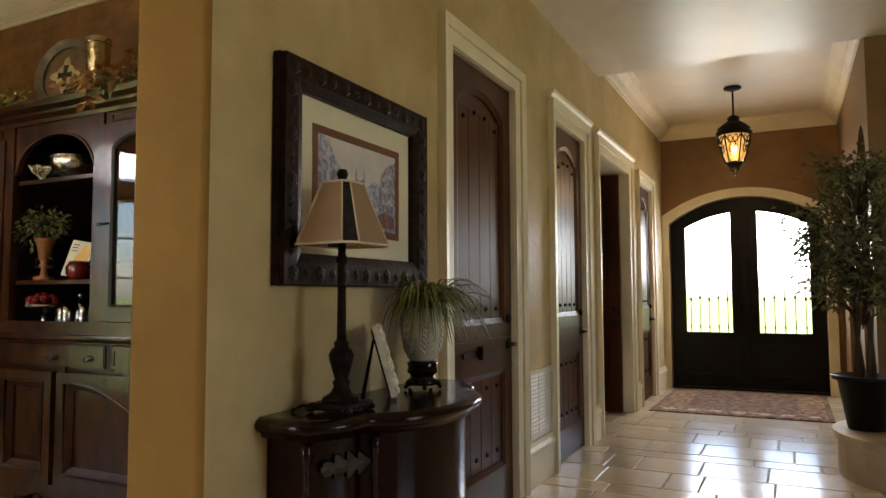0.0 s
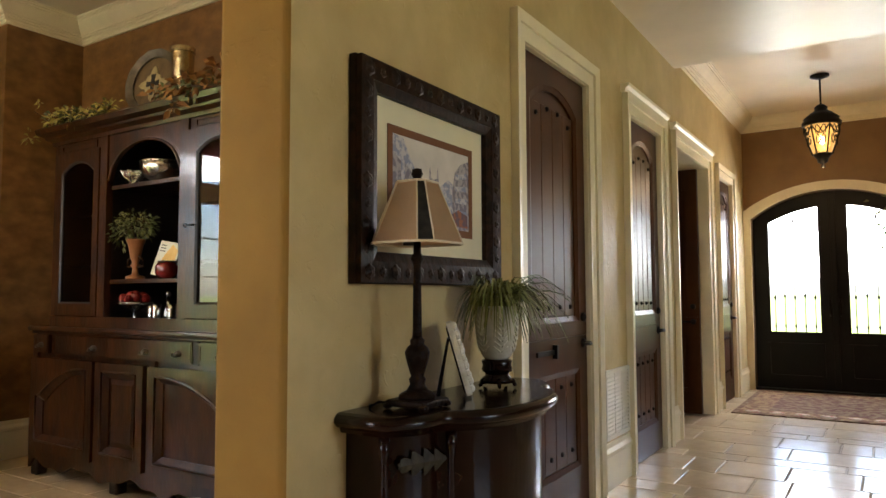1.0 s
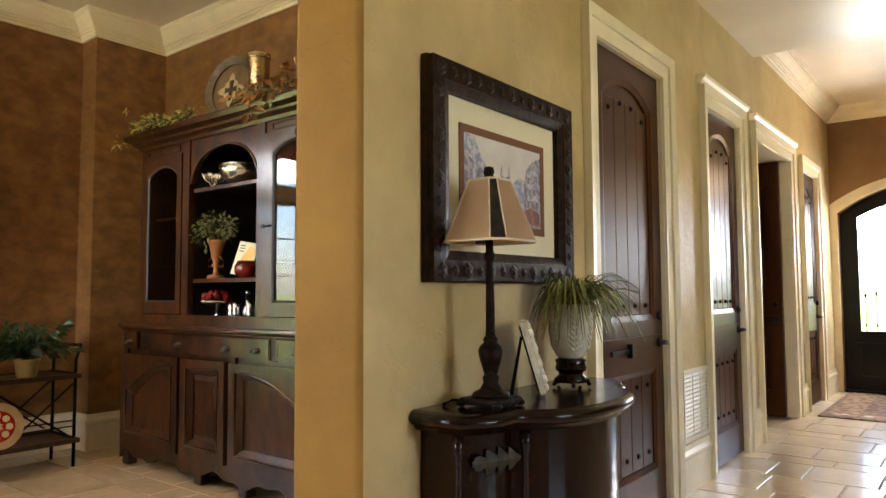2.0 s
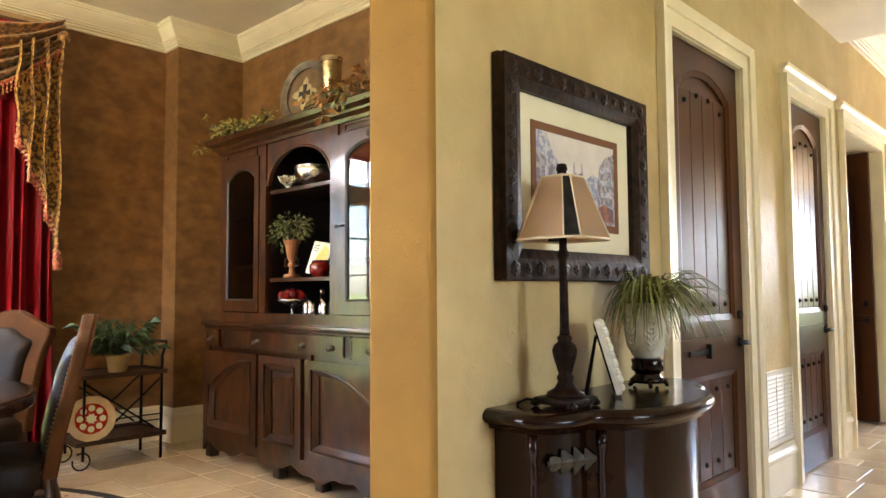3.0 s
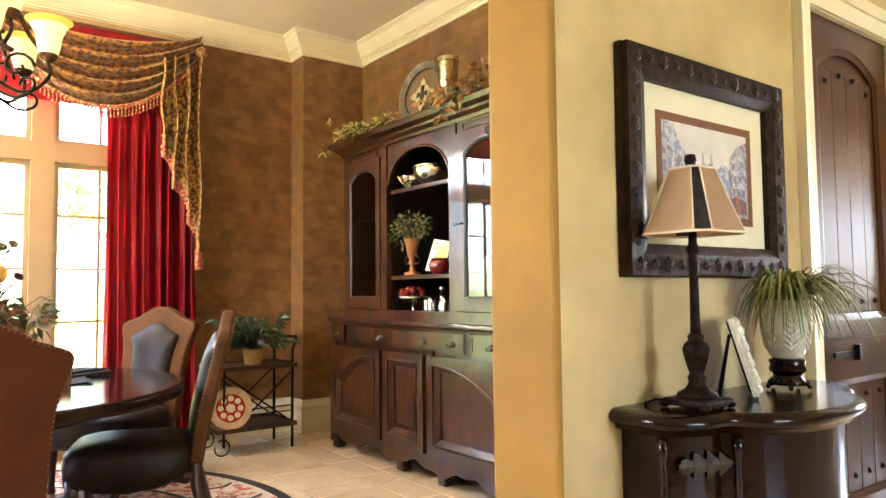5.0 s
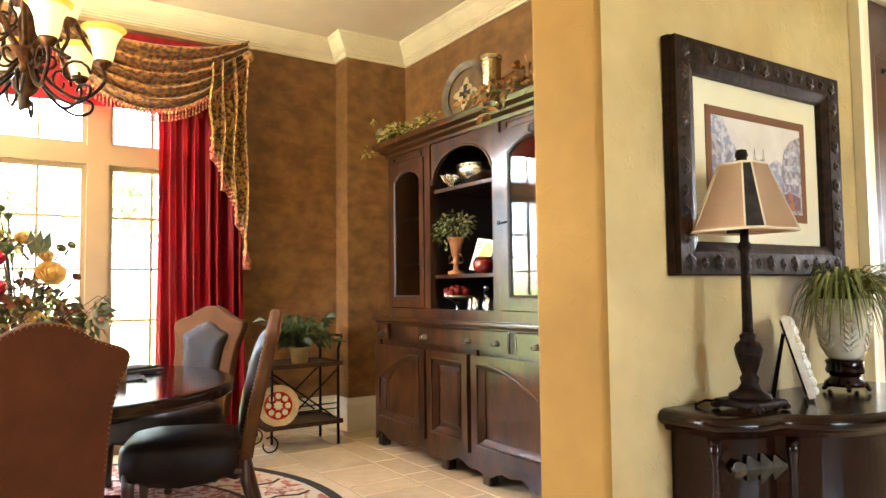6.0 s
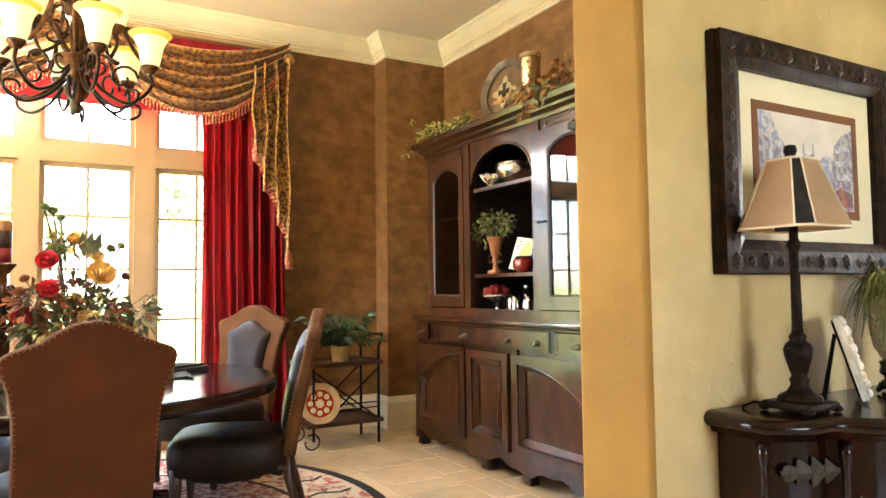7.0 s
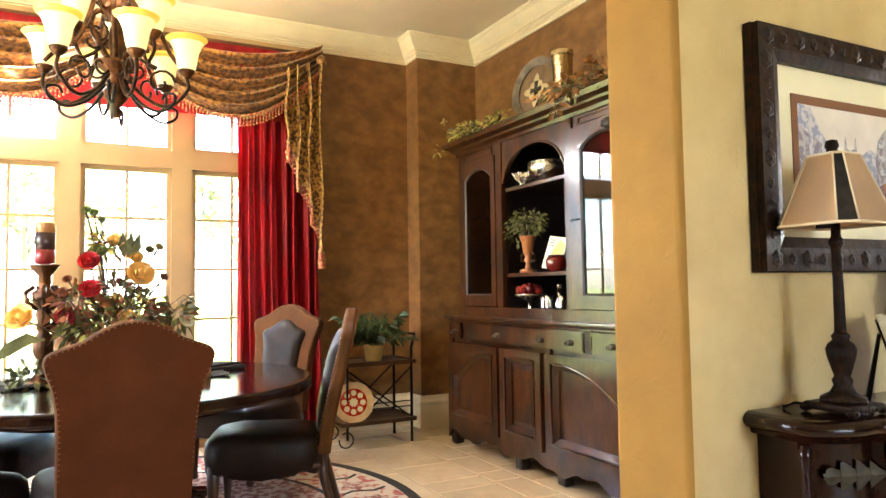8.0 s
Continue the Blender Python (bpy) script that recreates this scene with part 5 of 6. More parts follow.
cs.location = (-3.95, 2.67, SH1)


def foliage(bm, c, spread, n, size, rng, flat_=1.0):
    """A loose clump of leaves round a centre."""
    for k in range(n):
        d = Vector((rng.gauss(0, 1), rng.gauss(0, 1), rng.gauss(0.15, 0.8) * flat_))
        d.normalize()
        p = Vector(c) + Vector((d.x * spread[0], d.y * spread[1], d.z * spread[2])) * rng.uniform(0.25, 1.0)
        leaf(bm, p, d + Vector((0, 0, rng.uniform(-0.4, 0.3))), size * rng.uniform(0.7, 1.3), size * rng.uniform(0.4, 0.6), 0.3)
    return bm


rng = random.Random(5)
up = thing("urn_plant", "copper urn with trailing green ivy", "potted plant")
part("urn", L([(0.0, 0.0), (0.055, 0.0), (0.055, 0.018), (0.02, 0.03), (0.016, 0.07), (0.03, 0.085), (0.018, 0.10), (0.03, 0.13), (0.042, 0.20), (0.055, 0.235), (0.06, 0.245), (0.0, 0.24)], seg=18), mat("copper_urn", (0.42, 0.17, 0.07), 0.35, metal=0.5, scale=12, var=0.15), up)
for s in (-1, 1):
    part("handle", tube(bmesh.new(), [(s * 0.035, 0, 0.14), (s * 0.075, 0, 0.12), (s * 0.08, 0, 0.08), (s * 0.03, 0, 0.075)], 0.006, 6), BRONZE, up)
bm = foliage(bmesh.new(), (0, 0, 0.33), (0.15, 0.12, 0.10), 330, 0.030, rng)
foliage(bm, (-0.13, -0.02, 0.27), (0.09, 0.08, 0.09), 110, 0.028, rng)
part("ivy", bm, OLIVE, up)
part("stem_tuft", tube(tube(bmesh.new(), [(0, 0, 0.24), (-0.05, 0, 0.33), (-0.17, -0.02, 0.24)], 0.004, 5), [(0, 0, 0.24), (0.06, 0.01, 0.36), (0.13, 0, 0.33)], 0.004, 5), TWIG, up)
up.location = (-3.93, 2.68, SH2)
bk = thing("propped_card", "illustrated card leaning inside the hutch niche", "card")
part("board", prism(bmesh.new(), rect(-0.085, 0.085, 0, 0.215), (0, 0.006), lambda u, v, w: (u, -w, v)), MATBOARD, bk)
part("picture_patch", prism(bmesh.new(), [(-0.06, 0.02), (0.07, 0.02), (0.075, 0.17), (0.02, 0.2), (-0.02, 0.13)], (0.006, 0.0068), lambda u, v, w: (u, -w, v)), YELLOW, bk)
part("leaf_patch", prism(bmesh.new(), [(-0.04, 0.03), (0.02, 0.03), (0.03, 0.09), (-0.02, 0.10)], (0.0068, 0.0074), lambda u, v, w: (u, -w, v)), PALE, bk)
for k in range(3):
    part("text_bar", prism(bmesh.new(), rect(-0.07, -0.025, 0.15 + 0.018 * k, 0.156 + 0.018 * k), (0.006, 0.0066), lambda u, v, w: (u, -w, v)), PEWTER, bk)
bk.matrix_basis = pose(-3.72, 2.71, SH2 + 0.016, -14, 9, 6)
jr = thing("red_jar", "round red glazed candle jar on the shelf", "jar")
part("jar", L([(0.0, 0), (0.045, 0), (0.066, 0.03), (0.068, 0.07), (0.05, 0.098), (0.046, 0.096), (0.0, 0.08)], seg=22), REDGLASS, jr)
part("rim", tube(bmesh.new(), [(0.05 * math.cos(a), 0.05 * math.sin(a), 0.099) for a in [k * 0.2618 for k in range(25)]], 0.004, 5), PEWTER, jr)
jr.location = (-3.60, 2.665, SH2)
cm = thing("footed_compote", "footed glass compote heaped with red fruit", "compote")
part("stem", L([(0.0, 0.0), (0.07, 0.0), (0.06, 0.012), (0.014, 0.035), (0.012, 0.09), (0.02, 0.10), (0.09, 0.135), (0.11, 0.15), (0.105, 0.153), (0.0, 0.12)], seg=24), SILVER, cm)
rng = random.Random(8)
for k in range(11):
    a, q = k * 2.4, 0.025 * math.sqrt(k)
    part("fruit", sphere(bmesh.new(), (q * math.cos(a), q * math.sin(a), 0.165 + 0.03 * (1 - k / 11)), 0.03, 10, 7), REDGLASS, cm)
cm.location = (-3.92, 2.68, SH3 + 0.0)
for i, (x, y, h, r) in enumerate(((-3.745, 2.67, 0.13, 0.024), (-3.685, 2.66, 0.14, 0.026), (-3.60, 2.68, 0.18, 0.024), (-3.545, 2.66, 0.14, 0.026), (-3.80, 2.70, 0.11, 0.022))):
    gk = thing("crystal_decanter" if i == 2 else "crystal_tumbler", "small clear cut crystal vessel on the hutch", "glassware", "hutch glassware")
    part("body", L([(0.0, 0), (r, 0), (r * 1.05, h * 0.5), (r * (0.5 if i == 2 else 1.0), h * 0.75), (r * (0.55 if i == 2 else 1.1), h), (r * 0.5, h * 0.97), (0, h * 0.3)], seg=12, ripple=6, amount=0.06), SILVER, gk)
    part("base_disc", L([(0.0, -0.002), (r * 1.1, -0.002), (r * 1.1, 0.006), (0, 0.006)], seg=12), SILVER, gk)
    if i == 2:
        part("stopper", sphere(bmesh.new(), (0, 0, h + 0.018), 0.016, 8, 6), SILVER, gk)
    gk.location = (x, y, SH3 + 0.002)
for z, r in ((1.361, 0.03), (1.691, 0.032)):
    cu = thing("cream_cup", "small cream cup behind the cabinet glass", "cup", "hutch cups")
    part("cup", L([(0.0, 0), (r * 0.6, 0), (r, 0.025), (r * 1.05, 0.055), (r * 0.95, 0.054), (0, 0.012)], seg=16), CREAMPOT, cu)
    part("handle", tube(bmesh.new(), [(r, 0, 0.045), (r + 0.018, 0, 0.035), (r * 0.9, 0, 0.018)], 0.004, 5), CREAMPOT, cu)
    cu.location = (-4.24, 2.75, z)
# platter on the cornice
TOPZ = 2.258
pl = thing("round_platter", "round pewter tray with cross design leaning on the wall", "platter")
disc = lambda u, v, w: (u, -w, v)
def circ(r, n=28, c=0.0, amount=0.0):
    return [(r * (1 + amount * math.cos(14 * k * 2 * math.pi / n)) * math.cos(2 * math.pi * k / n), c + r * (1 + amount * math.cos(14 * k * 2 * math.pi / n)) * math.sin(2 * math.pi * k / n)) for k in range(n)]


C = 0.215
part("rim", ring(bmesh.new(), circ(0.213, 56, C, 0.012), circ(0.165, 56, C), (0.0, 0.02), disc, 0.016), PEWTER, pl, "scalloped dark pewter rim")
part("dish", prism(bmesh.new(), circ(0.17, 40, C), (0.0, 0.010), disc), mat("platter_tan", (0.17, 0.105, 0.048), 0.4, metal=0.2, scale=14, var=0.2), pl)
quat = []
for k in range(32):
    a = 2 * math.pi * k / 32
    q = 0.085 * (1 + 0.26 * math.cos(4 * a) + 0.16 * math.cos(8 * a))
    quat.append((q * math.cos(a), C - 0.01 + q * math.sin(a)))
part("quatrefoil", prism(bmesh.new(), quat, (0.010, 0.016), disc), mat("aged_cream_glaze", (0.46, 0.36, 0.19), 0.5, scale=20, var=0.15), pl, "cream quatrefoil medallion")
cross = [(-0.012, -0.075), (0.012, -0.075), (0.012, -0.012), (0.05, -0.018), (0.05, 0.018), (0.012, 0.012), (0.018, 0.062), (-0.018, 0.062), (-0.012, 0.012), (-0.05, 0.018), (-0.05, -0.018), (-0.012, -0.012)]
part("cross", prism(bmesh.new(), [(u, v + C - 0.01) for u, v in cross], (0.016, 0.02), disc), HUTCHDARK, pl)
pl.matrix_basis = pose(-3.835, 2.69, TOPZ + 0.005, -9, 0, 8)
hv = thing("gold_hurricane", "gold mercury glass hurricane vase on the hutch", "vase")
part("cylinder", L([(0.0, 0), (0.05, 0), (0.06, 0.012), (0.055, 0.03), (0.072, 0.06), (0.078, 0.22), (0.084, 0.245), (0.079, 0.247), (0.07, 0.22), (0.0, 0.05)], seg=24), MERCURY, hv)
part("band", tube(bmesh.new(), [(0.08 * math.cos(a), 0.08 * math.sin(a), 0.228) for a in [k * 0.2618 for k in range(25)]], 0.005, 5), MERCURY, hv)
hv.location = (-3.485, 2.66, TOPZ)
hv.scale = (0.82, 0.82, 1.42)
for name, lab, m1_, m2_, c0, nn in (("leaf_garland", "artificial autumn leaf garland along the cornice", AUTUMN, OLIVE, (-3.22, 2.54, TOPZ), 5), ("ivy_garland", "yellow-green leafy garland on the hutch corner", YELLOWLEAF, OLIVE, (-4.36, 2.54, TOPZ), 7)):
    g = thing(name, lab, "garland")
    rng = random.Random(len(name))
    b1, b2, b3 = bmesh.new(), bmesh.new(), bmesh.new()
    pts = []
    for k in range(nn * 3):
        t = k / (nn * 3 - 1)
        x = c0[0] + (t - 0.5) * 0.66
        p = (x, c0[1] + 0.03 * math.sin(9 * t), c0[2] + 0.05 + 0.02 * math.sin(7 * t))
        pts.append(p)
        foliage(b1, p, (0.06, 0.06, 0.05), 9 if nn == 7 else 12, 0.045 if nn == 7 else 0.06, rng)
        foliage(b2, p, (0.06, 0.06, 0.05), 7, 0.045, rng)
    tube(b3, pts, 0.006, 5)
    if nn == 7:
        tube(b3, [pts[0], (pts[0][0] - 0.08, pts[0][1] - 0.06, TOPZ + 0.12), (pts[0][0] - 0.03, pts[0][1] - 0.05, TOPZ + 0.17)], 0.002, 4)
        foliage(b1, (pts[0][0] - 0.03, pts[0][1] - 0.05, TOPZ + 0.17), (0.02, 0.02, 0.02), 8, 0.03, rng)
        foliage(b1, (pts[0][0] - 0.06, pts[0][1] - 0.09, TOPZ - 0.07), (0.04, 0.03, 0.06), 16, 0.035, rng)
    else:
        foliage(b1, (-3.30, 2.465, TOPZ - 0.06), (0.025, 0.02, 0.06), 14, 0.07, rng)
        foliage(b1, (-3.06, 2.60, TOPZ + 0.12), (0.12, 0.08, 0.07), 40, 0.07, rng)
    part("leaves", b1, m1_, g), part("green_leaves", b2, m2_, g), part("vine", b3, TWIG, g)
    settle(g, *c0)

# ---- window dressing ----
def cloth(fn, nu, nv, thick=0.004):
    """A sheet from fn(u, v), u and v in 0..1, with a little thickness."""
    bm = bmesh.new()
    g = [[bm.verts.new(fn(i / nu, j / nv)) for i in range(nu + 1)] for j in range(nv + 1)]
    for j in range(nv):
        for i in range(nu):
            bm.faces.new((g[j][i], g[j][i + 1], g[j + 1][i + 1], g[j + 1][i])).smooth = True
    return bm


cu = thing("curtain_panel", "floor length pleated red silk curtain", "curtain")
CX = XWIN + 0.14
def drape(u, v):
    y = 1.085 + 0.65 * u + 0.012 * math.sin(23 * u + 3 * v)
    amp = 0.045 + 0.015 * v
    return (CX + amp * math.sin(u * 2 * math.pi * 7.5 + 0.7 * math.sin(5 * v)) + 0.012 * math.sin(u * 2 * math.pi * 19 + 2), y, 2.93 + (0.015 - 2.93) * v)


bm = cloth(drape, 150, 24)
bmesh.ops.solidify(bm, geom=bm.faces[:], thickness=0.003)
part("cloth", bm, RED, cu, smooth=True)
part("rod", tube(bmesh.new(), [(CX, 1.06, 2.94), (CX, 1.73, 2.94)], 0.014, 8), BRONZE, cu)
settle(cu, CX, 1.43)
vl = thing("window_valance", "gold damask swag valance with red fringe", "valance")
part("board", B(XWIN + 0.005, XWIN + 0.20, -1.15, 1.76, 3.06, 3.095), WINPAINT, vl)
part("red_backing", cloth(lambda u, v: (XWIN + 0.135 + 0.004 * math.sin(60 * u), -1.13 + 2.87 * u, 3.075 - 0.585 * v), 60, 8), RED, vl, "flat red silk backing", smooth=True)


def swag(y0, y1, ztop, sag_top, drop):
    def fn(u, v):
        e = 2 * u - 1
        base = ztop - sag_top * (1 - e * e) ** 0.9
        d = 0.10 + (drop - 0.10) * (1 - abs(e) ** 2.2)
        fold = math.sin(v * 2 * math.pi * 5 + 0.8 * e)
        return (XWIN + 0.225 + 0.035 * v * (1 - e * e) + 0.065 * fold * (0.45 + 0.55 * (1 - e * e)), y0 + (y1 - y0) * u, base - d * v ** 0.9 - 0.10 * v * abs(e) ** 6)
    return fn


def swag_with_fringe(y0, y1, sag, drop):
    fn = swag(y0, y1, 3.125, sag, drop)
    s = part("swag", cloth(fn, 48, 66), GOLD, vl, "gathered gold damask swag", smooth=True)
    fr = bmesh.new()
    for i in range(1, 60):
        p = Vector(fn(i / 60, 1.0))
        sphere(fr, p - Vector((0, 0, 0.02)), 0.010, 6, 4, 1.4)
        sphere(fr, p - Vector((0, 0, 0.05)), 0.007, 5, 4, 2.2)
        sphere(fr, p - Vector((0, 0, 0.075)), 0.009, 6, 4)
    for i in range(60):
        a, b = Vector(fn(i / 60, 1.0)), Vector(fn((i + 1) / 60, 1.0))
        tube(fr, [a, b], 0.012, 5)
    part("fringe", fr, FRINGE, s, "red and gold beaded fringe", smooth=True)


swag_with_fringe(0.31, 1.74, 0.15, 0.50)
swag_with_fringe(-1.12, 0.31, 0.15, 0.50)
def jabot(u, v):
    y = 1.42 + 0.31 * u + 0.012 * math.sin(9 * u + 8 * v)
    length = 0.55 + 0.95 * u ** 1.15
    zig = 0.055 * math.sin(u * 2 * math.pi * 3.5)
    return (XWIN + 0.265 + zig, y + 0.02 * math.cos(u * 2 * math.pi * 3.5), 2.98 - 0.1 * (1 - u) - (length + 0.05 * math.sin(u * 2 * math.pi * 3.5)) * v)


jb = part("jabot", cloth(jabot, 60, 20), JABOT, vl, "patterned cascading side tail", smooth=True)
fr = bmesh.new()
for i in range(56):
    p = Vector(jabot(i / 55, 1.0))
    sphere(fr, p - Vector((0, 0, 0.015)), 0.011, 6, 4, 1.3), sphere(fr, p - Vector((0, 0, 0.05)), 0.008, 5, 4, 2.4), sphere(fr, p - Vector((0, 0, 0.08)), 0.010, 6, 4)
part("fringe", fr, FRINGE, jb, "red and gold beaded fringe", smooth=True)
part("tassel", L([(0.0, 0.0), (0.03, 0.0), (0.034, 0.08), (0.02, 0.10), (0.026, 0.125), (0.0, 0.14)], seg=12, at=(XWIN + 0.27, 1.72, 1.33)), FRINGE, vl)
part("rosette", sphere(bmesh.new(), (XWIN + 0.25, 1.73, 2.99), 0.045, 10, 8), GOLD, vl)
settle(vl, XWIN + 0.1, 0.31, 3.06)

# ---- dining table, rug and chairs ----
TX, TY = -3.93, 0.22
rg = thing("round_rug", "round floral rug with thin black border", "rug")
for nm, r0, r1, m in (("outer_band", 1.54, 1.50, RUGCREAM), ("black_border", 1.50, 1.475, RUGBLACK), ("flower_band", 1.475, 1.10, RUGCREAM), ("inner_line", 1.10, 1.07, RUGBLACK)):
    if nm == "outer_band":
        m = RUGBLACK
    part(nm, ring(bmesh.new(), circ(r0, 72), circ(r1, 72), (0.0, 0.010), lambda u, v, w: (u, v, w)), m, rg)
part("field", prism(bmesh.new(), circ(1.07, 72), (0.0, 0.010), lambda u, v, w: (u, v, w)), RUGRED, rg)
rng = random.Random(3)
for k in range(26):
    a = 2 * math.pi * k / 26
    fl_ = []
    for j in range(20):
        b = 2 * math.pi * j / 20
        q = 0.075 * (1 + 0.25 * math.cos(5 * b + k))
        fl_.append((1.29 * math.cos(a) + q * math.cos(b), 1.29 * math.sin(a) + q * math.sin(b)))
    part("flower", prism(bmesh.new(), fl_, (0.010, 0.0125), lambda u, v, w: (u, v, w)), RUGRED, rg)
    vine = [(q * math.cos(a + 0.12 + t), q * math.sin(a + 0.12 + t)) for q, t in ((1.15, 0), (1.23, 0.035), (1.35, 0.0), (1.43, 0.03), (1.43, 0.045), (1.35, 0.02), (1.23, 0.055), (1.15, 0.015))]
    part("vine", prism(bmesh.new(), vine, (0.010, 0.012), lambda u, v, w: (u, v, w)), RUGBLACK, rg)
rg.location = (-3.90, 0.22, 0.0)

tb = thing("dining_table", "round dark mahogany pedestal dining table, polished", "dining table")
part("tabletop", L([(0.0, 0.69), (0.96, 0.69), (0.985, 0.69), (0.996, 0.695), (1.0, 0.703), (1.0, 0.712), (1.0, 0.728), (0.999, 0.738), (0.992, 0.748), (0.984, 0.75), (0.97, 0.75), (0.90, 0.75), (0.0, 0.75)], seg=72), TABLEWOOD, tb)
part("skirt", L([(0.66, 0.62), (0.66, 0.682), (0.63, 0.682), (0.63, 0.62)], seg=60), TABLEWOOD, tb)
part("pedestal", L([(0.30, 0.012), (0.30, 0.07), (0.20, 0.11), (0.14, 0.2), (0.18, 0.32), (0.12, 0.45), (0.2, 0.58), (0.5, 0.68), (0.5, 0.69)], seg=28), TABLEWOOD, tb)
for k in range(4):
    a = k * math.pi / 2 + 0.6
    part("foot", tube(bmesh.new(), [(0.2 * math.cos(a), 0.2 * math.sin(a), 0.12), (0.42 * math.cos(a), 0.42 * math.sin(a), 0.08), (0.58 * math.cos(a), 0.58 * math.sin(a), 0.05)], 0.05, 8, 0.75), TABLEWOOD, tb)
tb.location, tb.scale = (TX, TY, 0.0), (0.945, 0.945, 0.974)


def dining_chair():
    """Camel-backed side chair, its seat towards +y, its back at -y."""
    ch = thing("dining_chair", "tan upholstered chair with leather seat and nail trim", "dining chair", "chairs round the table")
    # seat: a full cushion with scalloped lower edge
    bm = bmesh.new()
    rows, n = [], 28
    for s, z in ((0.95, 0.275), (1.0, 0.30), (1.02, 0.37), (1.0, 0.425), (0.93, 0.45), (0.7, 0.468), (0.0, 0.474)):
        row = []
        for k in range(n):
            a = 2 * math.pi * k / n
            c_, s_ = math.cos(a), math.sin(a)
            x = 0.265 * math.copysign(abs(c_) ** 0.45, c_) * (1 + 0.07 * s_)
            y = 0.285 * math.copysign(abs(s_) ** 0.45, s_)
            dz = 0.018 * math.cos(6 * a) if z < 0.28 else 0
            row.append(bm.verts.new((x * s, 0.055 + y * s, z - dz)))
        rows.append(row)
    for p, q in zip(rows, rows[1:]):
        for k in range(n):
            bm.faces.new((p[k], p[(k + 1) % n], q[(k + 1) % n], q[k])).smooth = True
    bm.faces.new(rows[0][::-1])
    bmesh.ops.remove_doubles(bm, verts=bm.verts, dist=0.0005)
    seat = part("seat", bm, LEATHER, ch, "dark leather seat")
    lean = lambda z: -0.235 - 0.23 * max(0, z - 0.42)
    half = [(0.228, 0.36), (0.23, 0.52), (0.232, 0.66), (0.238, 0.76), (0.252, 0.84), (0.276, 0.905), (0.283, 0.935), (0.272, 0.962), (0.235, 0.978), (0.165, 1.002), (0.11, 1.038), (0.055, 1.063), (0.0, 1.07)]
    outline = half + [(-x, z) for x, z in half[-2::-1]]
    back = part("backrest", prism(bmesh.new(), outline, (0.0, 0.06), lambda u, v, w: (u, lean(v) - 0.03 + w, v)), SUEDE, ch, "shaped tan suede back")
    md = back.modifiers.new("round", "BEVEL")
    md.width, md.segments, md.limit_method = 0.014, 2, "ANGLE"
    part("outside_back", prism(bmesh.new(), [(u * 0.985, 0.75 + (v - 0.75) * 0.985) for u, v in outline], (-0.004, 0.003), lambda u, v, w: (u, lean(v) - 0.03 + w, v)), BACKSUEDE, back, "dark brown suede outside back")
    inner = [(u * 0.64, 0.50 + (v - 0.42) * 0.72) for u, v in outline]
    bm = bmesh.new()
    rings = []
    for s, w in ((1.0, 0.058), (0.97, 0.072), (0.88, 0.086), (0.62, 0.100), (0.3, 0.106)):
        rings.append([bm.verts.new((u * s, lean(0.75 + (v - 0.75) * s) - 0.03 + w, 0.75 + (v - 0.75) * s)) for u, v in inner])
    for p, q in zip(rings, rings[1:]):
        for k in range(len(p)):
            bm.faces.new((p[k], p[(k + 1) % len(p)], q[(k + 1) % len(p)], q[k])).smooth = True
    bm.faces.new(rings[-1]).smooth = True
    bmesh.ops.recalc_face_normals(bm, faces=bm.faces)
    part("leather_pad", bm, LEATHER, back, "smooth leather inset")
    nails = bmesh.new()
    for a, b in zip(outline, outline[1:]):
        d = math.dist(a, b)
        for k in range(max(1, int(d / 0.018))):
            t = k / max(1, int(d / 0.018))
            u, v = a[0] + (b[0] - a[0]) * t, a[1] + (b[1] - a[1]) * t
            for w in (-0.004, 0.061):
                bmesh.ops.create_icosphere(nails, subdivisions=1, radius=0.0033, matrix=Matrix.Translation((u * 0.965, lean(v) - 0.03 + w, 0.75 + (v - 0.75) * 0.972)))
    tagged(part("nail_trim", nails, NAIL, back, "row of brass nail heads"), kind="stuff")
    for s in (-1, 1):
        part("back_leg", tube(bmesh.new(), [(s * 0.195, -0.225, 0.40), (s * 0.20, -0.235, 0.25), (s * 0.205, -0.30, 0.014)], 0.026, 8, 0.75), LEGWOOD, ch)
        part("front_leg", L([(0.02, 0.014), (0.024, 0.03), (0.018, 0.06), (0.026, 0.2), (0.03, 0.27), (0.028, 0.33)], seg=10, at=(s * 0.22, 0.285, 0)), LEGWOOD, ch)
    part("seat_rail", B(-0.22, 0.22, -0.22, 0.29, 0.295, 0.32, bevel=0.006), LEGWOOD, ch)
    return ch


chair = dining_chair()
chair.matrix_basis = pose(-3.17, 0.178, 0, 0, 0, 97)
for x, y, turn in ((-3.73, 0.965, 161), (-4.70, 1.05, 217), (-4.25, -0.43, 334), (-3.30, -0.50, 48)):
    copy_thing(chair, pose(x, y, 0, 0, 0, turn))

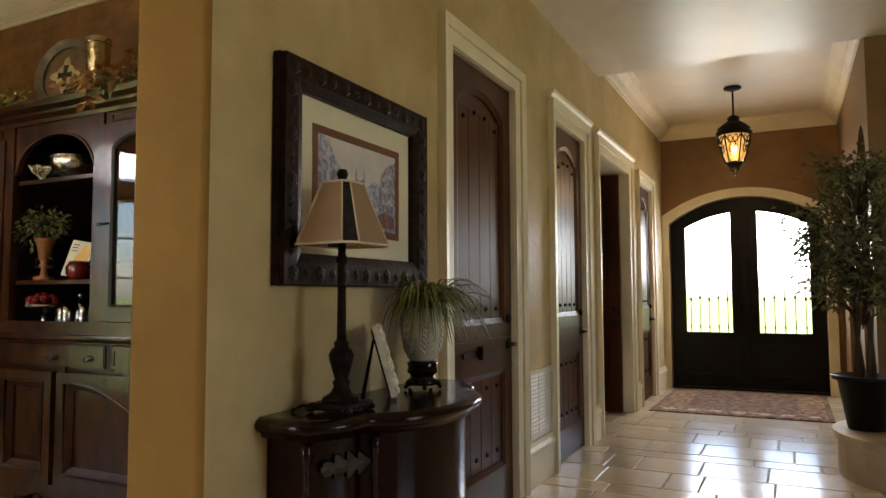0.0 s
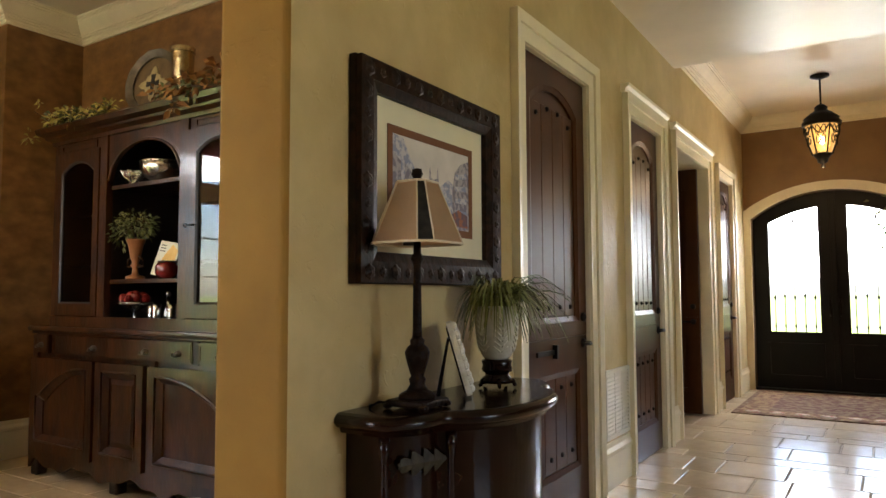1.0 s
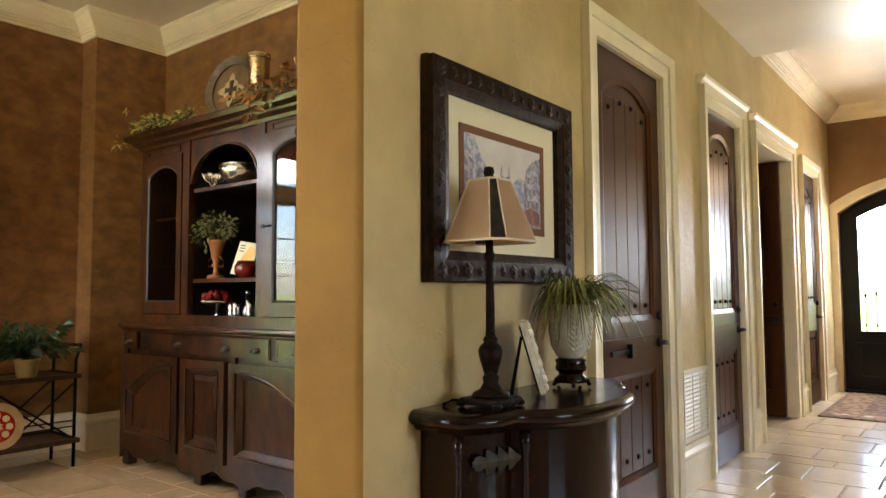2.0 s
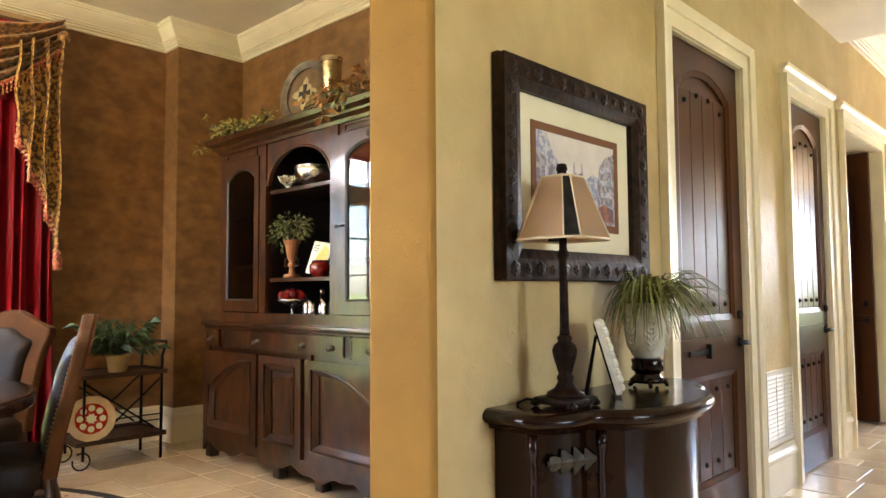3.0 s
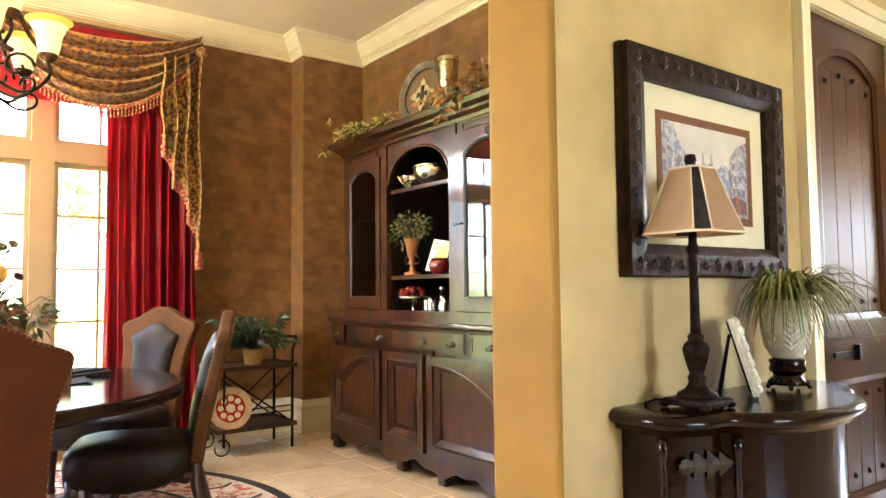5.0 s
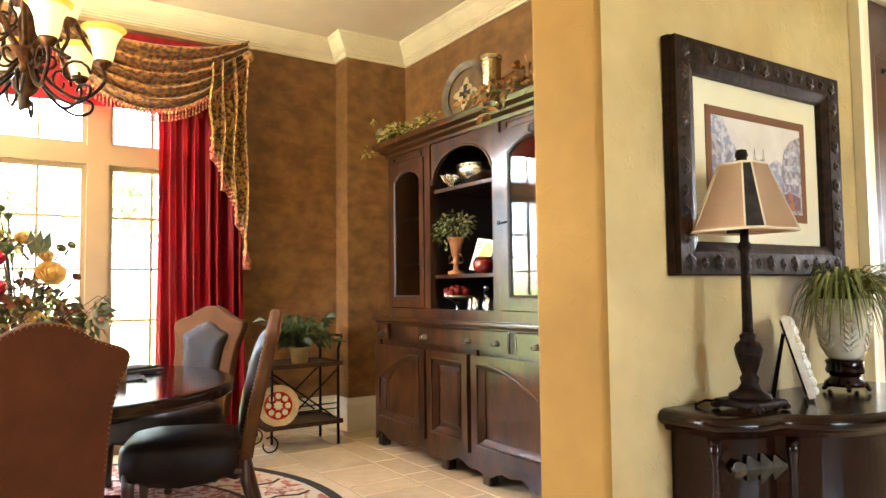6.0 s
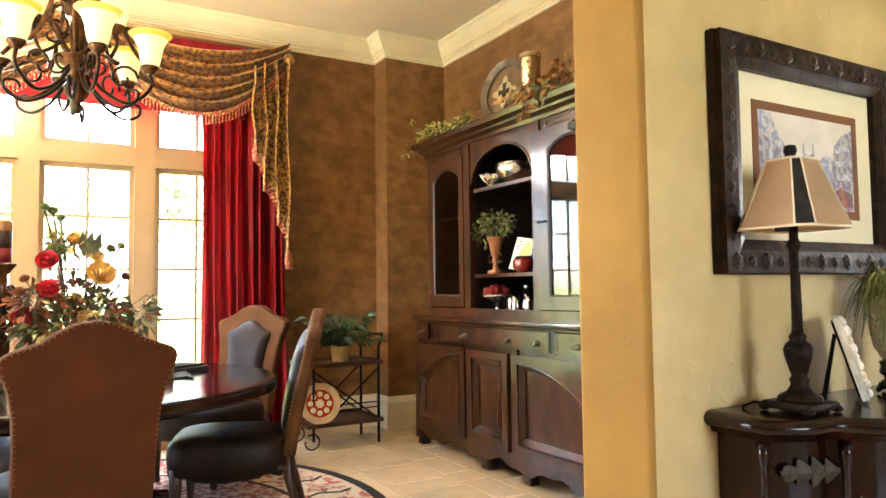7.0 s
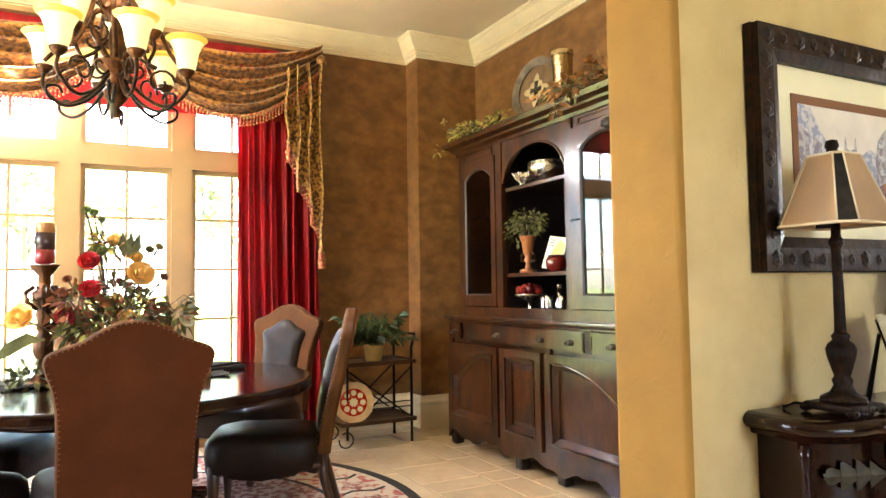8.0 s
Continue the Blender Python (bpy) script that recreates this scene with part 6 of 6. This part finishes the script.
# centrepiece and candle
fa = thing("flower_arrangement", "tall silk flower arrangement in a dark pot", "flower arrangement")
fz = 0.732
part("planter", B(-0.13, 0.13, -0.10, 0.10, 0.0, 0.17, bevel=0.01), IRON, fa)
part("planter_rim", ring(bmesh.new(), rect(-0.14, 0.14, -0.11, 0.11), rect(-0.115, 0.115, -0.085, 0.085), (0.15, 0.18), lambda u, v, w: (u, v, w)), IRON, fa)
rng = random.Random(12)
b1, b2, b3, b4 = bmesh.new(), bmesh.new(), bmesh.new(), bmesh.new()
for c, sp, lay in (((0.0, 0.0, 0.27), (0.20, 0.26, 0.09), (90, 230, 260)), ((0.03, 0.10, 0.33), (0.14, 0.16, 0.09), (30, 90, 70)), ((0.03, -0.16, 0.38), (0.10, 0.09, 0.10), (10, 80, 25)),
                   ((0.0, 0.02, 0.44), (0.10, 0.14, 0.07), (15, 40, 60)), ((0.0, -0.04, 0.66), (0.05, 0.05, 0.06), (26, 8, 8)), ((0.02, 0.30, 0.32), (0.06, 0.07, 0.08), (12, 6, 40))):
    for bunch, n_, big in ((b1, lay[0], 0.052), (b2, lay[1], 0.062), (b3, lay[2], 0.060)):
        foliage(bunch, c, sp, n_, big, rng)
def flower(c, r, m, name, layers=4):
    """A silk bloom: rings of cupped petals."""
    bm = bmesh.new()
    for l in range(layers):
        q = r * (0.35 + 0.65 * l / (layers - 1))
        for k in range(4 + l):
            a = 2 * math.pi * k / (4 + l) + l * 0.7
            o = Vector((math.cos(a), math.sin(a), 0))
            s = Vector((-math.sin(a), math.cos(a), 0))
            p = Vector((0, 0, 0))
            h = r * (1.0 - 0.18 * l)
            ws = q * 0.75
            v0, v1 = bm.verts.new(p + o * q * 0.25 - s * ws * 0.35), bm.verts.new(p + o * q * 0.25 + s * ws * 0.35)
            v2, v3 = bm.verts.new(p + o * q * 0.85 + s * ws * 0.8 + Vector((0, 0, h * 0.45))), bm.verts.new(p + o * q * 0.85 - s * ws * 0.8 + Vector((0, 0, h * 0.45)))
            v4, v5 = bm.verts.new(p + o * q * (0.75 + 0.12 * l) + s * ws * 0.45 + Vector((0, 0, h))), bm.verts.new(p + o * q * (0.75 + 0.12 * l) - s * ws * 0.45 + Vector((0, 0, h)))
            bm.faces.new((v0, v1, v2, v3)).smooth = True
            bm.faces.new((v3, v2, v4, v5)).smooth = True
    sphere(bm, (0, 0, r * 0.45), r * 0.32, 8, 6)
    face = Vector((0.75, c[1] * 1.2, 0.45)).to_track_quat('Z', 'Y').to_matrix().to_4x4()
    bmesh.ops.transform(bm, matrix=Matrix.Translation(c) @ face @ Matrix.Diagonal((0.95, 0.95, 0.9, 1)), verts=bm.verts)
    part(name, bm, m, fa)
    tube(b4, [(0, 0, 0.15), (c[0] * 0.4, c[1] * 0.4, c[2] * 0.6), c], 0.004, 5)


for c, r, m, nm in (((0.06, -0.104, 0.585), 0.058, ROSE, "red_rose"), ((0.08, -0.097, 0.45), 0.058, ROSE, "red_rose"), ((0.06, -0.19, 0.32), 0.065, ROSE, "red_rose"),
                    ((0.04, 0.124, 0.52), 0.078, YELLOW, "yellow_bloom"), ((0.02, 0.105, 0.61), 0.042, YELLOW, "yellow_bloom"), ((0.02, 0.013, 0.69), 0.045, YELLOW, "yellow_bloom"),
                    ((0.06, -0.38, 0.32), 0.075, YELLOW, "yellow_bloom"), ((0.14, 0.06, 0.31), 0.05, YELLOW, "yellow_bloom"),
                    ((0.02, -0.06, 0.64), 0.045, PALE, "green_bloom"), ((0.0, -0.12, 0.845), 0.026, PALE, "green_bloom"), ((0.0, -0.085, 0.83), 0.026, PALE, "green_bloom"), ((0.0, -0.05, 0.795), 0.022, PALE, "green_bloom"),
                    ((0.0, 0.17, 0.65), 0.028, YELLOWLEAF, "green_bloom"), ((0.0, 0.215, 0.665), 0.026, YELLOWLEAF, "green_bloom"), ((0.0, 0.345, 0.29), 0.055, MATBOARD, "cream_bloom"),
                    ((0.02, 0.236, 0.51), 0.026, RUST, "rose_bud"), ((0.05, -0.195, 0.50), 0.026, RUST, "rose_bud"), ((0.05, -0.215, 0.44), 0.03, RUST, "rose_bud")):
    flower(c, 0.82 * r, m, nm)
for tip in ((0.0, -0.13, 0.85), (0.0, 0.22, 0.67), (0.02, 0.236, 0.49), (0.0, 0.06, 0.74)):
    tube(b4, [(0, 0, 0.2), (tip[0], tip[1] * 0.35, tip[2] * 0.7), tip], 0.003, 5)
for k in range(3):
    leaf(b3, (0.03, 0.05 + 0.02 * k, 0.60), (0.05, 0.15 * (k - 1) + 0.1, 1), 0.14, 0.05, 0.0, Vector((1, 0, 0.1)))
for k in range(5):
    leaf(b3, (0.10, -0.28 - 0.02 * k, 0.22), (0.1, -1, 0.05 - 0.16 * k), 0.16, 0.06, 0.1, Vector((1, 0, 0.4)))
for k in range(9):
    a = k * 0.7
    tube(b4, [(0.2 * math.cos(a), 0.25 * math.sin(a), 0.3), (0.3 * math.cos(a + 0.3), 0.38 * math.sin(a + 0.3), 0.42), (0.33 * math.cos(a + 0.6), 0.43 * math.sin(a + 0.6), 0.36)], 0.0025, 4)
part("pale_leaves", b1, YELLOWLEAF, fa), part("rust_leaves", b2, RUST, fa), part("olive_leaves", b3, OLIVE, fa), tagged(part("stem_tuft", b4, TWIG, fa), kind="stuff")
fa.location = (-3.95, 0.19, fz)
cd = thing("candlestick", "carved dark candlestick on the table", "candlestick")
part("stick", L([(0.0, 0), (0.075, 0), (0.078, 0.02), (0.05, 0.04), (0.028, 0.06), (0.03, 0.12), (0.045, 0.15), (0.046, 0.22), (0.025, 0.25), (0.035, 0.27), (0.028, 0.30), (0.04, 0.34), (0.022, 0.37), (0.05, 0.40), (0.05, 0.44), (0.024, 0.46), (0.03, 0.49), (0.028, 0.52), (0.065, 0.565), (0.068, 0.575), (0.0, 0.577)], seg=20, ripple=6, amount=0.07), BRONZE, cd)
for k in range(5):
    a = k * 1.2566
    part("scroll_leaf", tube(bmesh.new(), [(0.03 * math.cos(a), 0.03 * math.sin(a), 0.36), (0.075 * math.cos(a), 0.075 * math.sin(a), 0.40), (0.08 * math.cos(a), 0.08 * math.sin(a), 0.44), (0.045 * math.cos(a), 0.045 * math.sin(a), 0.47)], 0.011, 6), BRONZE, cd)
cd.location = (-3.97, -0.104, 0.732)
ca = thing("pillar_candle", "three-toned pillar candle on the candlestick", "candle")
part("red_layer", L([(0.0, 0), (0.053, 0), (0.053, 0.07), (0.0, 0.07)], seg=24), WAXRED, ca)
part("dark_layer", L([(0.0, 0.0705), (0.053, 0.0705), (0.053, 0.155), (0.0, 0.155)], seg=24), WAX, ca)
part("tan_layer", L([(0.0, 0.1555), (0.053, 0.1555), (0.053, 0.20), (0.048, 0.205), (0.03, 0.2), (0.0, 0.198)], seg=24), WAXTOP, ca)
part("wick", tube(bmesh.new(), [(0, 0, 0.197), (0.002, 0, 0.215)], 0.0015, 5), IRON, ca)
ca.location, ca.scale = (-3.97, -0.104, 0.732 + 0.579), (0.83, 0.83, 0.97)
tr = thing("table_runner", "dark folded runner with ivy under the centrepiece", "table runner")
part("cloth", cloth(lambda u, v: (-3.98 + 0.34 * (u - 0.5) + 0.02 * math.sin(9 * v), 0.19 + 1.1 * (v - 0.5), 0.7345 + 0.006 * (1 + math.sin(23 * v) * math.sin(17 * u))), 12, 44), RUGBLACK, tr, smooth=True)
bm = foliage(bmesh.new(), (-3.85, -0.15, 0.78), (0.10, 0.10, 0.05), 60, 0.06, rng)
foliage(bm, (-3.88, -0.29, 0.755), (0.10, 0.14, 0.02), 40, 0.05, rng)
part("ivy", bm, OLIVE, tr)
settle(tr, -3.98, 0.19, 0.732)
pm = thing("folded_napkin", "dark folded napkin at a place setting", "napkin")
part("cloth", B(-0.10, 0.10, -0.13, 0.13, 0, 0.022, bevel=0.008), RUGBLACK, pm)
part("fold", B(-0.09, 0.07, -0.12, 0.12, 0.022, 0.036, bevel=0.006), RUGBLACK, pm)
pm.matrix_basis = pose(-4.15, 0.72, 0.733, 0, 0, 30)
pc = thing("small_candle", "short orange candle on the table", "candle")
part("wax", L([(0.0, 0), (0.045, 0), (0.045, 0.07), (0.04, 0.075), (0, 0.072)], seg=18), WAXTOP, pc)
part("wick", tube(bmesh.new(), [(0, 0, 0.071), (0, 0, 0.085)], 0.0015, 5), IRON, pc)
pc.location = (-3.82, 0.60, 0.733)

# ---- chandelier ----
HX, HYC = -4.0, 0.20
chd = thing("chandelier", "ornate bronze chandelier with lit flared glass shades", "chandelier")
part("canopy", L([(0.0, ZD - 0.06), (0.03, ZD - 0.05), (0.07, ZD - 0.02), (0.075, ZD)], seg=20, at=(HX, HYC, 0)), BRONZE, chd)
for k in range(9):
    z = ZD - 0.07 - 0.042 * k
    pts = [(HX + (0.012 * math.cos(a) if k % 2 else 0), HYC + (0 if k % 2 else 0.012 * math.cos(a)), z + 0.027 * math.sin(a)) for a in [q * 0.785 for q in range(9)]]
    part("chain_link", tube(bmesh.new(), pts, 0.004, 5), BRONZE, chd)
part("centre_post", L([(0.0, 2.06), (0.012, 2.065), (0.03, 2.09), (0.018, 2.12), (0.05, 2.16), (0.06, 2.20), (0.035, 2.24), (0.03, 2.28), (0.10, 2.33), (0.11, 2.345), (0.045, 2.355), (0.03, 2.40), (0.045, 2.48), (0.025, 2.55), (0.06, 2.60), (0.07, 2.62), (0.03, 2.66), (0.025, 2.80), (0.05, 2.86), (0.02, 2.92), (0.008, 2.97), (0.0, 2.975)], seg=20, at=(HX, HYC, 0), ripple=8, amount=0.05), BRONZE, chd)


def chandelier_arm(a, reach, z0, zs, shade_r, tilt=0.0):
    """A scrolled arm with cup and glowing shade."""
    c, s = math.cos(a), math.sin(a)
    P = lambda q, z: (HX + c * q, HYC + s * q, z)
    arm = part("arm", tube(bmesh.new(), smooth([P(0.05, z0 + 0.03), P(0.12, z0 - 0.06), P(0.22, z0 - 0.12), P(reach * 0.85, z0 - 0.10), P(reach * 1.02, z0 - 0.03), P(reach, zs - 0.03)]), 0.0095, 7), ARMBRONZE, chd)
    part("scroll", tube(bmesh.new(), [P(reach * 0.62 + 0.075 * math.cos(q) * (1 - q / 9), z0 + 0.005 + 0.075 * math.sin(q) * (1 - q / 9)) for q in [k * 0.55 for k in range(13)]], 0.0075, 6), ARMBRONZE, arm)
    part("scroll", tube(bmesh.new(), [P(0.10 + 0.06 * math.cos(q + 2) * (1 - q / 9), z0 + 0.06 + 0.06 * math.sin(q + 2) * (1 - q / 9)) for q in [k * 0.55 for k in range(13)]], 0.0075, 6), ARMBRONZE, arm)
    part("cup", L([(0.0, -0.035), (0.02, -0.03), (0.04, -0.005), (0.042, 0.008), (0.02, 0.012), (0.0, 0.012)], seg=14, at=P(reach, zs)), BRONZE, arm)
    r = shade_r
    part("shade", L([(r * 0.42, 0.0), (r * 0.52, 0.04), (r * 0.60, 0.09), (r * 0.76, 0.130), (r * 0.84, 0.142), (r * 0.80, 0.142), (r * 0.72, 0.13), (r * 0.54, 0.085), (r * 0.38, 0.015)], seg=20, at=P(reach, zs + 0.01)), GLOWSHADE, arm, "lit frosted glass bell shade")
    part("shade_rim", L([(r * 0.80, 0.143), (r * 0.84, 0.143), (r * 1.03, 0.160), (r * 1.06, 0.165), (r * 1.02, 0.167), (r * 0.82, 0.149)], seg=20, at=P(reach, zs + 0.01)), RIMGLASS, arm, "yellow flared glass rim")
    part("bulb", sphere(bmesh.new(), P(reach, zs + 0.07), 0.022, 8, 6, 1.6), BULB, arm)


for k in range(6):
    chandelier_arm(radians(12 + 60 * k), 0.345, 2.25, 2.315, 0.10)
for k in range(3):
    chandelier_arm(radians(54 + 120 * k), 0.205, 2.43, 2.495, 0.10)
for k in range(6):
    a = radians(52 + 60 * k)
    c, s = math.cos(a), math.sin(a)
    part("lower_scroll", tube(bmesh.new(), smooth([(HX + c * q, HYC + s * q, z) for q, z in ((0.06, 2.22), (0.14, 2.13), (0.24, 2.08), (0.32, 2.11), (0.33, 2.16), (0.28, 2.17), (0.26, 2.14))]), 0.009, 6, 0.7), IRON, chd)
    part("acanthus_leaf", tube(bmesh.new(), smooth([(HX + c * q, HYC + s * q, z) for q, z in ((0.04, 2.36), (0.10, 2.45), (0.15, 2.56), (0.12, 2.64), (0.08, 2.62))]), 0.016, 6, 0.5), BRONZE, chd)
for k in range(6):
    a = radians(22 + 60 * k)
    c, s = math.cos(a), math.sin(a)
    part("heart_scroll", tube(bmesh.new(), [(HX + c * (0.11 + 0.07 * math.cos(q) * (1 - q / 11)), HYC + s * (0.11 + 0.07 * math.cos(q) * (1 - q / 11)), 2.66 + 0.10 * math.sin(q) * (1 - q / 11)) for q in [j * 0.55 for j in range(15)]], 0.011, 6), BRONZE, chd)
    part("strut", tube(bmesh.new(), smooth([(HX + c * q, HYC + s * q, z) for q, z in ((0.04, 2.80), (0.14, 2.70), (0.20, 2.55), (0.26, 2.42), (0.33, 2.33))]), 0.013, 6, 0.8), BRONZE, chd)
part("pendant_drop", L([(0.0, 0.0), (0.012, 0.008), (0.018, 0.05), (0.01, 0.08), (0.014, 0.10), (0.0, 0.11)], seg=10, at=(HX + 0.06, HYC - 0.02, 2.035)), PEWTER, chd)
settle(chd, HX, HYC, ZD)
lamp("chandelier_light", "POINT", pose(HX, HYC, 2.72), 1.7, (1.0, 0.76, 0.44)).data.shadow_soft_size = 0.25
# the open tops of the shades throw most of their light on the ceiling
glow = lamp("chandelier_uplight", "AREA", look((HX, HYC, 2.80), (HX, HYC, 3.3)), 2.1, (1.0, 0.76, 0.42))
glow.data.shape, glow.data.size = "DISK", 0.7

# ---- bar cart with plant and plate ----
ct = thing("bar_cart", "black iron two-tier bar cart with wooden trays", "bar cart")
X0, X1, Y0, Y1 = -5.36, -5.02, 1.80, 2.32
for x in (X0, X1):
    part("rear_leg", tube(bmesh.new(), [(x, Y1, 0.0), (x, Y1, 0.72), (x, Y1 + 0.03, 0.80), (x, Y1 + 0.02, 0.83)], 0.011, 6), IRON, ct)
    part("front_leg", tube(bmesh.new(), [(x, Y0, 0.06), (x, Y0, 0.61)], 0.010, 6), IRON, ct)
    part("brace", tube(bmesh.new(), [(x, Y0 + 0.01, 0.56), (x, Y1 - 0.05, 0.22)], 0.007, 5), IRON, ct)
    part("brace", tube(bmesh.new(), [(x, Y1 - 0.01, 0.56), (x, Y0 + 0.12, 0.22)], 0.007, 5), IRON, ct)
    part("scroll_foot", tube(bmesh.new(), [(x, Y0 - 0.01 + 0.055 * math.cos(q), 0.06 + 0.055 * math.sin(q)) for q in [k * 0.5 - 3.4 for k in range(12)]], 0.006, 5), IRON, ct)
for z in (0.17, 0.60):
    part("tray", B(X0 - 0.01, X1 + 0.07, Y0 - 0.06, Y1, z, z + 0.018, bevel=0.004), LEGWOOD, ct)
    part("tray_rim", ring(bmesh.new(), rect(X0 - 0.015, X1 + 0.08, Y0 - 0.07, Y1 + 0.005), rect(X0 - 0.005, X1 + 0.07, Y0 - 0.06, Y1 - 0.005), (z, z + 0.03), lambda u, v, w: (u, v, w)), LEGWOOD, ct)
part("push_bar", tube(bmesh.new(), [(X0, Y1 + 0.03, 0.815), (X1, Y1 + 0.03, 0.815)], 0.011, 6), IRON, ct)
for z in (0.27, 0.31):
    part("gallery_rail", tube(bmesh.new(), [(X1, Y0 + 0.15, z), (X1, Y1, z)], 0.005, 5), IRON, ct)
settle(ct, (X0 + X1) / 2, (Y0 + Y1) / 2)
pp = thing("potted_fern", "dark green leafy plant in a cream pot", "potted plant")
part("pot", L([(0.0, 0), (0.05, 0), (0.055, 0.01), (0.066, 0.095), (0.072, 0.10), (0.068, 0.11), (0.06, 0.1), (0.0, 0.085)], seg=20), CREAMPOT, pp)
rng = random.Random(31)
bm, b4 = bmesh.new(), bmesh.new()
for k in range(46):
    a, q = rng.uniform(0, 6.28), rng.uniform(0.06, 0.24)
    tip = Vector((q * math.cos(a), q * math.sin(a), 0.12 + rng.uniform(0.0, 0.20)))
    tube(b4, [(0, 0, 0.09), (tip.x * 0.5, tip.y * 0.5, tip.z + 0.03), tip], 0.003, 4)
    for j in range(7):
        p = Vector((tip.x, tip.y, tip.z)) * (0.45 + 0.09 * j)
        p.z = 0.09 + (tip.z - 0.06) * (0.5 + 0.08 * j)
        leaf(bm, p, (math.cos(a + rng.uniform(-1, 1)), math.sin(a + rng.uniform(-1, 1)), rng.uniform(-0.3, 0.5)), rng.uniform(0.06, 0.10), rng.uniform(0.025, 0.04), 0.3)
part("leaves", bm, GREEN, pp), tagged(part("stem_tuft", b4, GREEN, pp), kind="stuff")
pp.location, pp.scale = (-5.12, 2.05, 0.619), (1.12, 1.12, 1.1)
dp = thing("decorated_plate", "round red and white painted plate on the cart", "plate")
part("rim", ring(bmesh.new(), circ(0.148, 40, 0.148, 0.01), circ(0.10, 40, 0.148), (0.0, 0.01), disc, 0.010), PLATEMAT, dp, "tan painted rim")
part("well", prism(bmesh.new(), circ(0.102, 36, 0.148), (0.0, 0.008), disc), PLATERED, dp, "red glazed centre")
for k in range(8):
    a = k * math.pi / 4
    c = (0.068 * math.cos(a), 0.148 + 0.068 * math.sin(a))
    part("white_dot", prism(bmesh.new(), [(c[0] + 0.021 * math.cos(b), c[1] + 0.021 * math.sin(b)) for b in [j * 0.628 for j in range(10)]], (0.008, 0.010), disc), MATBOARD, dp)
part("centre_star", prism(bmesh.new(), [((0.036 if j % 2 else 0.026) * math.cos(j * 0.3927), 0.148 + (0.036 if j % 2 else 0.026) * math.sin(j * 0.3927)) for j in range(16)], (0.008, 0.0105), disc), MATBOARD, dp)
dp.matrix_basis = pose(-4.985, 1.835, 0.19, -7, 0, 66)

# ---- outdoors ----
setting("ground", B(-400, 400, -400, 400, -0.6, -0.35), GRASSMAT, "green lawn reaching to the horizon", "ground")
setting("pavement", B(-2.6, 1.8, YE + 0.28, YE + 2.6, -0.3, -0.06, bevel=0.02), STONE, "pale stone porch outside the entrance", "porch")
GARDENBARK = mat("pale_bark", (0.26, 0.21, 0.16), 0.9, var=0.15, scale=6)
random.seed(21)
for tx_, ty_, hh in ((-34, 4.5, 8.0), (-40, -2.5, 9.0), (-32, 13, 7.5), (-44, 8.5, 9.5), (-36, -9, 8.0), (-48, 1, 9.0), (7, 52, 8.0), (-13, 58, 9.0)):
    tr = thing("garden_tree", "broad leafy garden tree on the lawn", "tree", "garden trees")
    part("trunk", tube(bmesh.new(), [(0, 0, 0), (0.1, 0, hh * 0.3), (0.0, 0.1, hh * 0.6)], 0.22, 8, 0.4), GARDENBARK, tr)
    for k in range(5):
        a = k * 1.3
        part("limb", tube(bmesh.new(), [(0, 0, hh * (0.3 + 0.05 * k)), (0.8 * math.cos(a), 0.8 * math.sin(a), hh * 0.55), (1.7 * math.cos(a), 1.7 * math.sin(a), hh * 0.72)], 0.09, 6, 0.4), GARDENBARK, tr)
    bm = bmesh.new()
    for k in range(1500):
        a, e = random.uniform(0, 6.28), random.uniform(-0.6, 1.5)
        q = hh * 0.32 * random.uniform(0.45, 1.0) * (1 + 0.18 * math.sin(3 * a) + 0.12 * math.sin(5 * e))
        c = Vector((q * math.cos(a) * math.cos(e), q * math.sin(a) * math.cos(e), hh * 0.66 + q * 0.95 * math.sin(e)))
        leaf(bm, c, (random.gauss(0, 1), random.gauss(0, 1), random.gauss(0, 1)), random.uniform(0.3, 0.5), random.uniform(0.2, 0.32))
    part("crown", bm, FOLIAGE, tr)
    tr.location = (tx_, ty_, -0.35)

# ---- floor tiles ----
fl = setting("floor", B(XWIN - 0.2, 5.6, -5.6, YE + 0.3, -0.2, -0.006), GROUT, "polished cream travertine tile floor", "floor")
TILES = {}


def tile_mesh(w, d):
    if (w, d) not in TILES:
        me = bpy.data.meshes.new("tile")
        box(bm := bmesh.new(), 0.006, w - 0.006, 0.006, d - 0.006, -0.015, 0.0, bevel=0.003, seg=1)
        bm.to_mesh(me), bm.free()
        me.materials.append(TILE)
        TILES[(w, d)] = me
    return TILES[(w, d)]


random.seed(7)
rest = bmesh.new()
y, row, count = -5.645, -9, 0
while y < YE - 0.02:
    d = (0.405, 0.405, 0.205)[row % 3]
    d = min(d, YE - y)
    x = (XWIN if y < YB else XW) - (0.0, 0.31, 0.15, 0.45)[row % 4]
    x_start, x_end = (XWIN if -2.61 < y < YB - 0.1 else XI), (0.62 if y > 5.9 else 5.4)
    k = row
    while x < x_end:
        w = (0.405, 0.61, 0.405, 0.205, 0.405)[k % 5]
        k += 1
        if x + w > x_start:
            near = (y > 3.6 and x < 0.9) or (x < -2.2 and 0.9 < y < 3.2)
            a, b = max(x, x_start), min(x + w, x_end + 0.1)
            if near and count < 300 and b - a > 0.05:
                t = new("tile", tile_mesh(round(b - a, 3), round(d, 3)))
                t.location, t.parent = (a, y, random.uniform(-0.0008, 0.0004)), fl
                count += 1
            elif b - a > 0.02:
                box(rest, a + 0.006, b - 0.006, y + 0.006, y + d - 0.006, -0.015, -0.0002)
        x += w
    y += d
    row += 1
tagged(part("other_tiles", rest, TILE, fl), kind="stuff")
